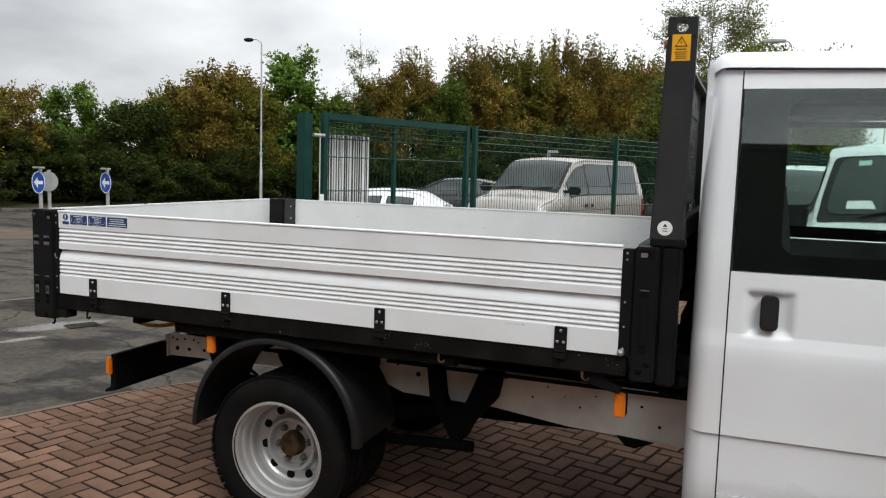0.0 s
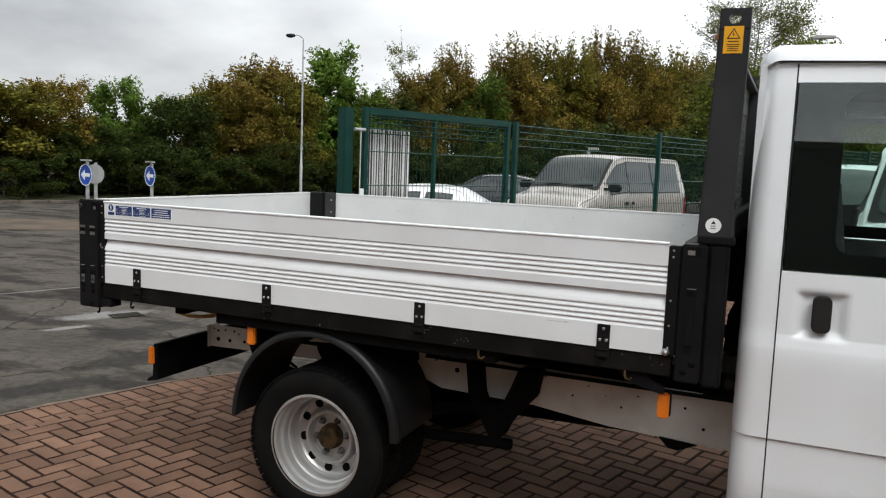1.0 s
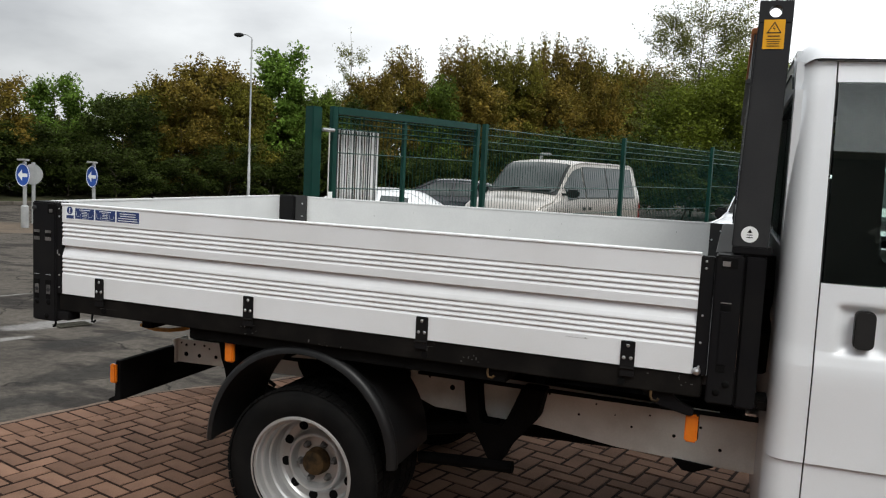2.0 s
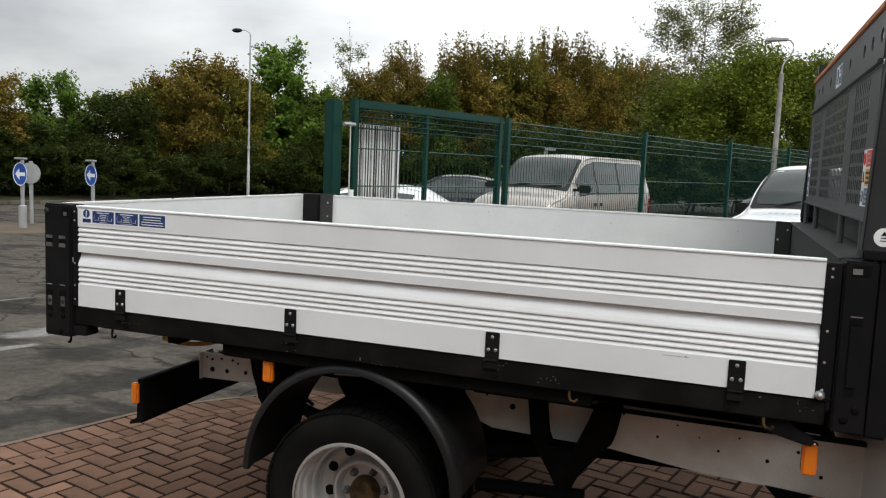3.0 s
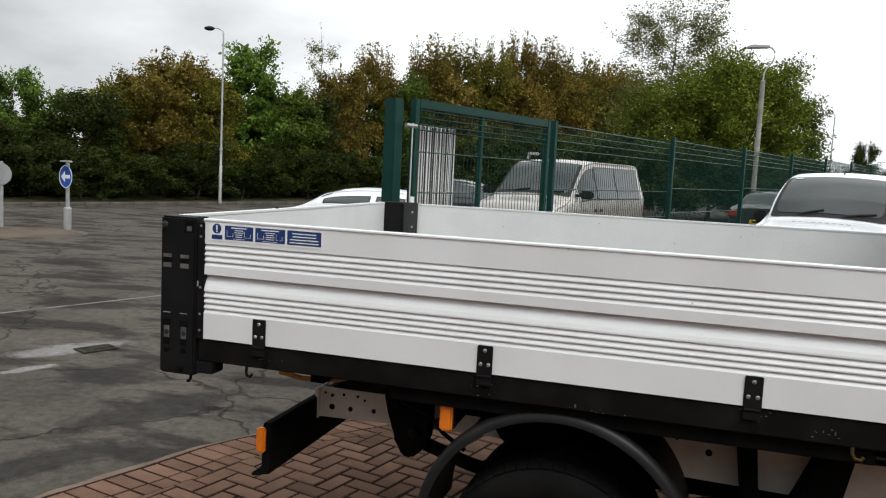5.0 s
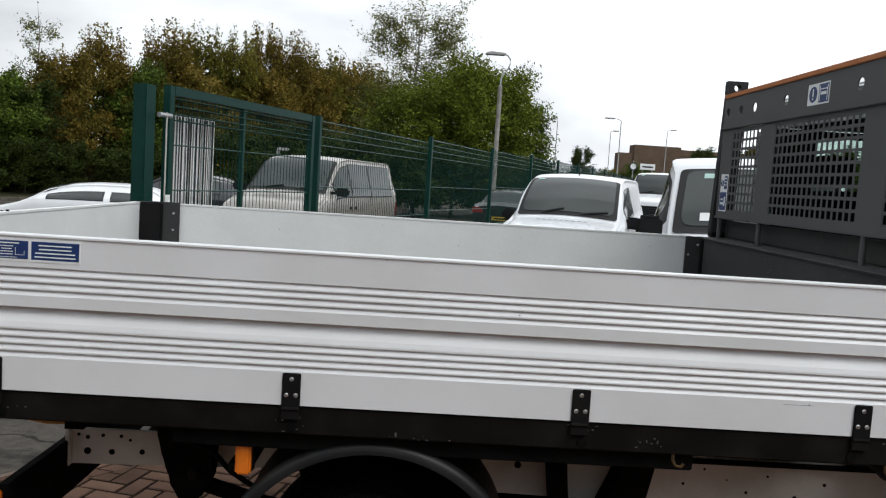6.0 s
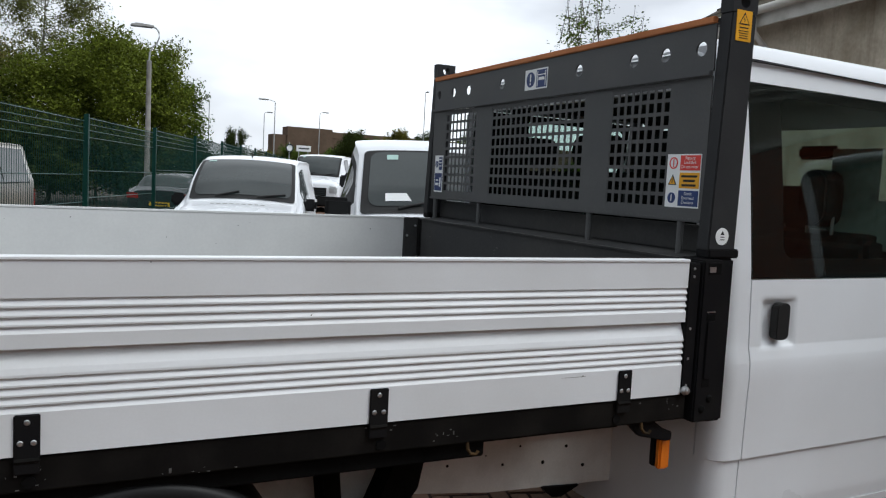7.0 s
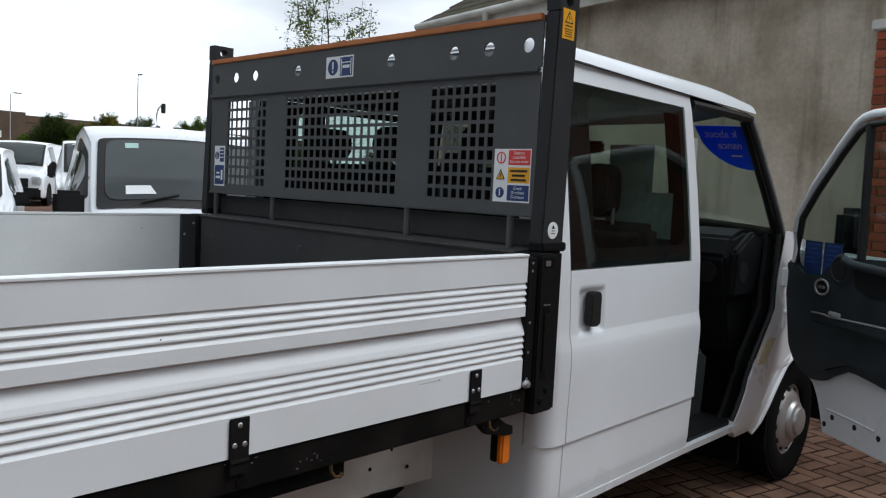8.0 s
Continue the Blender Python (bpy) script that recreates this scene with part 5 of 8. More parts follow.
part("glass_border", box(2.946, 2.952, 1.34, 1.49, 1.42, 1.94), M_UNDER, truck, "black border between the rear panes")
part("back_panel", box(2.931, 2.955, 0.25, 2 * CY - 0.25, 2.0301, 2.075), M_WHITE, truck)

# windscreen, bonnet, front end
def screen(i, j):
    u = -1 + 2 * i / 16
    t = j / 10
    z = 1.405 + 0.60 * t
    half = (CY - 0.16) * (1 - t) + (CY - 0.235) * t
    bow = 0.10 * (1 - u * u)
    return (5.06 - 0.36 * t + bow * (1 - 0.35 * t), CY + half * u, z + 0.03 * (1 - u * u) * t)
part("windscreen", sheet(screen, list(range(17)), list(range(11)), 0.004), G_CLEAR, truck, "clear windscreen", smooth=True).visible_shadow = False
def bonnet(i, j):
    x = 5.05 + 1.03 * i / 16
    u = -1 + 2 * j / 16
    half = CY - 0.118 - 0.16 * max(0.0, (x - 5.75) / 0.4) ** 2
    return (x, CY + half * u, bonnet_z(x) + 0.05 * (1 - u * u))
part("bonnet", sheet(bonnet, list(range(17)), list(range(17))), M_WHITE, truck, "white bonnet", smooth=True)
part("front_panel", prism([(0.36, 0.50), (1.70, 0.50), (1.72, 1.09), (0.34, 1.09)], "x", 6.06, 6.12), M_PLASTIC, truck, "dark grille panel", bevel=0.02)
part("front_bumper", box(5.90, 6.18, 0.18, 1.88, 0.28, 0.62), M_PLASTIC, truck, "dark plastic bumper", bevel=0.05)
for y in (0.22, 1.62):
    part("headlamp", box(5.96, 6.10, y, y + 0.22, 0.74, 1.02), M_HEAD, truck, "clear headlamp", bevel=0.03)
part("scuttle", box(5.00, 5.12, 0.2, 2 * CY - 0.2, 1.36, 1.405), M_PLASTIC, truck, bevel=0.01)

# blue banner on the inside of the windscreen, read backwards from behind
def banner(i, j):
    u = 3.12 - 2.95 * i / 14
    low = 5.55 + 3.45 * (1 - math.sqrt(max(0.0, 1 - ((u - 0.3) / 2.82) ** 2)) if u > 0.3 else 0.0)
    p = screen(u, 9.08 + (low - 9.08) * j / 6)
    return (p[0] - 0.012, p[1], p[2])
ban = sheet(banner, list(range(15)), list(range(7)), 0.001)
part("windscreen_banner", ban, M_BANNER, truck, "blue dealer banner inside the windscreen", smooth=True)
for words, u, t, size in (("k about", 1.75, 8.4, 0.060), ("nance", 1.40, 7.5, 0.060)):
    p = Vector(screen(u, t))
    ex = (Vector(screen(u + 1, t)) - Vector(screen(u - 1, t))).normalized()
    ez = (Vector(screen(u, t + 1)) - Vector(screen(u, t - 1))).normalized()
    ey = ex.cross(ez)
    m = Matrix((ex, ez, ey)).transposed().to_4x4()
    m.translation = p - Vector((0.018, 0, 0))
    lettering("banner_words", words, size, m, M_PAPER, truck)
part("banner_line", sheet(lambda i, j: (lambda p: (p[0] - 0.016, p[1], p[2]))(screen(1.45 - 0.6 * i, 6.62 + 0.14 * j)), [0, 1], [0, 1], 0.0008), M_PAPER, truck)

# interior
part("cab_floor", box(2.98, 5.00, 0.24, 2 * CY - 0.16, 0.40, 0.46), M_PLASTIC, truck)
part("inner_front_wall", box(4.99, 5.04, 0.19, 2 * CY - 0.19, 0.42, 1.40), M_PLASTIC, truck)
def seat(x, y0, y1, base=0.78, tall=0.0, slim=0.125, rest=0.24):
    s = part("seat", prism([(x, base - 0.32), (x + 0.50, base - 0.32), (x + 0.53, base + 0.08), (x + 0.45, base + 0.13), (x + 0.08, base + 0.08)], "y", y0, y1), M_SEAT, truck, "dark grey fabric seat", bevel=0.03)
    part("backrest", prism([(x - 0.10, base + 0.02), (x + 0.06, base + 0.02), (x - 0.06, base + 0.72 + tall), (x - 0.16, base + 0.74 + tall), (x - 0.20, base + 0.70 + tall)], "y", y0, y1), M_SEAT, s, bevel=0.03)
    n = max(1, round((y1 - y0) / 0.5))
    w = (y1 - y0) / n
    for k in range(n):
        c = y0 + w * (k + 0.5)
        part("headrest", prism(rounded(c - slim, c + slim, base + 0.75 + tall, base + 0.75 + rest + tall, 0.06), "x", x - 0.215, x - 0.10), M_SEAT, s, bevel=0.02)
        for d in (-0.06, 0.06):
            part("headrest_rod", tube([(x - 0.15, c + d, base + 0.70 + tall), (x - 0.15, c + d, base + 0.80 + tall)], 0.007, 6), M_STEEL, s)
seat(4.08, 0.30, 0.80, base=0.73, slim=0.070)
# two added sheets that stand for pale patches and reflections in the side window
part("pale_patch_sheet", box(3.985, 3.989, 0.335, 0.560, 1.455, 1.810), M_FILM, truck, "pale sheet added behind the seat for the window's pale reflections", bevel=0.001)
part("pale_patch_sheet", box(3.991, 3.994, 0.235, 0.470, 1.400, 1.600), M_FILM, truck, "", bevel=0.001)
seat(4.25, 0.92, 1.80)
seat(3.28, 0.28, 1.80, 0.72, 0.21, rest=0.14)
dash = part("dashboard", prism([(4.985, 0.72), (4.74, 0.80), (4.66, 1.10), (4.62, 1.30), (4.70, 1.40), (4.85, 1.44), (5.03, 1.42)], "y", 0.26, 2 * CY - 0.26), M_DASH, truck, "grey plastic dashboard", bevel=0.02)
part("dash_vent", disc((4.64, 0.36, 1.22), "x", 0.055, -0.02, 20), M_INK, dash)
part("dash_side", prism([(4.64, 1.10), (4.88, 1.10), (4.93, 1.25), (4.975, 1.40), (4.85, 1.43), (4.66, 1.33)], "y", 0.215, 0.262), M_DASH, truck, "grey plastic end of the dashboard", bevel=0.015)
part("dash_vent", disc((4.735, 0.2145, 1.225), "y", 0.052, -0.004, 24), M_INK, truck, "round black hole in the dashboard end")
rim = [(4.46 + 0.12 * math.sin(a) * 0.55, 0.55 + 0.19 * math.cos(a), 1.22 + 0.19 * math.sin(a) * 0.85) for a in steps(0, 2 * math.pi * 23 / 24, 23)]
wheel = part("steering_wheel", tube(rim, 0.015, 8, closed=True), M_PLASTIC, truck, "black steering wheel", smooth=True)
part("steering_hub", disc((4.47, 0.55, 1.22), "x", 0.07, 0.03, 18), M_PLASTIC, wheel)
part("steering_column", tube([(4.47, 0.55, 1.21), (4.72, 0.55, 1.08)], 0.04, 10), M_PLASTIC, wheel)
for a in (0.2, 2.9, 4.7):
    part("spoke", tube([(4.47, 0.55, 1.22), (4.46 + 0.066 * math.sin(a), 0.55 + 0.18 * math.cos(a), 1.22 + 0.16 * math.sin(a))], 0.012, 6), M_PLASTIC, wheel)
part("pillar_cover", box(4.02, 4.13, 2 * CY - 0.235, 2 * CY - 0.205, 1.30, 1.96), M_TRIMGREY, truck, "grey cover of the door pillar", bevel=0.008)
part("interior_mirror", box(4.50, 4.53, 0.93, 1.17, 1.80, 1.87), M_PLASTIC, truck, "black interior mirror", bevel=0.015)
part("seat_belt", prism([(0.225, 0.95), (0.232, 0.95), (0.232, 1.85), (0.225, 1.85)], "x", 4.12, 4.165), M_LINER, truck, "pale seat belt webbing")
part("paper_sheet", box(4.33, 4.332, 0.62, 0.80, 1.50, 1.68), M_PAPER, truck, "sheet of paper with a yellow heading")
part("paper_heading", box(4.3285, 4.3300, 0.64, 0.78, 1.645, 1.675), M_YELLOW, truck)
part("parcel_shelf", box(4.38, 4.40, 0.98, 1.20, 1.40, 1.66), M_TRIMGREY, truck)
# far front door, closed
fdoor = part("front_door", skin(zrange(0.515, 1.40, 10), fixed(DOOR_R + 0.006), lambda z: opening(z) - 0.006, 6, far=True), M_WHITE, truck, "white front door on the far side, closed", smooth=True)
part("door_trim", box(4.1, 4.9, 2 * CY - 0.175, 2 * CY - 0.155, 0.55, 1.38), M_PLASTIC, fdoor, bevel=0.005)
part("window_glass", skin(zrange(1.40, 1.95, 6), fixed(DOOR_R + 0.02), a_pillar, 6, thick=0.004, far=True), G_CLEAR, fdoor).visible_shadow = False
part("mirror", box(4.86, 4.98, 2 * CY, 2 * CY + 0.20, 1.36, 1.66), M_PLASTIC, fdoor, bevel=0.03)

# ---- the open front door on the near side ----
# in its own frame the door lies along -x from the hinge, and +y faces the inside of the cab
HX, HY, SWING = 5.01, 0.100, 53.0
door_m = Matrix.Translation((HX, HY, 0)) @ Matrix.Rotation(radians(SWING), 4, "Z") @ Matrix.Translation((0, -0.085, 0))


def door_edge_x(z):
    """Front edge of the open door, swept back low down to clear the wheel."""
    return -along(((0.495, 0.352), (0.56, 0.330), (0.64, 0.300), (0.71, 0.250), (0.78, 0.130), (0.86, 0.062), (1.00, 0.036), (1.30, 0.004), (1.42, 0.0)), z)


def door_skin_y(z):
    return side_y(z) - 0.118


def dshell(i, j):
    z = 0.497 + (1.36 - 0.497) * j / 16
    e = door_edge_x(z) - 0.004
    return (e + (-0.950 - e) * i / 10, door_skin_y(z), z)


front_door = part("front_door", sheet(dshell, list(range(11)), list(range(17)), 0.006), M_WHITE, truck, "white front door standing wide open, grey trim inside", smooth=True)
front_door.matrix_basis = door_m


def dpart(name, bm, mat, label="", smooth=False, bevel=0.0):
    return part(name, bm, mat, front_door, label, smooth, bevel)


def outline(points):
    """An outline given as (distance from the hinge, height) in the door's frame."""
    return [(-a, z) for a, z in points]


dpart("inner_skin", prism([(-0.945, 1.33), (-0.945, 0.50), *[(door_edge_x(z) - 0.006, z) for z in steps(0.50, 1.33, 16)]], "y", 0.045, 0.060), M_WHITE, "painted inner door panel", bevel=0.004)
rim_out = [(-0.95, 1.35), (-0.95, 0.495)] + [(door_edge_x(z) - 0.002, z) for z in steps(0.495, 1.35, 16)]
rim_in = [(-0.93, 1.33), (-0.93, 0.51)] + [(door_edge_x(z) - 0.026, z) for z in steps(0.51, 1.33, 16)]
bm = bmesh.new()
ro, ri = [[[bm.verts.new((x, y, z)) for x, z in ring_] for y in (-0.006, 0.061)] for ring_ in (rim_out, rim_in)]
for k in range(len(rim_out)):
    m = (k + 1) % len(rim_out)
    bm.faces.new((ro[0][k], ro[0][m], ro[1][m], ro[1][k]))
    bm.faces.new((ri[0][k], ri[0][m], ri[1][m], ri[1][k]))
    for e in (0, 1):
        bm.faces.new((ro[e][k], ro[e][m], ri[e][m], ri[e][k]))
dpart("door_edge", bm, M_WHITE)
# moulded grey trim: scalloped lower edge, dipped corner below the glass
TRIM = outline(((0.002, 1.290), (0.020, 1.117), (0.060, 0.875), (0.085, 0.832), (0.124, 0.786), (0.185, 0.748), (0.257, 0.732), (0.320, 0.737), (0.376, 0.753), (0.430, 0.790), (0.489, 0.828), (0.530, 0.843), (0.600, 0.843), (0.677, 0.825), (0.776, 0.813), (0.935, 0.800), (0.940, 1.362), (0.705, 1.356), (0.395, 1.342), (0.352, 1.318), (0.325, 1.265), (0.290, 1.236), (0.157, 1.226), (0.112, 1.246), (0.086, 1.296)))
dpart("door_trim", prism(TRIM, "y", 0.058, 0.092), M_TRIMGREY, "moulded grey door trim", bevel=0.010)
dpart("trim_swell", prism(outline(((0.250, 1.030), (0.330, 1.000), (0.420, 1.032), (0.600, 1.040), (0.930, 1.000), (0.930, 0.850), (0.690, 0.862), (0.560, 0.878), (0.470, 0.850), (0.390, 0.800), (0.280, 0.775), (0.190, 0.800), (0.140, 0.850), (0.120, 0.930), (0.160, 1.010))), "y", 0.086, 0.104), M_TRIMGREY, "swollen lower part of the trim", bevel=0.016)
dpart("armrest", prism(outline(((0.440, 1.066), (0.930, 1.085), (0.930, 1.020), (0.520, 1.030), (0.450, 1.045))), "y", 0.088, 0.150), M_TRIMGREY, "grey armrest", bevel=0.016)
dpart("trim_ledge", tube([(-0.247, 0.096, 1.061), (-0.350, 0.108, 1.066), (-0.456, 0.150, 1.070), (-0.741, 0.154, 1.080), (-0.930, 0.154, 1.086)], 0.0045, 8), M_POLE, "pale edge along the armrest", smooth=True)
dpart("window_switch", box(-0.532, -0.455, 0.146, 0.160, 1.078, 1.098), M_LINER, "pale window switch", bevel=0.004)
dpart("grab_recess", prism(outline(((0.520, 1.300), (0.930, 1.318), (0.930, 1.190), (0.640, 1.180), (0.540, 1.220))), "y", 0.0925, 0.096), M_PLASTIC, "dark grab recess in the trim", bevel=0.003)
dpart("grab_bar", tube([(-0.46, 0.098, 1.335), (-0.56, 0.128, 1.322), (-0.74, 0.132, 1.312), (-0.93, 0.128, 1.310)], 0.020, 10), M_TRIMGREY, "grey grab bar", smooth=True)
dpart("tweeter_ring", lathe([(0.050, 0.092), (0.056, 0.100), (0.066, 0.098), (0.072, 0.091)], (-0.426, 0, 1.288), "y", 28, closed=False), M_TRIMGREY, smooth=True)
dpart("tweeter", disc((-0.426, 0.0925, 1.288), "y", 0.051, 0.005, 28), M_INK, "round black tweeter grille")
lever = [(-0.308 + 0.050 * math.cos(q), 0.097, 1.190 + 0.036 * math.sin(q)) for q in steps(0, 2 * math.pi * 23 / 24, 23)]
dpart("lever_ring", tube(lever, 0.0055, 8, closed=True), M_POLE, "bright oval ring of the release lever", smooth=True)
dpart("lever_pocket", prism(rounded(-0.350, -0.266, 1.162, 1.218, 0.026), "y", 0.0925, 0.0950), M_INK)
dpart("release_lever", box(-0.335, -0.285, 0.0955, 0.1060, 1.183, 1.199), M_STEEL, "bright release lever", bevel=0.004)
for a, z in ((0.363, 0.538), (0.416, 0.584), (0.572, 0.584), (0.727, 0.583)):
    dpart("drain_hole", disc((-a, 0.0595, z), "y", 0.013, 0.0022, 14), M_INK)
dpart("inner_crease", tube([(-0.374, 0.060, 0.612), (-0.557, 0.060, 0.612), (-0.700, 0.060, 0.606), (-0.712, 0.060, 0.620), (-0.737, 0.060, 0.691), (-0.784, 0.060, 0.754), (-0.900, 0.060, 0.770)], 0.006, 8), M_WHITE, smooth=True)
dpart("bottom_seal", tube([(-0.40, 0.05, 0.498), (-0.93, 0.05, 0.498)], 0.006, 8), M_INK)
# window frame: short upright, sloping front bar, header and rear bar, black seal inside


def bar(path, r, mat, name, label=""):
    return dpart(name, tube(path, r, 10), mat, label, smooth=True)


FR = [(-0.046, 0.070, 1.285), (-0.040, 0.072, 1.44), (-0.058, 0.074, 1.530), (-0.172, 0.078, 1.680), (-0.345, 0.084, 1.858), (-0.455, 0.088, 1.958), (-0.500, 0.089, 1.982), (-0.560, 0.090, 1.992), (-0.72, 0.090, 1.994), (-0.94, 0.090, 1.992)]
bar(FR, 0.021, M_WHITE, "window_frame", "white window frame of the open door")
bar([(-0.94, 0.090, 1.99), (-0.935, 0.080, 1.65), (-0.935, 0.070, 1.36)], 0.024, M_WHITE, "window_frame")
bar([(-0.080, 0.080, 1.270), (-0.078, 0.080, 1.42), (-0.092, 0.082, 1.510), (-0.205, 0.086, 1.650), (-0.378, 0.092, 1.828), (-0.480, 0.096, 1.920), (-0.545, 0.097, 1.948), (-0.72, 0.097, 1.952), (-0.93, 0.097, 1.950)], 0.016, M_INK, "frame_seal", "black window seal")
bar([(-0.552, 0.086, 1.345), (-0.549, 0.094, 1.955)], 0.019, M_INK, "quarter_bar", "black bar between the two panes")


def dglass(i, j):
    t = j / 8
    z = 1.23 + 0.71 * t
    front = -along(((1.20, 0.075), (1.50, 0.082), (1.65, 0.200), (1.83, 0.374), (1.95, 0.52)), z)
    return (front + (-0.93 - front) * i / 6, 0.058 + 0.028 * t, z)


dpart("window_glass", sheet(dglass, list(range(7)), list(range(9)), 0.003), G_CLEAR, "clear door window", smooth=True).visible_shadow = False
# dark blue leaflets behind the glass, and the outside mirror
for a0, a1 in ((0.105, 0.245), (0.255, 0.395)):
    lf = dpart("leaflet", prism(outline(((a0, 1.228), (a1, 1.228), (a1 - 0.004, 1.404), (a0 + 0.004, 1.404))), "y", 0.0625, 0.0645), M_BLUE, "dark blue leaflet in the door window corner")
    bm = bmesh.new()
    for k, (u, v) in enumerate(((0.02, 0.12), (0.02, 0.10), (0.02, 0.115), (0.02, 0.08), (0.02, 0.11))):
        box(-(a0 + v), -(a0 + u), 0.0646, 0.0655, 1.385 - k * 0.022, 1.391 - k * 0.022, bm)
    tagged(dpart("printed_line", bm, M_SIGN), kind="stuff")
dpart("outside_mirror", box(-0.340, -0.215, -0.130, 0.010, 1.35, 1.575), M_PLASTIC, "black door mirror housing", bevel=0.035)
dpart("mirror_arm", box(-0.33, -0.21, -0.05, 0.04, 1.31, 1.37), M_PLASTIC, bevel=0.01)
for z in (1.20, 0.98):
    part("door_hinge", box(4.985, 5.030, 0.085, 0.14, z - 0.045, z + 0.045), M_WHITE, truck, "white painted door hinge", bevel=0.004)

# front wheels
for y, s in ((0.165, 1), (2 * CY - 0.165, -1)):
    wh = part("front_wheel", lathe([(0.19, y + 0.06 * s), (0.20, y + 0.06 * s), (0.20, y + 0.17 * s), (0.19, y + 0.17 * s)], (ARCH_X, 0, 0.350), "y", 40), M_UNDER, truck, "front wheel with silver steel rim")
    y0, y1 = sorted((y, y + 0.205 * s))
    tyre(y0, y1, ARCH_X, 0.350, 0.350, 0.205, wh)
    prof = [(0.216, 0.012), (0.224, 0.008), (0.220, 0.018), (0.204, 0.030), (0.190, 0.045), (0.178, 0.034), (0.160, 0.012), (0.128, 0.000), (0.112, -0.004), (0.106, -0.022), (0.094, -0.030), (0.082, -0.032), (0.078, -0.046), (0.066, -0.052), (0.0005, -0.053)]
    part("wheel_trim", lathe([(r, y + o * s) for r, o in prof], (ARCH_X, 0, 0.350), "y", 56, closed=False), M_RIM, wh, "silver wheel with a domed centre", smooth=True)
    for k in range(12):
        a = 2 * math.pi * (k + 0.2) / 12
        part("vent_hole", disc((ARCH_X + 0.170 * math.cos(a), y + 0.028 * s, 0.350 + 0.170 * math.sin(a)), "y", 0.0155, -0.010 * s, 12), M_INK, wh)
part("front_axle", tube([(ARCH_X, 0.3, 0.350), (ARCH_X, 2 * CY - 0.3, 0.350)], 0.05, 12), M_UNDER, truck)
part("engine_block", box(4.99, 5.9, 0.56, 1.50, 0.45, 1.0), M_UNDER, truck, bevel=0.03)
# exhaust filter, hose and lines in the gap between cab and bed
part("air_hose", tube([(2.90, 0.40, 1.36), (2.915, 0.36, 1.25), (2.91, 0.34, 1.10), (2.90, 0.40, 0.95)], 0.035, 12), M_UNDER, truck, "black ribbed hose behind the cab", smooth=True)
part("gap_block", box(2.895, 2.940, 0.15, 0.28, 0.86, 0.895), M_RAIL, truck, bevel=0.006)


# ---- ground, road and verge ----
EDGE = Vector((0.338, 0.941))           # direction of the site's edge and of the road
EDGE_P = Vector((0.279, 5.111))         # a point on the fence line
NORM = Vector((EDGE.y, -EDGE.x))        # to the right of that direction, into the yard


def on_edge(along, across, z=0.0):
    p = EDGE_P + EDGE * along + NORM * across
    return Vector((p.x, p.y, z))


def strip(a0, a1, c0, c1, z0, z1, bm=None, n=1):
    """A box laid along the site's edge."""
    bm = bm or bmesh.new()
    for k in range(n):
        b0, b1 = a0 + (a1 - a0) * k / n, a0 + (a1 - a0) * (k + 1) / n
        v = [bm.verts.new(on_edge(*q)) for q in ((b0, c0, z0), (b1, c0, z0), (b1, c1, z0), (b0, c1, z0), (b0, c0, z1), (b1, c0, z1), (b1, c1, z1), (b0, c1, z1))]
        for f in ((3, 2, 1, 0), (4, 5, 6, 7), (0, 1, 5, 4), (1, 2, 6, 5), (2, 3, 7, 6), (3, 0, 4, 7)):
            bm.faces.new([v[i] for i in f])
    return bm


GROUND_Z = -0.012
PAVE_P, PAVE_D = Vector((-1.045, 1.05)), Vector((0.2334, 0.9724))   # line where the paving meets the road
PAVE_N = Vector((PAVE_D.y, -PAVE_D.x))


def edge_off(a):
    """How far the paving's edge swings in from its straight line, by the place along it."""
    for (a0, c0), (a1, c1) in zip(EDGE_BEND, EDGE_BEND[1:]):
        if a <= a1:
            t = max(0.0, (a - a0) / (a1 - a0))
            return c0 + (c1 - c0) * t
    return 0.0
EDGE_BEND = [(-0.9, -0.055), (-0.47, -0.050), (0.0, 0.0), (0.42, 0.022), (0.62, 0.070), (0.81, 0.135), (1.07, 0.27), (1.4, 0.42), (2.0, 0.55), (3.0, 0.50), (5.5, 0.0)]


def road_z(x, y):
    """The road falls gently away from the yard towards its far kerb."""
    return 0.0145 * max(-13.0, min(0.0, (Vector((x, y)) - EDGE_P).dot(NORM) + 1.0))


bm = bmesh.new()
for c0, c1 in ((-1500, -14), (-14, -1), (-1, 1500)):
    q = []
    for al, c in ((-1500, c0), (-1500, c1), (1500, c1), (1500, c0)):
        p = on_edge(al, c)
        q.append(bm.verts.new((p.x, p.y, GROUND_Z + 0.0145 * max(-13.0, min(0.0, c + 1.0)))))
    bm.faces.new(q)
bmesh.ops.remove_doubles(bm, verts=bm.verts, dist=0.001)
tagged(part("road", bm, M_ASPHALT), "worn grey asphalt road with cracks and dark patches", "road", kind="structure")

# bed of the block paving inside the yard
bed_line = [-22.0] + [q[0] for q in EDGE_BEND] + [60.0]
bm = sheet(lambda i, j: (*(PAVE_P + PAVE_D * bed_line[i] + PAVE_N * ((edge_off(bed_line[i]) - 0.012) if j == 0 else 34.0)), -0.0032), list(range(len(bed_line))), [0, 1])
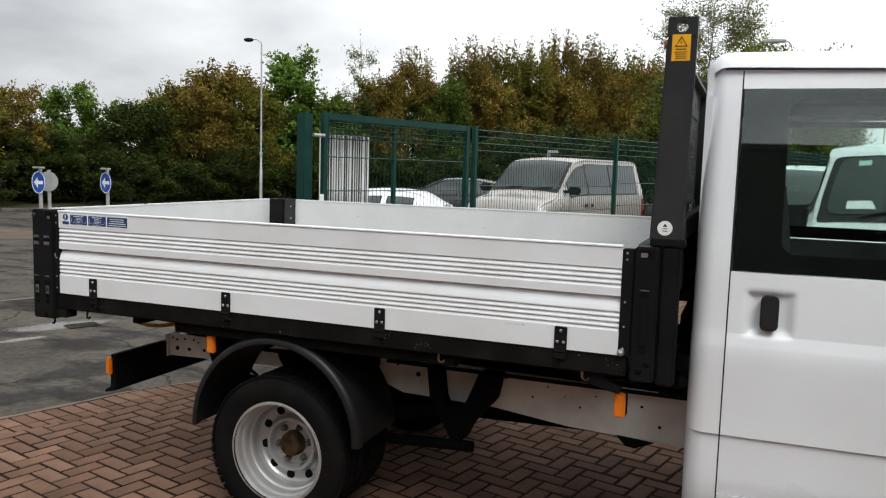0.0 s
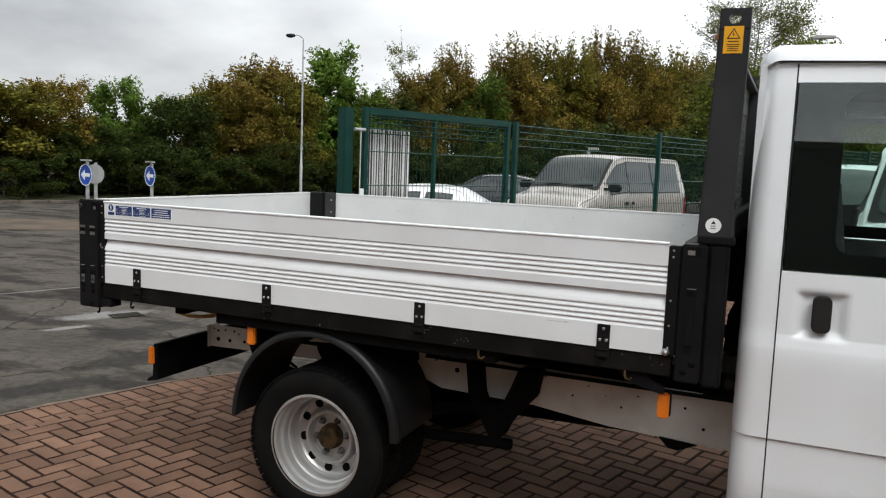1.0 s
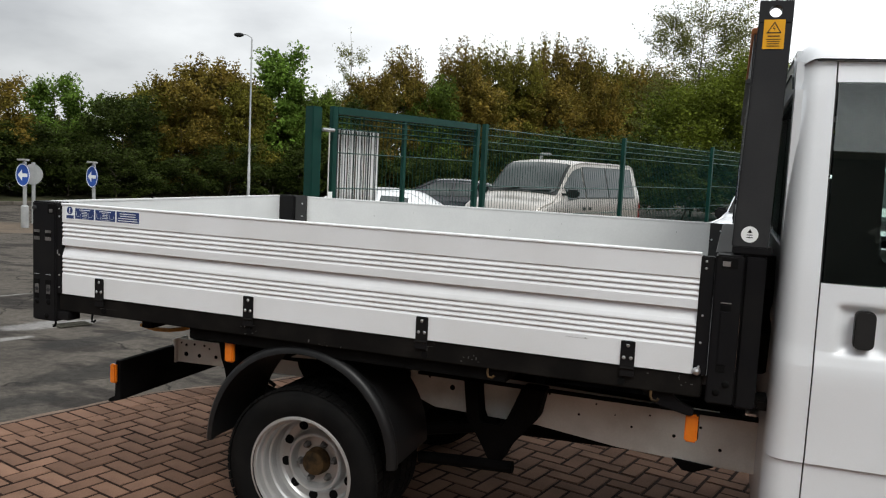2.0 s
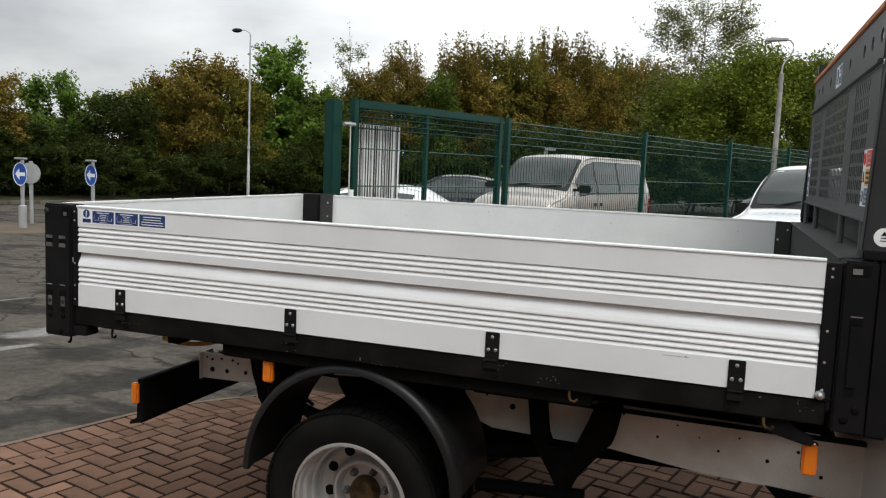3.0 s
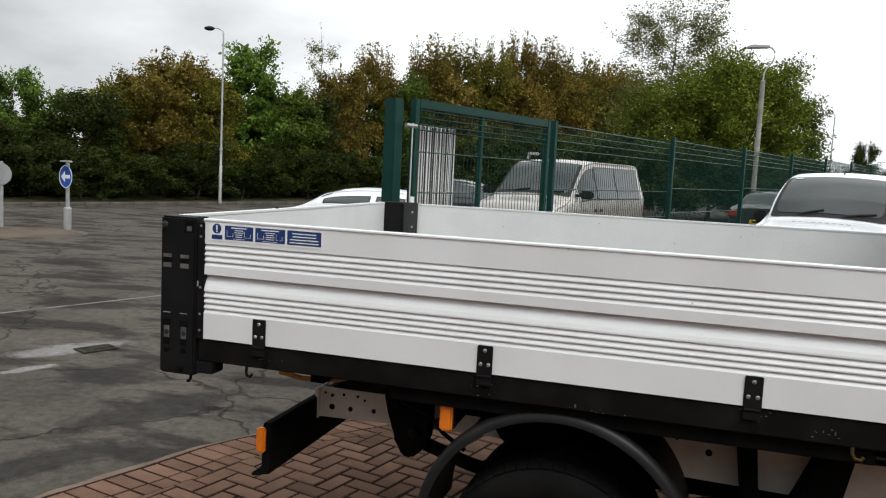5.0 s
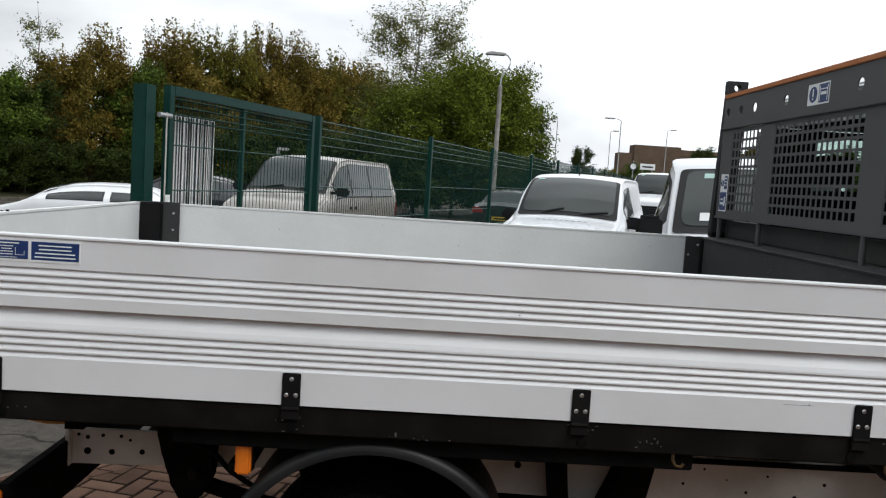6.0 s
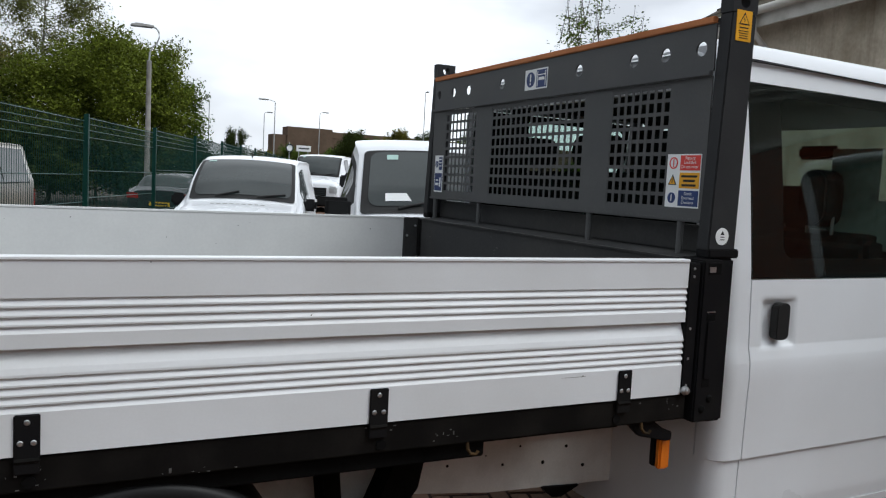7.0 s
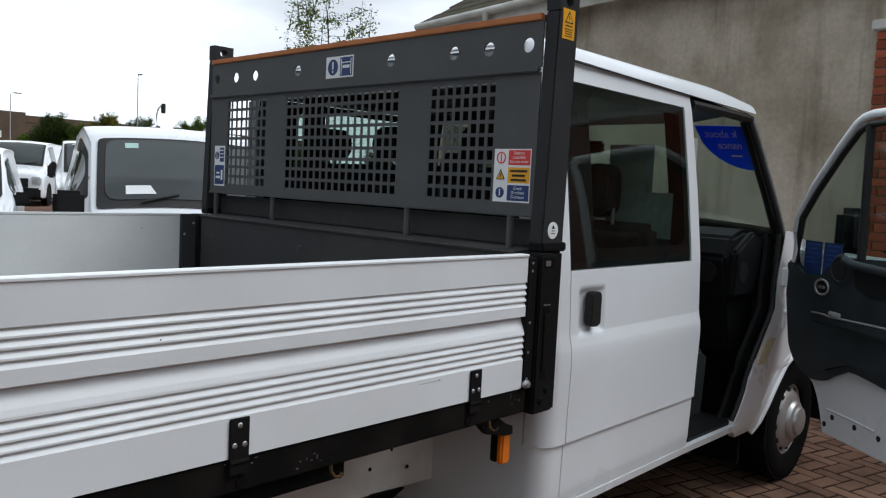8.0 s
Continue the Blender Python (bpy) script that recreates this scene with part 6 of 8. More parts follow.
def haunch(i, j):
    a = -6.0 + 0.06 * i
    rag = 0.055 + 0.045 * noise.noise(Vector((a * 2.1, 0.3, 5))) + 0.030 * noise.noise(Vector((a * 7.0, 1.3, 2)))
    c = edge_off(a) - 0.016 - rag * j / 3
    q = PAVE_P + PAVE_D * a + PAVE_N * c
    return (q.x, q.y, -0.005 + 0.003 * noise.noise(Vector((a * 9, c * 9, 1))) - (0.010 if j == 3 else 0.0))
tagged(part("paving_haunch", sheet(haunch, list(range(140)), list(range(4))), M_HAUNCH, smooth=True), "crumbling pinkish mortar along the paving's edge", "paving edge", kind="structure")
paving = tagged(part("pavement", bm, M_JOINT), "red block paving laid in herringbone with dark joints", "paving", kind="structure")

# the yard rises a little beyond the parked vans
def ease(t):
    t = max(0.0, min(1.0, t))
    return t * t * (3 - 2 * t)
def yard_rise(a, c):
    return (0.245 * ease((a - 7.0) / 6.0) + 0.115 * ease((a - 13.5) / 7.0)) * ease((42.0 - a) / 8.0) * ease((c - 0.35) / 0.6) * ease((13.0 - c) / 4.0)
def rise(a, c):
    p = on_edge(a, c)
    return (p.x, p.y, yard_rise(a, c) + 0.003)
tagged(part("forecourt", sheet(rise, steps(6.9, 42.1, 48), steps(0.34, 13.1, 40)), M_PAVER, smooth=True), "red block paving of the yard beyond, rising slightly", "paving", kind="structure")

# a drain and an old joint in the road
def flat(name, pts, z, mat, label, cat):
    bm = bmesh.new()
    bm.faces.new([bm.verts.new((x, y, z + (road_z(x, y) if name != "island_top" else 0.0))) for x, y in pts])
    bmesh.ops.triangulate(bm, faces=bm.faces)
    return tagged(part(name, bm, mat), label, cat, kind="structure")
dr = tagged(part("drain_cover", box(-0.15, 0.15, -0.10, 0.10, GROUND_Z + 0.0085, GROUND_Z + 0.0125), M_DRAIN), "mossy road drain cover in the asphalt", "drain")
dr.matrix_basis = pose(-3.06, 3.10, road_z(-3.06, 3.10), 0, 0, 66)
for k in range(5):
    part("drain_bar", box(-0.12, 0.12, -0.085 + 0.037 * k, -0.068 + 0.037 * k, GROUND_Z + 0.0126, GROUND_Z + 0.0150), M_DRAIN, dr)
tagged(part("road_joint", strip(-30, 40, -4.60, -4.56, GROUND_Z - 0.06, GROUND_Z - 0.0145 * 3.58 + 0.004), M_SPILL), "pale line of an old road joint", "road joint", kind="structure")

# far kerb and verge beyond the road
FAR = -22.3
FAR_Z = -0.0145 * 13.0
kerb = tagged(part("kerb", bmesh.new(), M_KERBDARK), "low weathered kerb along the far side of the road", "kerb", kind="structure")
bm = box(-0.45, 0.45, -0.06, 0.06, -0.02, 0.10)
bmesh.ops.bevel(bm, geom=list(bm.edges), offset=0.012, segments=1, affect="EDGES")
me = bpy.data.meshes.new("kerb_stone")
bm.to_mesh(me); bm.free()
me.materials.append(M_KERBDARK)
for k in range(90):
    o = new("kerb_stone", me)
    p = on_edge(-30 + 0.914 * k, FAR)
    o.matrix_basis = pose(p.x, p.y, FAR_Z + rnd.uniform(-0.004, 0.004), 0, 0, math.degrees(math.atan2(EDGE.y, EDGE.x)))
    o.parent = kerb
def verge(i, j):
    a, c = -60 + 3.0 * i, FAR - 0.06 - 1.5 * j
    p = on_edge(a, c)
    return (p.x, p.y, FAR_Z + 0.075 + 0.10 * noise.noise(Vector((a * 0.35, c * 0.35, 2))) + 0.05 * min(j, 4))
tagged(part("verge", sheet(verge, list(range(60)), list(range(12))), M_SOIL, smooth=True), "dark planted verge under the trees", "verge", kind="structure")

# traffic island with keep-left signs
isl = []
for i in range(40):
    a = 2 * math.pi * i / 40
    u, v = 3.1 * math.copysign(abs(math.cos(a)) ** 0.55, math.cos(a)), 1.45 * math.sin(a)
    d = Vector((0.80, 0.60))
    c = Vector((-13.4, 10.25)) + d * u + Vector((-d.y, d.x)) * v
    isl.append((c.x, c.y))
island = tagged(part("traffic_island", prism(isl, "z", -0.40, -0.175), M_KERBDARK, bevel=0.02), "low kerbed traffic island in the road", "traffic island", kind="structure")
ctr = Vector((-13.4, 10.25))
flat("island_top", [tuple(ctr + (Vector(p) - ctr) * 0.93) for p in isl], -0.170, M_ISLAND, "dark top of the traffic island", "traffic island")


def keep_left_sign(x, y, turn, grey_back=False):
    s = thing("road_sign", "round blue road sign with a white arrow, lamp above", "road sign", "arrow signs")
    s.matrix_basis = pose(x, y, -0.172, 0, 0, turn) @ Matrix.Diagonal((1.13, 1.13, 1.165, 1))
    part("post", tube([(0, 0, 0.0), (0, 0, 1.30)], 0.038, 12), M_POLE, s)
    part("post_base", tube([(0, 0, 0.0), (0, 0, 0.42), (0, 0, 0.44)], [0.075, 0.075, 0.05], 14), M_POLE, s)
    f = part("sign_plate", disc((0, -0.045, 1.035), "y", 0.225, 0.008, 36), M_SIGN, s, "blue disc with white border")
    part("sign_border", lathe([(0.205, -0.049), (0.222, -0.049), (0.222, -0.044), (0.205, -0.044)], (0, 0, 1.035), "y", 36), M_PAPER, f)
    part("arrow", prism([(-0.15, 1.035), (-0.02, 1.145), (-0.02, 1.070), (0.15, 1.070), (0.15, 1.000), (-0.02, 1.000), (-0.02, 0.925)], "y", -0.050, -0.044), M_PAPER, f, "white arrow")
    part("sign_bracket", box(-0.05, 0.05, -0.037, 0.045, 0.960, 1.110), M_POLE, s)
    lamp = part("sign_lamp", box(-0.03, 0.27, -0.16, -0.06, 1.315, 1.352), M_LINER, s, "pale lamp housing above the sign", bevel=0.012)
    part("lamp_arm", tube([(0, 0, 1.28), (0, -0.02, 1.325), (0.05, -0.08, 1.330)], 0.014, 8), M_POLE, lamp)
    return s


keep_left_sign(-11.87, 12.5, -16)
keep_left_sign(-12.43, 11.0, -8)
s = thing("road_sign", "round grey sign seen from behind", "road sign")
s.matrix_basis = pose(-13.15, 11.9, -0.172, 0, 0, 20) @ Matrix.Diagonal((1.13, 1.13, 1.1, 1))
part("post", tube([(0, 0, 0), (0, 0, 1.350)], 0.038, 12), M_POLE, s)
part("sign_plate", disc((0, -0.05, 1.090), "y", 0.225, 0.008, 36), M_POLE, s)


# ---- fence and gate ----
WIRE_T = 0.0062
def wire_panel(a0, a1, z0, z1, c, bm, pitch=0.05, rows_at=(0.02, 0.09, 0.16, 0.24, 0.62, 0.93, 1.24, 1.55, 1.86), level=False):
    """Welded mesh: upright wires and pairs of level wires, between two places along the fence."""
    n = int((a1 - a0) / pitch)
    def bar3(p, q, t):
        d = (q - p).normalized()
        u = d.cross(Vector((0.31, 0.8, 0.5))).normalized() * t / 2
        w = d.cross(u).normalized() * t / 2
        r0 = [bm.verts.new(p + e) for e in (u, w, -u, -w)]
        r1 = [bm.verts.new(q + e) for e in (u, w, -u, -w)]
        for k in range(4):
            bm.faces.new((r0[k], r0[(k + 1) % 4], r1[(k + 1) % 4], r1[k]))
    for i in range(0 if level else n + 1):
        a = a0 + (a1 - a0) * i / n
        bar3(on_edge(a, c, z0), on_edge(a, c, z1), WIRE_T)
    for drop in (rows_at if level else ()):
        z = z1 - drop
        if z < z0:
            break
        for o in (-0.007, 0.007):
            bar3(on_edge(a0, c + o, z), on_edge(a1, c + o, z), WIRE_T * 1.5)
    return bm


def upright(a, c, half, z1, bm=None):
    bm = bm or bmesh.new()
    v = []
    for z in (-0.02, z1):
        v.append([bm.verts.new(on_edge(a + e * half, c + f * half, z)) for e, f in ((-1, -1), (1, -1), (1, 1), (-1, 1))])
    for k in range(4):
        bm.faces.new((v[0][k], v[0][(k + 1) % 4], v[1][(k + 1) % 4], v[1][k]))
    bm.faces.new(v[1])
    bm.faces.new(v[0][::-1])
    return bm


SPAN, FENCE_A = 3.09, 0.10
fence = thing("mesh_fence", "dark green welded mesh fence on square posts", "fence")
for k in range(0, 16):
    h, a0 = 2.09 + 0.043 * min(k, 6), FENCE_A + SPAN * k
    part("fence_post", upright(a0, 0.0, 0.026, h + 0.02), M_GREEN, fence, bevel=0.004)
    # level wires get the paler green that carries the sky's sheen, uprights the plain one
    for level, mt in ((False, M_GREEN), (True, M_WIRE_SHEEN)):
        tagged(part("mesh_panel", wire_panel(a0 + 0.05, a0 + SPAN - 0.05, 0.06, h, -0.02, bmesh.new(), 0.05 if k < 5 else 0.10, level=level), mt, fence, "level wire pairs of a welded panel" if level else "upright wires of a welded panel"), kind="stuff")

gate = thing("mesh_gate", "dark green framed mesh gate beside its square post", "gate")
part("hinge_post", upright(-2.17, -0.055, 0.050, 2.085), M_GREEN, gate, "thick green gate post", bevel=0.006)
G0, G1, GZ0, GZ1 = -2.00, -0.04, 0.10, 2.10
for a in (G0, G1):
    part("gate_upright", upright(a, 0.0, 0.026, GZ1), M_GREEN, gate, bevel=0.004)
part("gate_upright", upright(-1.13, 0.0, 0.018, GZ1 - 0.03), M_GREEN, gate, bevel=0.003)
for z0, z1 in ((GZ1 - 0.062, GZ1 + 0.002), (GZ0, GZ0 + 0.06)):
    part("gate_rail", strip(G0 + 0.028, G1 - 0.028, -0.024, 0.024, z0, z1), M_GREEN, gate, bevel=0.004)
# same split on the gate: sky sheen coloured into the level wires only
for level, mt in ((False, M_GREEN), (True, M_WIRE_SHEEN)):
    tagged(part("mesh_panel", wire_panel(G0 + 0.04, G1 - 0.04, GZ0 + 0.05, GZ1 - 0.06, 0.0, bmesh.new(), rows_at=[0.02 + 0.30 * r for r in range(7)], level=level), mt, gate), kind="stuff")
    tagged(part("mesh_panel", wire_panel(G0 + 0.04, G1 - 0.04, GZ1 - 0.22, GZ1 - 0.06, 0.012, bmesh.new(), 0.05, [0.02, 0.07, 0.12, 0.16], level=level), M_GREEN, gate, "fine mesh along the gate's top"), kind="stuff")
for z in (1.90, 0.35):
    part("gate_hinge", tube([on_edge(-2.16, 0.05, z), on_edge(-2.04, 0.05, z)], 0.016, 10), M_STEEL, gate, "bright gate hinge bolt")
part("drop_bolt", tube([on_edge(-2.095, 0.06, 0.1), on_edge(-2.095, 0.06, 1.92)], 0.0055, 8), M_GUTTER, gate, "thin pale drop bolt")
part("gate_label", strip(-2.108, -2.062, 0.075, 0.079, 1.335, 1.395), M_PAPER, gate, "small white plate on the gate post")
# white board fixed behind the gate
board = part("sign_board", strip(G0 + 0.05, G0 + 0.60, -0.075, -0.060, 0.75, 1.925), M_PAPER, gate, "white board fixed to the back of the gate")
for k in range(17):
    a = G0 + 0.066 + 0.0315 * k + rnd.uniform(-0.006, 0.006)
    part("board_rib", strip(a, a + rnd.uniform(0.005, 0.016), -0.0598, -0.054, 0.76, 1.915), (M_POLE, M_TRIMGREY, M_KERBDARK)[k % 3], gate)


# ---- vehicles ----
def smooth_column(xs, ys):
    """A monotone curve through the given heights; returns f(x)."""
    d = [(q - p) / (v - u) for u, v, p, q in zip(xs, xs[1:], ys, ys[1:])]
    m = [d[0]] + [0.0 if p * q <= 0 else 2 * p * q / (p + q) for p, q in zip(d, d[1:])] + [d[-1]]
    def f(x):
        x = max(xs[0], min(xs[-1], x))
        k = 0
        while k < len(xs) - 2 and x > xs[k + 1]:
            k += 1
        h = xs[k + 1] - xs[k]
        t = (x - xs[k]) / h
        return ys[k] * (1 + 2 * t) * (1 - t) ** 2 + m[k] * h * t * (1 - t) ** 2 + ys[k + 1] * t * t * (3 - 2 * t) + m[k + 1] * h * t * t * (t - 1)
    return f


def vehicle_surface(stations):
    """A body from stations (s, z0, belt, top, half width, half roof width) behind the nose; returns S(s, v), v from 0 to 12."""
    xs = [st[0] for st in stations]
    cols = [smooth_column(xs, [st[k] for st in stations]) for k in range(1, 6)]
    @functools.lru_cache(maxsize=None)
    def section(s):
        z0, zb, zt, wl, wt = (f(s) for f in cols)
        zc = max(zb, zt - 0.09)
        half = [(wl * 0.965, z0), (wl, z0 + 0.22 * (zb - z0)), (wl * 1.0, zb), (wl + (wt - wl) * 0.62, zb + 0.62 * (zc - zb)), (wt, zc), (wt * 0.90, zt - 0.022), (0.0, zt + 0.012)]
        return [(-x, z) for x, z in half] + [(x, z) for x, z in half[-2::-1]]
    def S(s, v):
        sec = section(s)
        i = max(0, min(int(v), 11))
        t = v - i
        p = [sec[max(0, min(12, i + k))] for k in (-1, 0, 1, 2)]
        # rounded over the roof's edges, straight lower down
        r = [0.5 * (2 * p[1][c] + (p[2][c] - p[0][c]) * t + (2 * p[0][c] - 5 * p[1][c] + 4 * p[2][c] - p[3][c]) * t * t + (3 * p[1][c] - p[0][c] - 3 * p[2][c] + p[3][c]) * t ** 3) for c in (0, 1)]
        return Vector((r[0], s, r[1]))
    return S


def out_of(S, s, v, lift):
    """The place a little way off the body's surface."""
    e = 0.01
    p = S(s, v)
    n = (S(s + e, v) - S(s - e, v)).cross(S(s, min(12, v + e * 5)) - S(s, max(0, v - e * 5)))
    if n.length < 1e-9:
        n = Vector((0, 0, 1))
    n.normalize()
    if n.dot(p - Vector((0, s, 0.8))) < 0:
        n = -n
    return p + n * lift


def patch(S, s0, s1, v0, v1, lift, ns=8, nv=10):
    """A pane or panel that lies on the body's surface."""
    return sheet(lambda i, j: out_of(S, s0 + (s1 - s0) * i / ns, v0 + (v1 - v0) * j / nv, lift), list(range(ns + 1)), list(range(nv + 1)))


def v_at(S, s, x):
    """The surface parameter at which the body is x metres from its middle line, above the belt."""
    a, b = 2.6, 9.4
    for k in range(22):
        m = (a + b) / 2
        if S(s, m).x < x:
            a = m
        else:
            b = m
    return (a + b) / 2


def screen_patch(S, s0, s1, xa0, xb0, xa1, xb1, lift, r=0.0, ns=14, nx=32):
    """A pane on the front of the body between widths in metres, with rounded corners."""
    rows = [0.0, 0.012, 0.035, 0.07, 0.12] + steps(0.18, 0.82, ns) + [0.88, 0.93, 0.965, 0.988, 1.0]
    run = (S(s1, 6) - S(s0, 6)).length
    def f(i, j):
        t = rows[i]
        s, a, b = s0 + (s1 - s0) * t, xa0 + (xa1 - xa0) * t, xb0 + (xb1 - xb0) * t
        d = min(t, 1 - t) * run
        cut = r - math.sqrt(max(0.0, r * r - (r - d) ** 2)) if d < r else 0.0
        return out_of(S, s, v_at(S, s, a + cut + (b - a - 2 * cut) * j / nx), lift)
    return sheet(f, list(range(len(rows))), list(range(nx + 1)))


def road_wheel(parent, x, s, r, side, hub=M_RIM):
    w = part("wheel", lathe([(r * 0.62, 0.02), (r * 0.70, 0.0), (r * 0.93, 0.004), (r, 0.03), (r, 0.17), (r * 0.93, 0.195), (r * 0.62, 0.19)], (0, 0, 0), "x", 32), M_RUBBER, parent, "black tyre on a plain wheel", smooth=True)
    w.matrix_basis = Matrix.Translation((x, s, r)) @ Matrix.Rotation(0 if side < 0 else math.pi, 4, "Z")
    part("wheel_disc", lathe([(r * 0.66, 0.02), (r * 0.60, 0.035), (r * 0.35, 0.022), (r * 0.15, 0.012), (0.001, 0.010)], (0, 0, 0), "x", 28, closed=False), hub, w, smooth=True)
    return w


def build_vehicle(name, label, cat, stations, paint, screen_at, side_glass, wheels, wr, bumper=M_PLASTIC, mirrors=None, lamps=True, group="", frame_w=0.06, bumper_h=0.27):
    S = vehicle_surface(stations)
    root = thing(name, label, cat, group)
    L = stations[-1][0]
    mid = stations[len(stations) // 2][4]
    ss = sorted(set([st[0] for st in stations] + steps(0, L, 120)))
    vs = [i * 0.25 for i in range(49)]
    bm = sheet(lambda s, v: S(s, v), ss, vs)
    for s in (0.0, L):
        ring_ = [bm.verts.new(S(s, v)) for v in vs]
        bm.faces.new(ring_ if s else ring_[::-1])
    bmesh.ops.remove_doubles(bm, verts=bm.verts, dist=0.0005)
    part("body", bm, paint, root, smooth=True)
    part("underside", box(-mid * 0.9, mid * 0.9, 0.2, L - 0.15, 0.20, 0.40), M_UNDER, root)
    s0, s1, xb, xt = screen_at
    part("screen_seal", screen_patch(S, s0 - 0.05, s1 + 0.02, -xb - frame_w, xb + frame_w, -xt - frame_w, xt + frame_w, 0.014, 0.05), M_INK, root, "black border of the windscreen", smooth=True)
    part("windscreen", screen_patch(S, s0, s1, -xb, xb, -xt, xt, 0.022, 0.10), G_DARK, root, "windscreen", smooth=True)
    for a, b, v0, v1 in side_glass:
        for p, q in ((v0, v1), (12 - v1, 12 - v0)):
            part("window_seal", patch(S, a - 0.025, b + 0.025, p - 0.05, q + 0.05, 0.003, 8, 6), M_INK, root, smooth=True)
            part("side_window", patch(S, a, b, p, q, 0.007, 8, 6), G_DARK, root, smooth=True)
    for s in wheels:
        for sd in (-1, 1):
            road_wheel(root, sd * (mid + 0.006), s, wr, sd)
            part("wheel_arch", lathe([(wr * 1.15, 0.0), (wr * 1.15, 0.012), (0.01, 0.012)], (sd * (mid - 0.003), s, wr), "x", 32, closed=False), M_UNDER, root)
    w, z = stations[1][4], stations[1][1]
    part("bumper", box(-w * 0.97, w * 0.97, -0.06, 0.16, z - 0.04, z + bumper_h), bumper, root, "front bumper", bevel=0.05)
    if lamps:
        for sd in (-1, 1):
            h = part("headlamp", box(min(sd * w * 0.66, sd * w * 0.99), max(sd * w * 0.66, sd * w * 0.99), -0.025, 0.30, z + 0.34, z + 0.62), M_HEAD, root, "clear headlamp", bevel=0.045)
            part("lamp_bowl", disc((sd * w * 0.80, -0.027, z + 0.47), "y", 0.075, 0.012, 20), M_STEEL, h)
        g = part("grille", box(-w * 0.60, w * 0.60, -0.030, 0.1, z + bumper_h + 0.01, z + 0.56), M_PLASTIC, root, "black grille", bevel=0.01)
        for k in range(3):
            part("grille_bar", box(-w * 0.57, w * 0.57, -0.045, -0.031, z + bumper_h + 0.045 + 0.075 * k, z + bumper_h + 0.070 + 0.075 * k), M_TRIMGREY, g)
        p = part("number_plate", box(-0.26, 0.26, -0.075, -0.061, z + 0.05, z + 0.16), M_PAPER, root, "white plate with a dark bar")
        part("plate_bar", box(-0.20, 0.20, -0.079, -0.0755, z + 0.08, z + 0.13), M_INK, p)
    if mirrors:
        ms, mz, mw, mh, tuck = mirrors
        for sd in (-1, 1):
            a, b = sorted((sd * (mid + 0.05 - tuck), sd * (mid + 0.05 + mw - tuck)))
            m = part("mirror", box(a, b, ms - 0.05, ms + 0.07, mz, mz + mh), M_PLASTIC, root, "black door mirror", bevel=0.035)
            a, b = sorted((sd * (mid - 0.16), sd * (mid + 0.08 - tuck)))
            part("mirror_arm", box(a, b, ms - 0.02, ms + 0.03, mz + 0.03, mz + 0.08), M_PLASTIC, m)
    # wipers lie on the bottom of the screen
    for a, b, c in ((-0.55, -0.15, 0.05), (0.30, 0.80, 0.05)):
        p = [out_of(S, s0 + u * (s1 - s0), v_at(S, s0 + u * (s1 - s0), a * xb + (b - a) * k * xb + c * k), 0.034) for k, u in ((0.0, -0.05), (0.3, -0.01), (1.0, 0.055))]
        part("wiper", tube(p, 0.012, 6), M_INK, root, smooth=True)
    return root, S


LARGE_VAN = [(0.0, 0.42, 0.62, 0.78, 0.80, 0.70), (0.05, 0.30, 0.76, 0.98, 0.93, 0.80), (0.16, 0.27, 0.92, 1.06, 0.975, 0.86), (0.50, 0.26, 1.06, 1.17, 0.985, 0.87), (0.84, 0.26, 1.12, 1.25, 0.985, 0.855),
           (1.02, 0.26, 1.15, 1.53, 0.985, 0.845), (1.30, 0.26, 1.17, 1.87, 0.985, 0.825), (1.42, 0.26, 1.18, 1.955, 0.985, 0.815), (1.62, 0.26, 1.18, 2.015, 0.985, 0.815), (2.3, 0.26, 1.19, 2.05, 0.985, 0.82), (4.8, 0.26, 1.19, 2.05, 0.985, 0.82), (5.15, 0.28, 1.19, 2.04, 0.97, 0.81)]
SMALL_VAN = [(0.0, 0.36, 0.58, 0.72, 0.66, 0.56), (0.06, 0.28, 0.70, 0.86, 0.80, 0.70), (0.20, 0.24, 0.84, 0.98, 0.87, 0.77), (0.60, 0.22, 0.95, 1.07, 0.895, 0.79), (0.95, 0.22, 1.00, 1.13, 0.90, 0.79), (1.25, 0.22, 1.03, 1.41, 0.90, 0.775),
           (1.62, 0.22, 1.05, 1.655, 0.90, 0.73), (1.82, 0.22, 1.06, 1.725, 0.90, 0.715), (2.3, 0.22, 1.06, 1.78, 0.90, 0.72), (4.0, 0.22, 1.06, 1.79, 0.90, 0.74), (4.38, 0.26, 1.06, 1.76, 0.89, 0.74)]
BUS_VAN = [(0.0, 0.40, 0.62, 0.78, 0.78, 0.66), (0.06, 0.30, 0.76, 0.96, 0.90, 0.78), (0.18, 0.25, 0.92, 1.06, 0.94, 0.83), (0.62, 0.24, 1.05, 1.17, 0.95, 0.85), (0.80, 0.24, 1.08, 1.26, 0.95, 0.83), (1.45, 0.24, 1.12, 1.80, 0.95, 0.77),
          (1.65, 0.24, 1.13, 1.885, 0.95, 0.76), (2.1, 0.24, 1.13, 1.93, 0.95, 0.77), (4.5, 0.24, 1.13, 1.93, 0.95, 0.77), (4.78, 0.26, 1.12, 1.82, 0.94, 0.75), (4.86, 0.30, 1.10, 1.30, 0.92, 0.80)]
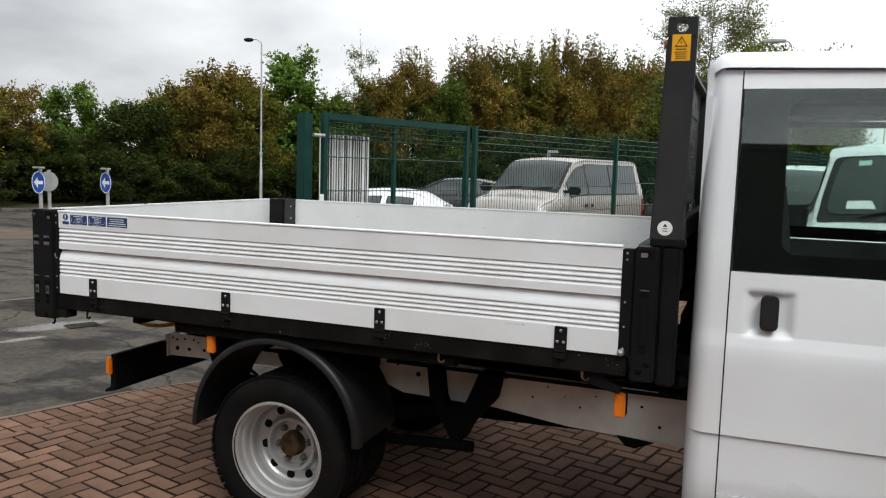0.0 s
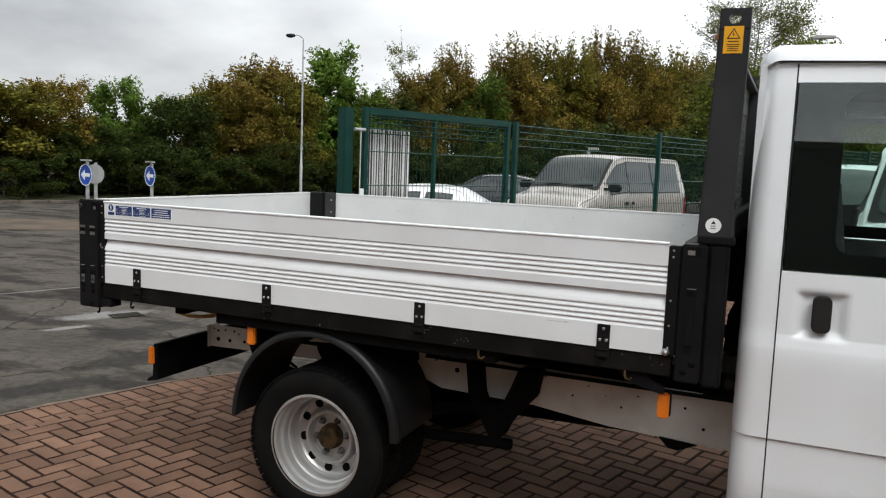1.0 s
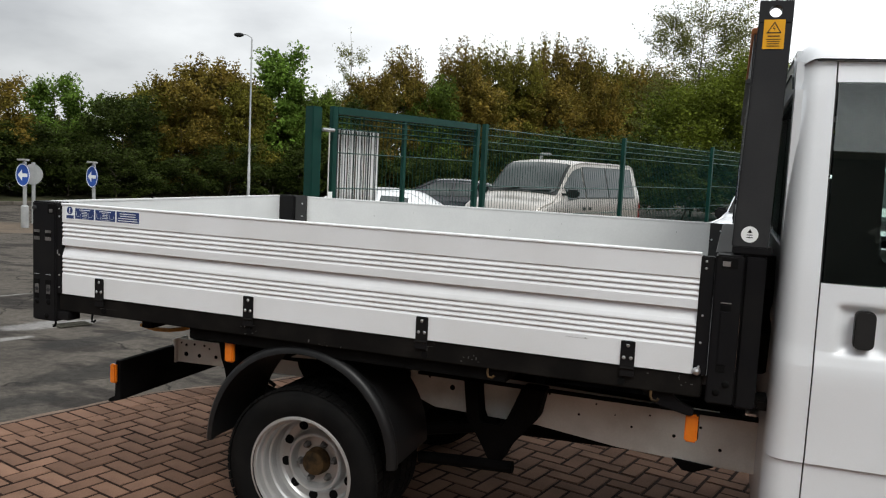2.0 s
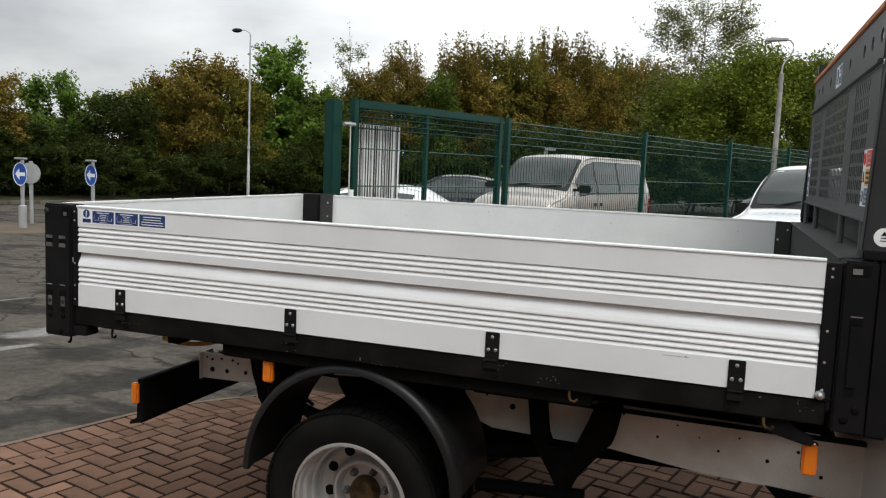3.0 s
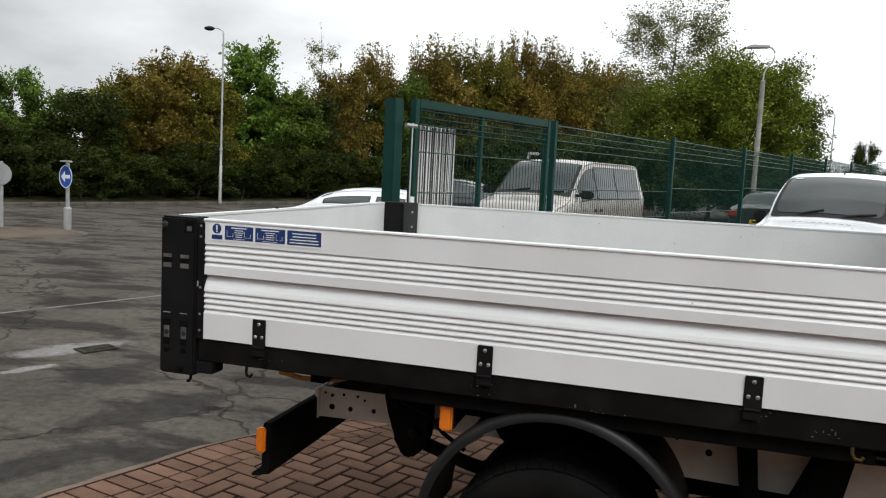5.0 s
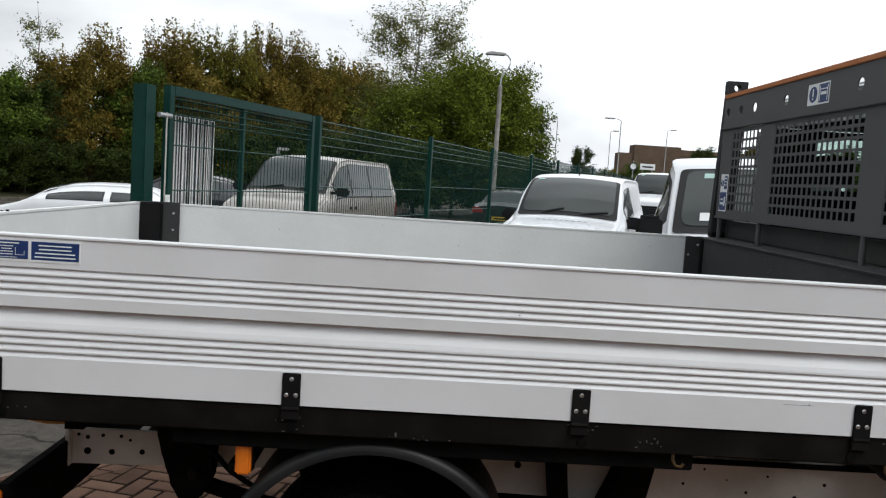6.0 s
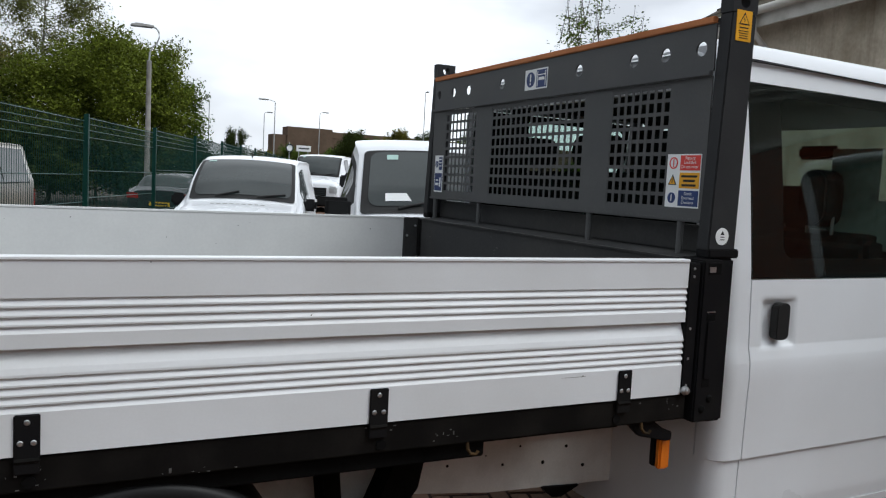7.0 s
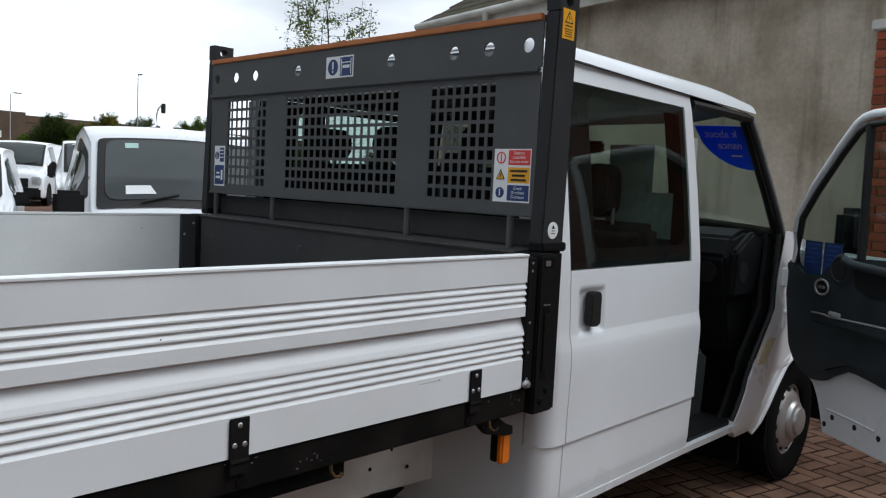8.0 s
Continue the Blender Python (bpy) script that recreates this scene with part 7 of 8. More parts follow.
HATCH = [(0.0, 0.34, 0.50, 0.60, 0.66, 0.55), (0.08, 0.24, 0.60, 0.72, 0.80, 0.68), (0.30, 0.20, 0.76, 0.85, 0.86, 0.75), (1.05, 0.18, 0.86, 0.97, 0.88, 0.77), (1.25, 0.18, 0.88, 1.06, 0.88, 0.74), (1.85, 0.18, 0.91, 1.36, 0.88, 0.61),
         (2.15, 0.18, 0.92, 1.42, 0.88, 0.60), (2.7, 0.18, 0.93, 1.435, 0.88, 0.60), (3.4, 0.18, 0.94, 1.36, 0.88, 0.58), (3.9, 0.20, 0.94, 1.08, 0.86, 0.66), (4.15, 0.26, 0.90, 0.98, 0.80, 0.64)]
COUPE = [(0.0, 0.34, 0.40, 0.46, 0.66, 0.55), (0.10, 0.24, 0.46, 0.56, 0.80, 0.68), (0.40, 0.20, 0.60, 0.69, 0.86, 0.75), (1.00, 0.18, 0.80, 0.89, 0.88, 0.77), (1.30, 0.18, 0.92, 1.06, 0.88, 0.74), (1.65, 0.18, 0.97, 1.285, 0.88, 0.64), (2.17, 0.18, 0.98, 1.40, 0.88, 0.60), (2.60, 0.18, 0.98, 1.435, 0.88, 0.59), (3.03, 0.18, 0.98, 1.437, 0.88, 0.59),
                     (3.55, 0.18, 0.98, 1.38, 0.88, 0.58), (4.0, 0.20, 0.98, 1.12, 0.86, 0.66), (4.20, 0.26, 0.92, 1.00, 0.80, 0.64)]

FRONT_VAN = LARGE_VAN[:3] + [(0.50, 0.26, 1.06, 1.16, 0.985, 0.82), (0.84, 0.26, 1.12, 1.25, 0.985, 0.79), (1.02, 0.26, 1.15, 1.53, 0.985, 0.785), (1.28, 0.26, 1.17, 1.865, 0.985, 0.775), (1.36, 0.26, 1.18, 1.945, 0.985, 0.80), (1.52, 0.26, 1.18, 2.005, 0.985, 0.82)] + LARGE_VAN[-3:]
tv, S = build_vehicle("panel_van", "white high-fronted van with its windscreen facing the truck", "van", FRONT_VAN, M_WHITE, (0.91, 1.285, 0.675, 0.650), [(1.55, 2.25, 2.12, 3.70), (1.16, 1.47, 2.12, 3.45)], (0.85, 4.3), 0.34, mirrors=(0.90, 1.10, 0.25, 0.30, 0.20), group="vans in the yard", frame_w=0.068)
part("paper", screen_patch(S, 0.935, 0.975, -0.50, -0.24, -0.50, -0.29, 0.027, 0.0, 3, 4), M_PAPER, tv, "white paper behind the windscreen")
part("sticker", screen_patch(S, 1.215, 1.255, -0.49, -0.375, -0.49, -0.375, 0.027, 0.0, 3, 4), M_PALETEAL, tv, "pale sticker at the top of the screen")
for v0, v1 in ((2.05, 3.74), (8.26, 9.95)):
    part("pillar_trim", patch(S, 0.98, 1.54, v0, v1, 0.0025, 12, 8), M_INK, tv, "black trim round the front quarter window", smooth=True)
for v0 in (1.0, 10.9):
    part("rubbing_strip", patch(S, 0.6, 4.9, v0, v0 + 0.10, 0.012, 20, 2), M_PLASTIC, tv)
for s0 in (1.08, 2.32):
    for v0, v1 in ((0.35, 3.9), (8.1, 11.65)):
        part("door_seam", patch(S, s0, s0 + 0.012, v0, v1, 0.0035, 1, 16), M_INK, tv)
tv.matrix_basis = pose(4.11, 4.45, 0, 0, 0, -20) @ Matrix.Diagonal((1, 1, 0.995, 1))
bv, S = build_vehicle("panel_van", "white van parked behind the others", "van", LARGE_VAN, M_WHITE, (0.90, 1.40, 0.745, 0.735), [(1.50, 2.2, 2.12, 3.70)], (0.85, 4.3), 0.34, mirrors=(1.02, 1.10, 0.17, 0.32, 0.05), group="vans in the yard")
part("sticker", screen_patch(S, 1.34, 1.37, -0.62, -0.52, -0.62, -0.52, 0.027, 0.0, 3, 4), M_PALETEAL, bv)
bv.matrix_basis = pose(9.02, 24.8, 0.36, 0, 0, -30)
cv = copy_thing(bv, pose(8.6, 17.0, 0.245, 0, 0, -20))
sv, S = build_vehicle("small_van", "small white van with a rounded roof facing the truck", "van", SMALL_VAN, M_WHITE, (1.06, 1.70, 0.70, 0.635), [(1.75, 2.45, 2.12, 3.6), (1.38, 1.68, 2.12, 3.3)], (0.85, 3.6), 0.31, mirrors=(1.30, 1.04, 0.20, 0.17, 0.09), bumper=M_WHITE, group="vans in the yard", frame_w=0.055)
part("sticker", screen_patch(S, 1.625, 1.655, -0.59, -0.48, -0.59, -0.48, 0.027, 0.0, 3, 4), M_PALETEAL, sv, "pale sticker at the top of the screen")
part("aerial", tube([(0, 1.95, 1.745), (0, 2.0, 1.815)], 0.012, 6), M_INK, sv)
for k in range(9):
    x = -0.42 + 0.088 * k
    part("bonnet_mark", screen_patch(S, 0.80 - 0.02 * math.sin(k * 0.39), 0.845 - 0.02 * math.sin(k * 0.39), x, x + 0.06, x + 0.01, x + 0.066, 0.003, 0.0, 2, 2), M_LINER, sv, "grey bar of lettering on the bonnet")
sv.matrix_basis = pose(3.06, 8.5, 0, 0, 0, -20) @ Matrix.Diagonal((0.965, 1, 1.035, 1))
gv, S = build_vehicle("passenger_van", "beige-silver passenger van parked beyond the fence", "van", BUS_VAN, M_SILVER, (0.84, 1.52, 0.76, 0.68), [(1.14, 1.86, 2.12, 3.7), (1.95, 3.02, 2.12, 3.8), (3.08, 4.45, 2.12, 3.8)], (0.85, 3.85), 0.33, mirrors=(1.00, 1.20, 0.28, 0.15, 0.06), bumper=M_SILVER)
for s0 in (1.06, 1.90, 3.05):
    for v0, v1 in ((0.35, 3.95), (8.05, 11.65)):
        part("door_seam", patch(S, s0, s0 + 0.010, v0, v1, 0.0035, 1, 16), M_INK, gv)
for v0 in (1.30, 10.62):
    part("rubbing_strip", patch(S, 0.5, 4.6, v0, v0 + 0.08, 0.010, 20, 2), M_PLASTIC, gv)
for v0 in (1.72, 10.20):
    for s0 in (1.72, 2.0):
        part("door_handle", patch(S, s0, s0 + 0.13, v0, v0 + 0.08, 0.016, 2, 2), M_PLASTIC, gv)
part("tail_lamp", patch(S, 4.70, 4.80, 10.1, 11.2, 0.008, 2, 4), M_TAIL, gv)
gv.matrix_basis = pose(-1.54, 12.36, road_z(-1.2, 14.5) - 0.01, 0, 0, -16) @ Matrix.Diagonal((1, 1, 1.04, 1))
wc, S = build_vehicle("car", "white hatchback parked beyond the gate", "car", COUPE, M_WHITE, (1.22, 1.95, 0.68, 0.52), [(1.62, 2.68, 2.10, 3.10), (2.86, 3.5, 2.10, 3.10)], (0.75, 3.35), 0.31, bumper=M_WHITE, lamps=False, bumper_h=0.12)
wc.matrix_basis = pose(-8.15, 15.0, road_z(-5.5, 15.2) - 0.012, 0, 0, -80) @ Matrix.Diagonal((1, 1.0, 0.85, 1))
dc, S = build_vehicle("car", "dark hatchback parked beyond the fence, tail lamps towards the yard", "car", HATCH, M_DARKCAR, (1.28, 1.95, 0.66, 0.53), [(1.75, 2.45, 2.15, 3.7), (2.55, 3.2, 2.15, 3.7)], (0.75, 3.35), 0.31, mirrors=(1.5, 0.9, 0.17, 0.13, 0.02), bumper=M_DARKCAR)
part("rear_window", screen_patch(S, 3.35, 3.88, -0.50, 0.50, -0.62, 0.62, 0.006, 0.05), G_DARK, dc, smooth=True)
for a, b in ((-0.84, -0.52), (0.52, 0.84)):
    part("tail_lamp", box(a, b, 3.98, 4.16, 0.76, 0.92), M_TAIL, dc, "red tail lamp", bevel=0.02)
p = part("rear_plate", box(-0.26, 0.26, 4.14, 4.17, 0.60, 0.70), M_PLATE, dc, "yellow plate with a dark bar")
part("plate_bar", box(-0.20, 0.20, 4.165, 4.175, 0.63, 0.67), M_INK, p)
dc.matrix_basis = pose(4.95, 23.9, road_z(4.0, 22.0) - 0.012, 0, 0, 160) @ Matrix.Diagonal((1, 1, 1.06, 1))
ec = copy_thing(dc, pose(-7.1, 18.3, road_z(-5.0, 18.5) - 0.012, 0, 0, -80))
tagged(ec, "dark hatchback parked behind the white car", "car")

# small floodlight on a thin post behind the passenger van
fl = thing("flood_light", "small pale floodlight on a thin steel post", "floodlight")
part("post", tube([(0, 0, 0), (0, 0, 2.50)], 0.028, 10), M_POLE, fl)
part("lamp_housing", box(-0.02, 0.34, -0.11, 0.05, 2.40, 2.50), M_LINER, fl, "pale lamp housing", bevel=0.02)
part("bracket", box(-0.05, 0.05, -0.06, 0.06, 2.28, 2.40), M_POLE, fl, bevel=0.01)
fl.matrix_basis = pose(-3.47, 24.0, road_z(-3.47, 24.0) - 0.01, 0, 0, 0)


# ---- lamp columns ----
def street_lamp(x, y, h, reach, turn, r=0.055, flat_head=False, grp="", z=0.0):
    s = thing("street_lamp", "grey steel street lamp column with a single arm", "street lamp", grp)
    s.matrix_basis = pose(x, y, z, 0, 0, turn)
    part("column", tube([(0, 0, 0), (0, 0, 1.5), (0, 0, 1.52), (0, 0, 2.1), (0, 0, 2.12), (0, 0, h - 0.35), (0, 0, h - 0.12)], [r * 1.5, r * 1.45, r * 1.15, r * 1.05, r, r * 0.7, r * 0.6], 14), M_POLE, s, smooth=True)
    part("column_band", tube([(0, 0, 2.10), (0, 0, 2.22)], r * 1.5, 14), M_LINER, s)
    part("bracket_arm", tube([(0, 0, h - 0.2), (-0.03 * reach, 0, h - 0.05), (-0.35 * reach, 0, h + 0.06), (-reach * 0.8, 0, h + 0.08)], r * 0.5, 10), M_POLE, s, smooth=True)
    if flat_head:
        part("lamp_head", box(-reach - 0.35, -reach * 0.55, -0.11, 0.11, h + 0.02, h + 0.12), M_LINER, s, "flat grey lamp head", bevel=0.03)
    else:
        bm = bmesh.new()
        bmesh.ops.create_uvsphere(bm, u_segments=16, v_segments=10, radius=1.0)
        for v in bm.verts:
            v.co = (-reach * 0.95 + v.co.x * 0.22, v.co.y * 0.10, h + 0.06 + v.co.z * (0.075 if v.co.z > 0 else 0.10))
        part("lamp_head", bm, M_PLASTIC, s, "dark rounded lamp head", smooth=True)
    return s


street_lamp(-16.0, 25.2, 6.75, 0.60, 10, r=0.042, z=FAR_Z + 0.05)
sl = thing("street_lamp", "grey lamp column with a thin swan neck and flat head", "street lamp")
sl.matrix_basis = pose(3.76, 25.5, 0, 0, 0, 5)
part("column", tube([(0, 0, 0), (0, 0, 1.2), (0, 0, 1.22), (0, 0, 5.0), (0, 0, 5.02)], [0.108, 0.104, 0.088, 0.074, 0.045], 14), M_COLUMN, sl, smooth=True)
part("bracket_arm", tube([(0, 0, 5.0), (0.01, 0, 5.25), (0.08, 0, 5.42), (0.22, 0, 5.58), (0.29, 0, 5.76), (0.28, 0, 5.94), (0.19, 0, 6.05), (0.05, 0, 6.09), (-0.02, 0, 6.09)], 0.026, 10), M_POLE, sl, "thin swan neck", smooth=True)
part("lamp_head", prism([(-0.58, 6.02), (0.10, 6.04), (0.12, 6.12), (-0.40, 6.14), (-0.58, 6.09)], "y", -0.12, 0.12), M_LINER, sl, "flat pale lamp head", bevel=0.02)
rs = thing("road_sign", "round dark-rimmed road sign on a thin post", "road sign")
part("post", tube([(16.76, 56.2, 0), (16.76, 56.2, 4.05)], 0.04, 8), M_POLE, rs)
part("sign_plate", disc((16.76, 56.15, 3.62), "y", 0.28, -0.02, 28), M_PAPER, rs)
part("sign_border", lathe([(0.22, -0.03), (0.30, -0.03), (0.30, 0.0), (0.22, 0.0)], (16.76, 56.13, 3.62), "y", 28), M_TRIMGREY, rs)
nb = thing("notice_board", "white site board on two posts", "sign")
part("board", box(17.25, 18.35, 56.0, 56.05, 3.42, 3.86), M_PAPER, nb)
part("printed_bar", box(17.40, 18.20, 55.98, 55.998, 3.59, 3.69), M_TRIMGREY, nb)
for x in (17.45, 18.15):
    part("post", tube([(x, 56.1, 0), (x, 56.1, 3.8)], 0.04, 8), M_POLE, nb)
for x, y, h, rch, tn in ((11.55, 60.0, 6.95, 0.30, 0), (16.55, 60.0, 7.3, 0.95, 0), (19.3, 75.0, 7.5, 0.45, 180), (24.85, 75.0, 7.95, 0.55, 180), (29.4, 60.0, 9.15, 0.25, 90)):
    street_lamp(x, y, h, rch, tn, 0.05, True, "distant lamps")
tl = thing("traffic_light", "traffic light on a mast arm beyond the yard", "traffic light")
part("mast", tube([(27.3, 52.3, 0), (27.3, 52.3, 4.6), (27.2, 52.3, 5.6), (27.32, 52.3, 6.1), (27.62, 52.3, 6.42)], 0.06, 10), M_POLE, tl)
part("signal_head", box(27.56, 27.80, 52.1, 52.4, 5.80, 6.50), M_INK, tl, "black signal head", bevel=0.04)
part("signal_head", box(27.15, 27.4, 52.05, 52.3, 4.2, 4.9), M_INK, tl, "black signal head", bevel=0.04)



# ---- grey building in front of the truck ----
WALL_D = Vector((0.17, 0.985)).normalized()      # direction along the wall
WALL_P = Vector((10.05, 7.9))
WALL_N = Vector((-WALL_D.y, WALL_D.x))           # out of the wall, towards the yard
def on_wall(along, out, z):
    p = WALL_P + WALL_D * along + WALL_N * out
    return Vector((p.x, p.y, z))
def wall_box(a0, a1, o0, o1, z0, z1, bm=None):
    bm = bm or bmesh.new()
    v = [bm.verts.new(on_wall(*q)) for q in ((a0, o0, z0), (a1, o0, z0), (a1, o1, z0), (a0, o1, z0), (a0, o0, z1), (a1, o0, z1), (a1, o1, z1), (a0, o1, z1))]
    for f in ((3, 2, 1, 0), (4, 5, 6, 7), (0, 1, 5, 4), (1, 2, 6, 5), (2, 3, 7, 6), (3, 0, 4, 7)):
        bm.faces.new([v[i] for i in f])
    return bm
EAVES = 4.05
hall = tagged(part("stucco_building", wall_box(-22, 0, -9, 0, -0.02, EAVES), M_CONC), "building with a stained grey stucco wall and a brown roof", "building")
slope = 0.60
rows, cols = 16, 44
bm = bmesh.new()
for i in range(rows):
    for k in range(cols):
        a0 = -0.12 - (22.5 / cols) * k - 0.12 * (i % 2)
        a1 = a0 - 22.5 / cols + 0.012
        o0, o1 = 0.32 - 0.30 * i, 0.32 - 0.30 * (i + 1) - 0.05
        z0, z1 = EAVES + 0.08 + slope * 0.30 * i, EAVES + 0.08 + slope * 0.30 * (i + 1) + 0.02
        t = 0.025
        q = [on_wall(a0, o0, z0), on_wall(a1, o0, z0), on_wall(a1, o1, z1), on_wall(a0, o1, z1)]
        lo, hi = [bm.verts.new(p) for p in q], [bm.verts.new(p + Vector((0, 0, t))) for p in q]
        bm.faces.new(hi)
        for e in range(4):
            bm.faces.new((lo[e], lo[(e + 1) % 4], hi[(e + 1) % 4], hi[e]))
tagged(part("roof_tiles", bm, M_ROOF, hall, "mossy brown roof tiles"), kind="stuff")
part("roof_deck", wall_box(-22, -0.02, -4.6, 0.25, EAVES + 0.002, EAVES + 0.05), M_GUTTER, hall)
bm = bmesh.new()
g = [[bm.verts.new(on_wall(a, o, z)) for o, z in ((0.30, EAVES + 0.05), (-4.6, EAVES + 0.03 + slope * 4.8), (-9.2, EAVES + 0.05))] for a in (-0.14, -22)]
for k in range(2):
    bm.faces.new((g[0][k], g[0][k + 1], g[1][k + 1], g[1][k]))
for e in g:
    bm.faces.new(e)
part("roof_frame", bm, M_ROOF, hall)
part("gutter", tube([on_wall(-0.16, 0.37, EAVES + 0.03), on_wall(-22, 0.37, EAVES + 0.03)], 0.055, 12), M_GUTTER, hall, "pale round gutter", smooth=True)
part("fascia", wall_box(-22, -0.14, 0.26, 0.30, EAVES - 0.17, EAVES + 0.05), M_GUTTER, hall, "pale fascia board")
part("downpipe", tube([on_wall(-1.9, 0.40, EAVES), on_wall(-1.9, 0.36, EAVES - 0.25), on_wall(-1.9, 0.08, EAVES - 0.5), on_wall(-1.9, 0.08, 0.1)], 0.045, 10), M_GUTTER, hall, "pale downpipe", smooth=True)
part("vent_pipe", tube([on_wall(-1.5, -0.1, EAVES + 0.1), on_wall(-1.5, -0.1, EAVES + 1.2)], 0.05, 10), M_GUTTER, hall, "pale vent pipe through the roof")
# brick boundary wall nearer the camera, with a pale coping
BW0, BW1, BOUT = -13.5, -7.50, 0.75
BTOP = 2.99
bwall = tagged(part("brick_wall", wall_box(BW0 + 0.01, BW1 - 0.01, BOUT - 0.21, BOUT - 0.008, -0.02, BTOP + 0.04), M_MORTAR), "red brick wall with a pale coping", "wall")
part("coping", wall_box(BW0 - 0.03, BW1 + 0.03, BOUT - 0.26, BOUT + 0.04, BTOP + 0.042, BTOP + 0.13), M_GUTTER, bwall, "pale concrete coping", bevel=0.01)
bm = box(-0.1075, 0.1075, -0.01, 0.012, -0.0325, 0.0325)
bmesh.ops.bevel(bm, geom=list(bm.edges), offset=0.003, segments=1, affect="EDGES")
brick_me = bpy.data.meshes.new("brick")
bm.to_mesh(brick_me); bm.free()
brick_me.materials.append(M_BRICK)
wall_turn = math.degrees(math.atan2(WALL_D.y, WALL_D.x)) + 180
for r in range(25):
    for k in range(11):
        a = BW1 - 0.115 - 0.225 * k - (0.1125 if r % 2 else 0.0)
        p = on_wall(a, BOUT - 0.004, BTOP - 0.075 * r)
        o = new("brick", brick_me)
        o.matrix_basis = pose(p.x, p.y, p.z, 0, 0, wall_turn)
        o.parent = bwall
bm = bmesh.new()
for r in range(40):
    for k in range(27):
        if r < 25 and k < 11:
            continue
        a = BW1 - 0.115 - 0.225 * k - (0.1125 if r % 2 else 0.0)
        if a - 0.11 > BW0:
            wall_box(a - 0.1075, a + 0.1075, BOUT - 0.01, BOUT + 0.008, BTOP - 0.075 * r - 0.0325, BTOP - 0.075 * r + 0.0325, bm)
for r in range(1, 40, 2):
    wall_box(BW1 - 0.112, BW1 - 0.0075, BOUT - 0.01, BOUT + 0.008, BTOP - 0.075 * r - 0.0325, BTOP - 0.075 * r + 0.0325, bm)
tagged(part("brick_rest", bm, M_BRICK, bwall), kind="stuff")


# ---- distance ----
far_b = tagged(part("distant_building", box(33.4, 96, 128, 131, 0, 8.3), M_FARBRICK), "low flat-roofed brick building far away", "building")
part("upper_storey", box(35.8, 43.55, 127.7, 131, 0.0, 9.70), M_FARBRICK, far_b)
part("roof_edge", box(43.6, 96.5, 127.9, 131, 8.301, 9.32), M_FARBRICK, far_b)
for k in range(8):
    part("window", box(34 + 7.5 * k, 39 + 7.5 * k, 127.9, 128.0, 2.0, 4.2), G_DARK, far_b)

# low brick buildings that close the yard behind the camera
yard = tagged(part("yard_building", box(-30, 9.0, -21.0, -16.0, -0.02, 6.9), M_DARKBRICK), "two-storey dark brick building across the yard", "building")
part("roof_edge", box(-30.2, 9.2, -21.2, -15.8, 6.901, 7.06), M_ROOF, yard)
side = tagged(part("yard_building", box(11.6, 16.0, -22.0, -5.6, -0.02, 4.6), M_DARKBRICK), "dark brick building beside the yard", "building")
part("roof_edge", box(11.4, 16.2, -22.2, -5.4, 4.601, 4.76), M_ROOF, side)


# ---- trees ----
def leaf_mesh(name, pos, size, mat, rng):
    """Small leaves at the given places; each is a pointed quad of its own, lying rather flat."""
    count = len(pos)
    a = rng.normal(size=(count, 3)) * np.array([1, 1, 0.6])
    a /= np.linalg.norm(a, axis=1)[:, None]
    b = np.cross(a, rng.normal(size=(count, 3)) * np.array([0.7, 0.7, 1.2]))
    b /= np.linalg.norm(b, axis=1)[:, None]
    s = size * (0.5 + 0.9 * rng.random(count))[:, None]
    v = np.stack([pos - a * s, pos + b * s * 0.58, pos + a * s, pos - b * s * 0.58], axis=1).reshape(-1, 3)
    v[:, 2] = np.maximum(v[:, 2], 0.04)
    me = bpy.data.meshes.new(name)
    me.vertices.add(len(v))
    me.vertices.foreach_set("co", v.astype(np.float32).ravel())
    me.loops.add(count * 4)
    me.loops.foreach_set("vertex_index", np.arange(count * 4, dtype=np.int32))
    me.polygons.add(count)
    me.polygons.foreach_set("loop_start", np.arange(0, count * 4, 4, dtype=np.int32))
    me.update()
    me.materials.append(mat)
    return me


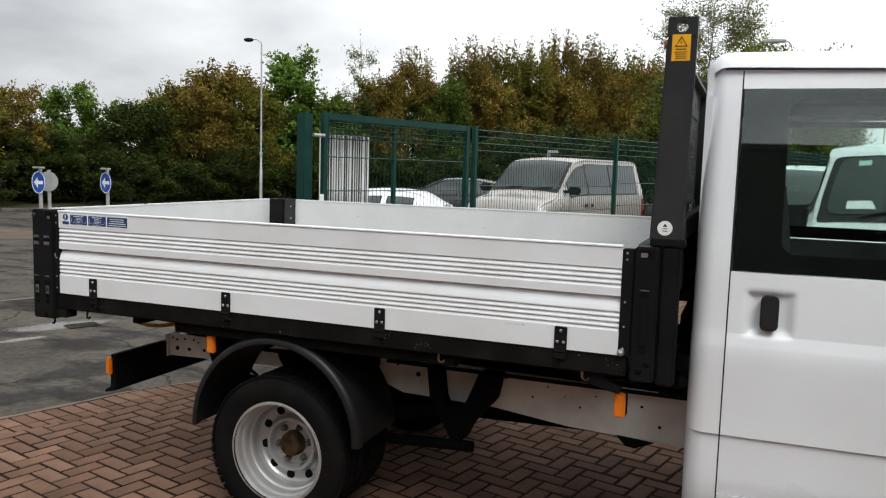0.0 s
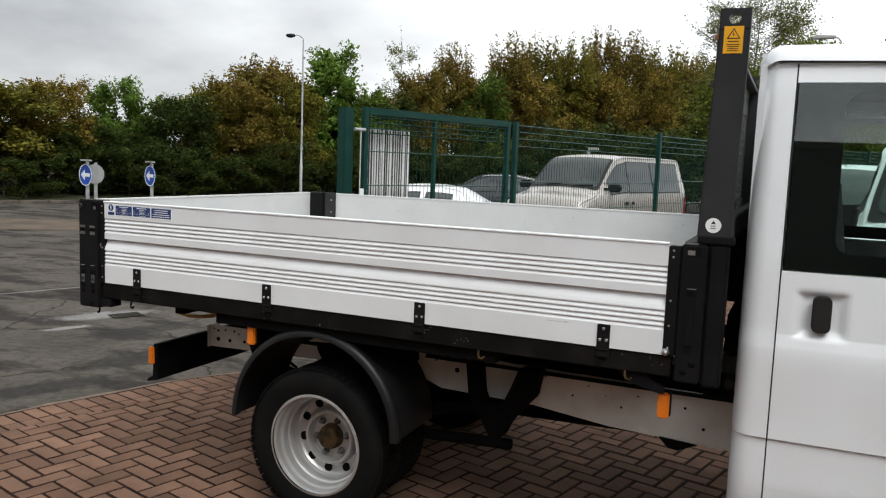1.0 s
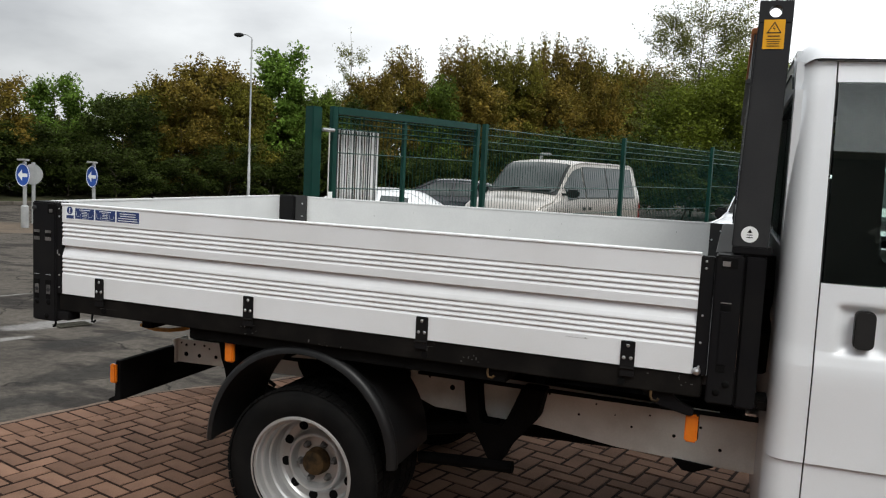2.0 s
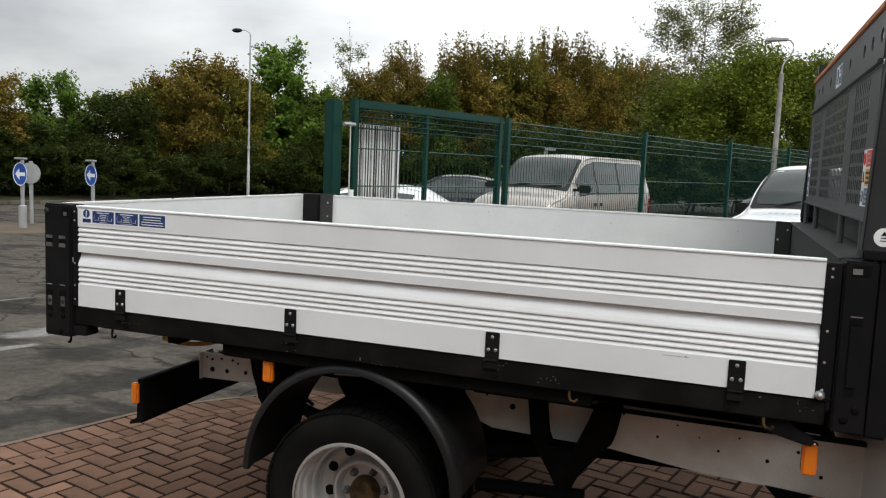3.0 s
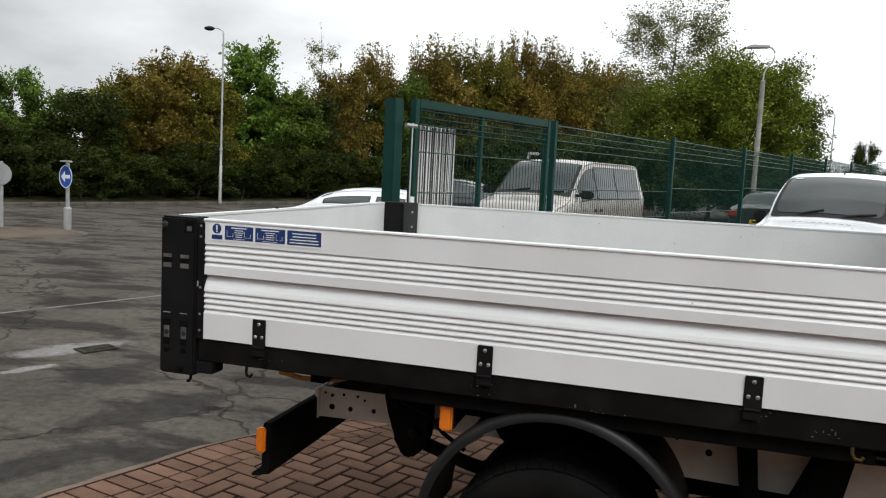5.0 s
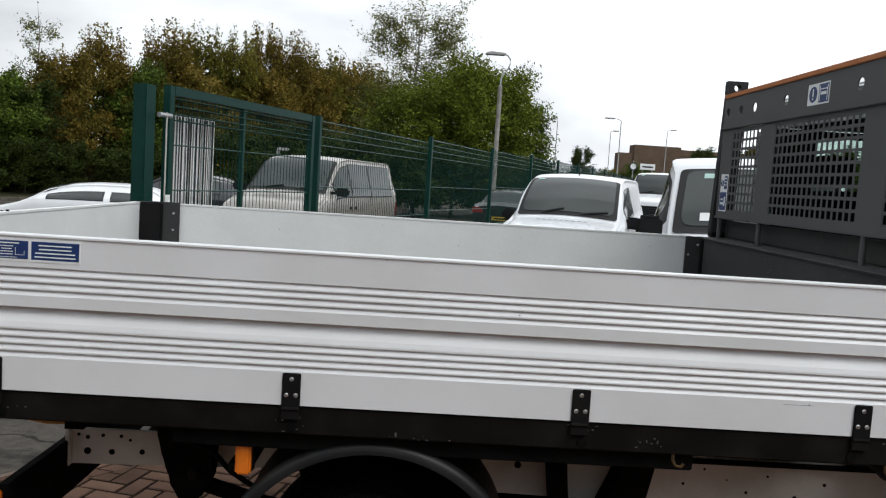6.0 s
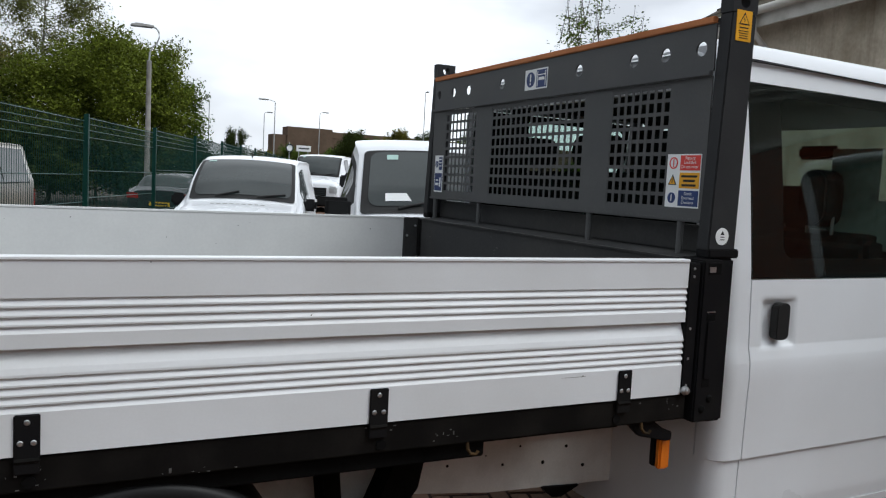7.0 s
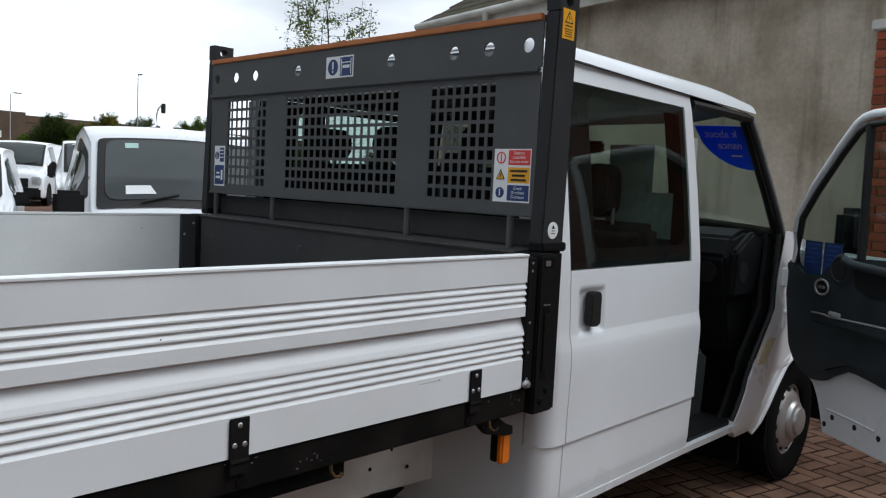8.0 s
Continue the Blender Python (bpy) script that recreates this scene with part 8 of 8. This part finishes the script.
def make_tree(seed, height, spread, mat, count, size, shape="dome", low=0.06, shoots=12, shoot_len=0.14, fuzz=1.0, limbs=34, bark=None, label=""):
    """A tree: tapered trunk, rising limbs with twigs, leaves along the twigs, upright shoots at the top."""
    rng = np.random.default_rng(seed)
    r = random.Random(seed)
    t = thing("tree", label, "tree", "trees along the road")
    bm = bmesh.new()
    lean = Vector((r.uniform(-0.25, 0.25), r.uniform(-0.25, 0.25), 0))
    trunk = [lean * (z / height) + Vector((r.uniform(-0.06, 0.06), r.uniform(-0.06, 0.06), z - 0.1)) for z in steps(0, height * 0.88, 7)]
    tr = 0.013 * height
    tube(trunk, [tr * (1 - 0.88 * i / 7) for i in range(8)], 8, bm)
    segs = []
    def profile(u):
        if shape == "cone":
            return 0.12 + 0.95 * (1 - u) ** 0.75 * min(1.0, 0.55 + u * 2)
        return max(0.22, math.sin(math.pi * min(0.97, 0.24 + 0.72 * u)) ** 0.75)
    for k in range(limbs):
        u = low + (0.86 - low) * (k + r.random()) / limbs
        z = min(height * u, height * 0.86)
        i = min(6, int(z / (height * 0.88) * 7))
        base = trunk[i].lerp(trunk[i + 1], z / (height * 0.88) * 7 - i)
        a = k * 2.399 + r.uniform(-0.5, 0.5)
        reach = spread * profile(u) * r.uniform(0.55, 1.05)
        rise = reach * r.uniform(0.25, 0.75) * (0.5 if shape == "cone" else 1.0)
        rise = min(rise, height * 0.98 - base.z)
        tip = base + Vector((math.cos(a) * reach, math.sin(a) * reach, rise))
        mid = base.lerp(tip, 0.5) + Vector((0, 0, -0.08 * reach))
        tube([base, mid, tip], [tr * 0.34 * (1.1 - u), tr * 0.2 * (1.1 - u), 0.005], 4, bm)
        segs.append((mid, tip, 1.0, 0.16))
        for j in range(5):
            b = mid.lerp(tip, r.uniform(0.0, 1.0))
            aa = a + r.uniform(-1.3, 1.3)
            ln = spread * r.uniform(0.16, 0.36)
            e = b + Vector((math.cos(aa) * ln, math.sin(aa) * ln, ln * r.uniform(-0.25, 0.9)))
            segs.append((b, e, ln / spread * 4.2, r.uniform(0.10, 0.21)))
            if j < 2:
                tube([b, e], [0.010, 0.004], 3, bm)
    for k in range(shoots):
        a, q = r.uniform(0, 6.28), spread * math.sqrt(r.random()) * 0.72
        top = height * (0.97 - 0.26 * (q / spread) ** 2) if shape == "dome" else height * (0.95 - 0.8 * q / spread)
        b = Vector((math.cos(a) * q, math.sin(a) * q, top - 0.10 * height)) + lean * 0.8
        e = b + Vector((r.uniform(-0.12, 0.12) * spread, r.uniform(-0.12, 0.12) * spread, 0.10 * height + shoot_len * height * r.uniform(0.25, 1.0)))
        tube([b, b.lerp(e, 0.5), e], [0.016, 0.011, 0.004], 3, bm)
        segs.append((b, e, 0.75, 0.085))
        segs.append((b, b.lerp(e, 0.5), 0.6, 0.16))
    part("trunk", bm, bark or M_BARK, t, smooth=True)
    p0, p1 = np.array([[*s[0]] for s in segs]), np.array([[*s[1]] for s in segs])
    w, rad = np.array([s[2] for s in segs]), np.array([s[3] for s in segs]) * spread * 0.5 * fuzz
    k = rng.choice(len(segs), count, p=w / w.sum())
    f = rng.random(count)[:, None]
    # leaves sit in tufts along each twig
    f = np.clip((np.round(f * 4) + rng.normal(size=f.shape) * 0.22) / 4, 0, 1.03)
    g = rng.normal(size=(count, 3))
    g *= (np.minimum(np.linalg.norm(g, axis=1), 1.9) / np.linalg.norm(g, axis=1))[:, None]
    pos = p0[k] * (1 - f) + p1[k] * f + g * rad[k][:, None] * np.array([1, 1, 0.75])
    crown = new("crown", leaf_mesh("crown", pos, size, mat, rng))
    crown.parent = t
    return t, float(np.quantile(pos[:, 2], 0.998)), float(np.quantile(np.hypot(pos[:, 0], pos[:, 1]), 0.97))


KINDS = {
    "dark": make_tree(11, 6.0, 2.4, L_DARK, 19000, 0.082, fuzz=1.3, shoots=8, shoot_len=0.05, label="dark green roadside tree with a rounded crown"),
    "rust": make_tree(12, 6.0, 2.3, L_RUST, 19000, 0.080, fuzz=1.3, shoots=16, shoot_len=0.08, label="copper-brown leafed tree beside the road"),
    "russet": make_tree(22, 6.0, 2.2, L_RUST, 18000, 0.080, shoots=18, shoot_len=0.10, fuzz=1.25, label="copper-brown leafed tree beside the road"),
    "olive": make_tree(13, 6.0, 2.2, L_OLIVE, 19000, 0.080, fuzz=1.3, shoots=12, shoot_len=0.08, label="olive-green roadside tree with a loose crown"),
    "green": make_tree(14, 6.0, 2.2, L_GREEN, 19000, 0.080, fuzz=1.3, shoots=8, shoot_len=0.10, label="leafy green tree beside the road"),
    "fresh": make_tree(15, 6.0, 2.0, L_FRESH, 19000, 0.082, fuzz=1.3, shoots=6, shoot_len=0.05, label="fresh light green tree beside the road"),
    "cone": make_tree(16, 6.2, 1.9, L_FRESH, 18000, 0.080, "cone", fuzz=1.25, shoots=5, shoot_len=0.10, label="fresh green roadside tree with a pointed top"),
    "birch": make_tree(17, 7.0, 1.8, L_LIGHT, 5600, 0.046, "cone", shoots=7, shoot_len=0.16, fuzz=0.7, bark=M_BIRCH, label="slender thin-leaved tree beside the road"),
    "shoots": make_tree(18, 6.6, 1.9, L_RUST, 18000, 0.068, shoots=46, shoot_len=0.16, fuzz=1.2, label="brown-leafed roadside tree with upright shoots"),
    "shootg": make_tree(19, 6.6, 1.9, L_OLIVE, 18000, 0.068, shoots=46, shoot_len=0.16, fuzz=1.2, label="olive-leafed roadside tree with upright shoots"),
    # low bushes take the darkened leaves, which carry the shade at the belt's foot
    "bush": make_tree(31, 2.4, 1.7, L_DARK, 9000, 0.056, shoots=8, shoot_len=0.1, limbs=26, label="dark green bush under the trees, shade put into its leaves"),
    "thicket": make_tree(32, 2.8, 1.6, L_DARK, 7000, 0.052, shoots=10, shoot_len=0.1, limbs=26, label="green bush under the trees, deep shade put into its leaves"),
}
planted = set()


def plant(kind, p, h, w, turn):
    """Set out a tree of a kind at p, h metres high and w metres from its stem to the crown's edge."""
    src, top, wide = KINDS[kind]
    sz, sx = h / top, w / wide
    sx = max(0.62 * sz, min(1.6 * sz, sx))
    if kind in planted:
        copy_thing(src, Matrix.Translation(p) @ Matrix.Rotation(turn, 4, "Z") @ Matrix.Diagonal((sx / src.scale[0], sx / src.scale[1], sz / src.scale[2], 1)))
    else:
        planted.add(kind)
        src.matrix_basis = Matrix.Translation(p) @ Matrix.Rotation(turn, 4, "Z") @ Matrix.Diagonal((sx, sx, sz, 1))


# along the road, behind the kerb, kind, height, half width
BELT = [(-14.0, 4.0, "dark", 4.15, 2.6), (-9.5, 4.2, "olive", 4.05, 2.5), (-5.0, 3.6, "dark", 3.86, 2.6), (-0.7, 4.0, "dark", 3.57, 2.6), (1.5, 4.6, "rust", 3.67, 2.4), (3.0, 3.4, "olive", 3.96, 2.2), (4.9, 3.6, "rust", 4.34, 1.75), (7.6, 4.2, "fresh", 4.73, 1.45), (5.7, 2.6, "dark", 2.70, 2.0),
        (7.9, 2.8, "dark", 2.51, 1.4), (9.6, 3.0, "dark", 4.10, 1.8), (11.7, 4.5, "olive", 4.83, 1.5), (12.6, 3.6, "rust", 5.11, 1.8), (15.0, 4.6, "russet", 6.27, 2.3), (15.3, 3.0, "olive", 5.21, 1.6), (17.7, 3.4, "cone", 7.14, 1.75), (19.0, 2.8, "green", 5.31, 1.9), (23.4, 4.8, "birch", 8.40, 1.5), (21.0, 3.2, "dark", 5.11, 2.0),
        (24.2, 3.6, "rust", 6.75, 1.9), (27.6, 4.4, "shoots", 8.60, 1.75), (28.9, 3.4, "green", 7.10, 2.0), (32.1, 4.2, "shoots", 9.70, 1.95), (36.2, 4.8, "shootg", 10.30, 1.95), (32.4, 3.0, "russet", 7.40, 2.4), (38.9, 3.8, "shootg", 10.50, 2.0), (43.7, 4.6, "shoots", 11.90, 2.0), (45.1, 3.6, "shoots", 11.60, 2.1),
        (40.8, 3.0, "russet", 8.40, 2.5), (48.4, 3.4, "rust", 9.40, 2.6), (51.6, 4.4, "shootg", 11.60, 2.9), (56.2, 3.6, "russet", 11.40, 3.2), (65.0, 5.0, "shoots", 12.40, 3.6)]
tr = random.Random(77)
for a, back, kind, h, w in BELT:
    plant(kind, on_edge(a, FAR - back, FAR_Z + 0.05), h, w, tr.uniform(0, 6.28))
def crest(a):
    """Height of the belt's outline at a place along the road."""
    near = sorted(BELT, key=lambda q: abs(q[0] - a))[:3]
    return sum(q[3] for q in near) / 3
for k in range(26):
    a = -12 + 3.0 * k + tr.uniform(-0.5, 0.5)
    plant(("dark", "rust", "olive", "green", "russet")[k % 5], on_edge(a, FAR - tr.uniform(6.2, 7.6), FAR_Z + 0.05), 0.79 * crest(a) * tr.uniform(0.95, 1.08), 2.5 + 0.03 * max(0, a), tr.uniform(0, 6.28))
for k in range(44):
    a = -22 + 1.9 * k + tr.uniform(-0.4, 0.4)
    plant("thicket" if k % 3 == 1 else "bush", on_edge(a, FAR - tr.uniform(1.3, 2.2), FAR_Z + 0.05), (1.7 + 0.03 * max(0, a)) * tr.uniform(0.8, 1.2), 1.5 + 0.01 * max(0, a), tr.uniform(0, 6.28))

# the yellow-green clump and the tall thin birch at the end of the belt
for seed, x, y, h, w, mt, cnt, sz, sh, kw, lab in (
        (51, 2.9, 39.0, 7.9, 3.0, L_YELLOW, 44000, 0.074, "dome", {"fuzz": 1.7, "limbs": 54, "shoots": 8, "shoot_len": 0.05}, "dense yellow-green tree beyond the fence"),
        (52, 4.9, 40.6, 7.9, 2.6, L_YELLOW, 36000, 0.074, "dome", {"fuzz": 1.7, "limbs": 54, "shoots": 8, "shoot_len": 0.05}, "dense yellow-green tree beyond the fence"),
        (57, 6.7, 42.5, 6.3, 1.9, L_GREEN, 26000, 0.074, "dome", {"fuzz": 1.7, "limbs": 50, "shoots": 6, "shoot_len": 0.05}, "dense green tree beyond the fence"),
        (53, 0.9, 37.6, 6.5, 2.8, L_YELLOW, 36000, 0.074, "dome", {"fuzz": 1.7, "limbs": 54, "shoots": 8, "shoot_len": 0.05}, "yellow-green tree beyond the fence"),
        (54, 0.4, 44.0, 11.9, 3.9, L_LIGHT, 30000, 0.055, "dome", {"shoots": 40, "shoot_len": 0.10, "fuzz": 0.78, "low": 0.34, "limbs": 48, "bark": M_BIRCH}, "tall thin-leaved birch with pale limbs"),
        (55, 16.4, 18.5, 7.6, 1.95, L_GREEN, 4200, 0.042, "dome", {"shoots": 12, "shoot_len": 0.08, "fuzz": 0.7, "low": 0.5}, "thinly leaved tree behind the vans"),
        (56, 0.0, 0.0, 2.6, 1.7, L_BLOSSOM, 5000, 0.060, "dome", {"shoots": 6, "shoot_len": 0.05}, "bush in pale blossom")):
    q, top, wide = make_tree(seed, h, w, mt, cnt, sz, sh, label=lab, **kw)
    q.matrix_basis = pose(x, y, 0, 0, 0, seed * 7) @ Matrix.Diagonal((w / wide, w / wide, h / top, 1))
    if seed == 56:
        p = on_edge(-1.5, FAR - 1.4)
        q.matrix_basis = pose(p.x, p.y, FAR_Z + 0.05, 0, 0, 40)
# trees and hedges in the distance
for i, (x, y, h, w, kd) in enumerate(((18.8, 86.0, 6.4, 1.5, "dark"), (26.5, 91.0, 5.2, 2.2, "green"), (31.4, 83.3, 7.1, 1.9, "dark"), (33.4, 82.5, 6.3, 1.2, "green"), (32.4, 84.6, 6.6, 1.8, "dark"), (30.0, 85.0, 5.0, 1.9, "green"), (35.0, 83.4, 5.6, 2.0, "olive"), (32.0, 86.4, 6.2, 2.0, "dark"), (36.2, 81.4, 7.4, 1.9, "olive"), (39.3, 80.0, 7.4, 1.5, "dark"), (43.9, 77.6, 7.7, 2.2, "green"), (23.5, 92.0, 4.4, 2.4, "olive"), (-5.0, 29.5, 3.4, 2.6, "bush"), (-3.0, 31.2, 3.6, 2.6, "bush"), (-1.2, 32.6, 3.6, 2.6, "bush"), (0.7, 34.2, 3.4, 2.6, "bush"), (2.6, 35.6, 3.2, 2.6, "bush"), (4.8, 37.0, 3.2, 2.6, "bush"), (7.0, 38.6, 3.0, 2.4, "bush"), (8.8, 40.6, 2.8, 2.2, "bush"), (45.0, 104.0, 5.6, 3.2, "green"), (52.0, 100.0, 6.4, 3.4, "olive"), (60.0, 98.0, 6.2, 3.6, "dark"), (70.0, 92.0, 6.0, 3.6, "green"), (82.0, 90.0, 6.4, 3.6, "dark"), (93.0, 84.0, 6.2, 3.6, "olive"))):
    plant(kd, Vector((x, y, 0)), h, w, i)


# ---- block paving: herringbone of separate blocks ----
PA = radians(-14.3)
PAVE_O = Vector((-0.270, -0.142))                # a corner of the bond
PX, PY = Vector((math.cos(PA), math.sin(PA))), Vector((-math.sin(PA), math.cos(PA)))
CELL, GAP, THICK, BORDER = 0.1025, 0.0058, 0.014, 0.31
def block_mesh(hor):
    w, h = (2 * CELL - 2 * GAP, CELL - 2 * GAP) if hor else (CELL - 2 * GAP, 2 * CELL - 2 * GAP)
    e = 0.0055
    lo = [(-w / 2, -h / 2, -THICK), (w / 2, -h / 2, -THICK), (w / 2, h / 2, -THICK), (-w / 2, h / 2, -THICK)]
    mid = [(x, y, -e) for x, y, _ in lo]
    hi = [(x * (1 - 2 * e / w), y * (1 - 2 * e / h), 0.0) for x, y, _ in lo]
    return lo + mid + hi
BLOCK_FACES = [(i, (i + 1) % 4, 4 + (i + 1) % 4, 4 + i) for i in range(4)] + [(4 + i, 4 + (i + 1) % 4, 8 + (i + 1) % 4, 8 + i) for i in range(4)] + [(8, 9, 10, 11)]
shared = {}
for hor in (True, False):
    me = bpy.data.meshes.new("paving_block")
    me.from_pydata(block_mesh(hor), [], BLOCK_FACES)
    me.materials.append(M_PAVER)
    shared[hor] = me
verts, faces = [], []
single = 0
br = random.Random(9)
for i in range(-150, 200):
    for j in range(-150, 220):
        d = (i + j) % 4
        if d == 1:
            hor, cx, cy = True, (i + 1) * CELL, (j + 0.5) * CELL
        elif d == 3:
            hor, cx, cy = False, (i + 0.5) * CELL, (j + 1) * CELL
        else:
            continue
        p = PAVE_O + PX * cx + PY * cy
        across = (p - PAVE_P).dot(PAVE_N) - edge_off((p - PAVE_P).dot(PAVE_D))
        if across < BORDER - 0.19 or not (-3.0 < p.x < 11.0 and -8.0 < p.y < 16.0):
            continue
        if across < BORDER + 0.12:
            # blocks behind the border are cut to its line
            w, h = (2 * CELL - 2 * GAP, CELL - 2 * GAP) if hor else (CELL - 2 * GAP, 2 * CELL - 2 * GAP)
            quad = [p + PX * (w * u) + PY * (h * v) for u, v in ((-0.5, -0.5), (0.5, -0.5), (0.5, 0.5), (-0.5, 0.5))]
            cut = []
            for q0, q1 in zip(quad, quad[1:] + quad[:1]):
                d0, d1 = ((q - PAVE_P).dot(PAVE_N) - BORDER - edge_off((q - PAVE_P).dot(PAVE_D)) for q in (q0, q1))
                if d0 >= 0:
                    cut.append(q0)
                if d0 * d1 < 0:
                    cut.append(q0.lerp(q1, d0 / (d0 - d1)))
            if len(cut) > 2:
                n, m = len(verts), len(cut)
                verts += [(q.x, q.y, -THICK) for q in cut] + [(q.x, q.y, 0.0) for q in cut]
                faces.append(tuple(n + m + k for k in range(m)))
                faces += [(n + k, n + (k + 1) % m, n + m + (k + 1) % m, n + m + k) for k in range(m)]
            continue
        z = br.uniform(-0.0022, 0.0022)
        tx, ty = br.uniform(-0.006, 0.006), br.uniform(-0.006, 0.006)
        if -1.3 < p.x < 0.85 and 0.0 < p.y < 2.2 and single < 300 and across < 2.2:
            o = new("paving_block", shared[hor])
            o.matrix_basis = Matrix.Translation((p.x, p.y, z)) @ Matrix.Rotation(PA + br.uniform(-0.008, 0.008), 4, "Z")
            o.parent = paving
            single += 1
        else:
            n = len(verts)
            for x, y, zz in block_mesh(hor):
                q = p + PX * x + PY * y
                verts.append((q.x, q.y, zz + z + tx * x + ty * y))
            faces += [tuple(n + k for k in f) for f in BLOCK_FACES]
# border of two courses laid square to the road's edge
for k in range(-90, 160):
    for c0, c1 in ((0.0, 0.196), (0.204, BORDER - 0.005)):
        c0 += br.uniform(0.0, 0.012) if c0 == 0.0 else 0.0
        z, a0, a1 = br.uniform(-0.003, 0.002), 0.1 * k + GAP * 0.8, 0.1 * (k + 1) - GAP * 0.8
        n = len(verts)
        for inset, zz in ((0.0, -THICK), (0.0, -0.005), (0.005, 0.0)):
            for a, c in ((a0 + inset, c0 + inset), (a0 + inset, c1 - inset), (a1 - inset, c1 - inset), (a1 - inset, c0 + inset)):
                q = PAVE_P + PAVE_D * a + PAVE_N * (c + edge_off(a))
                verts.append((q.x, q.y, zz + z))
        faces += [tuple(n + i for i in f) for f in BLOCK_FACES]
me = bpy.data.meshes.new("paving_rest")
me.from_pydata(verts, [], faces)
me.materials.append(M_PAVER)
o = tagged(new("paving_rest", me), kind="stuff")
o.parent = paving
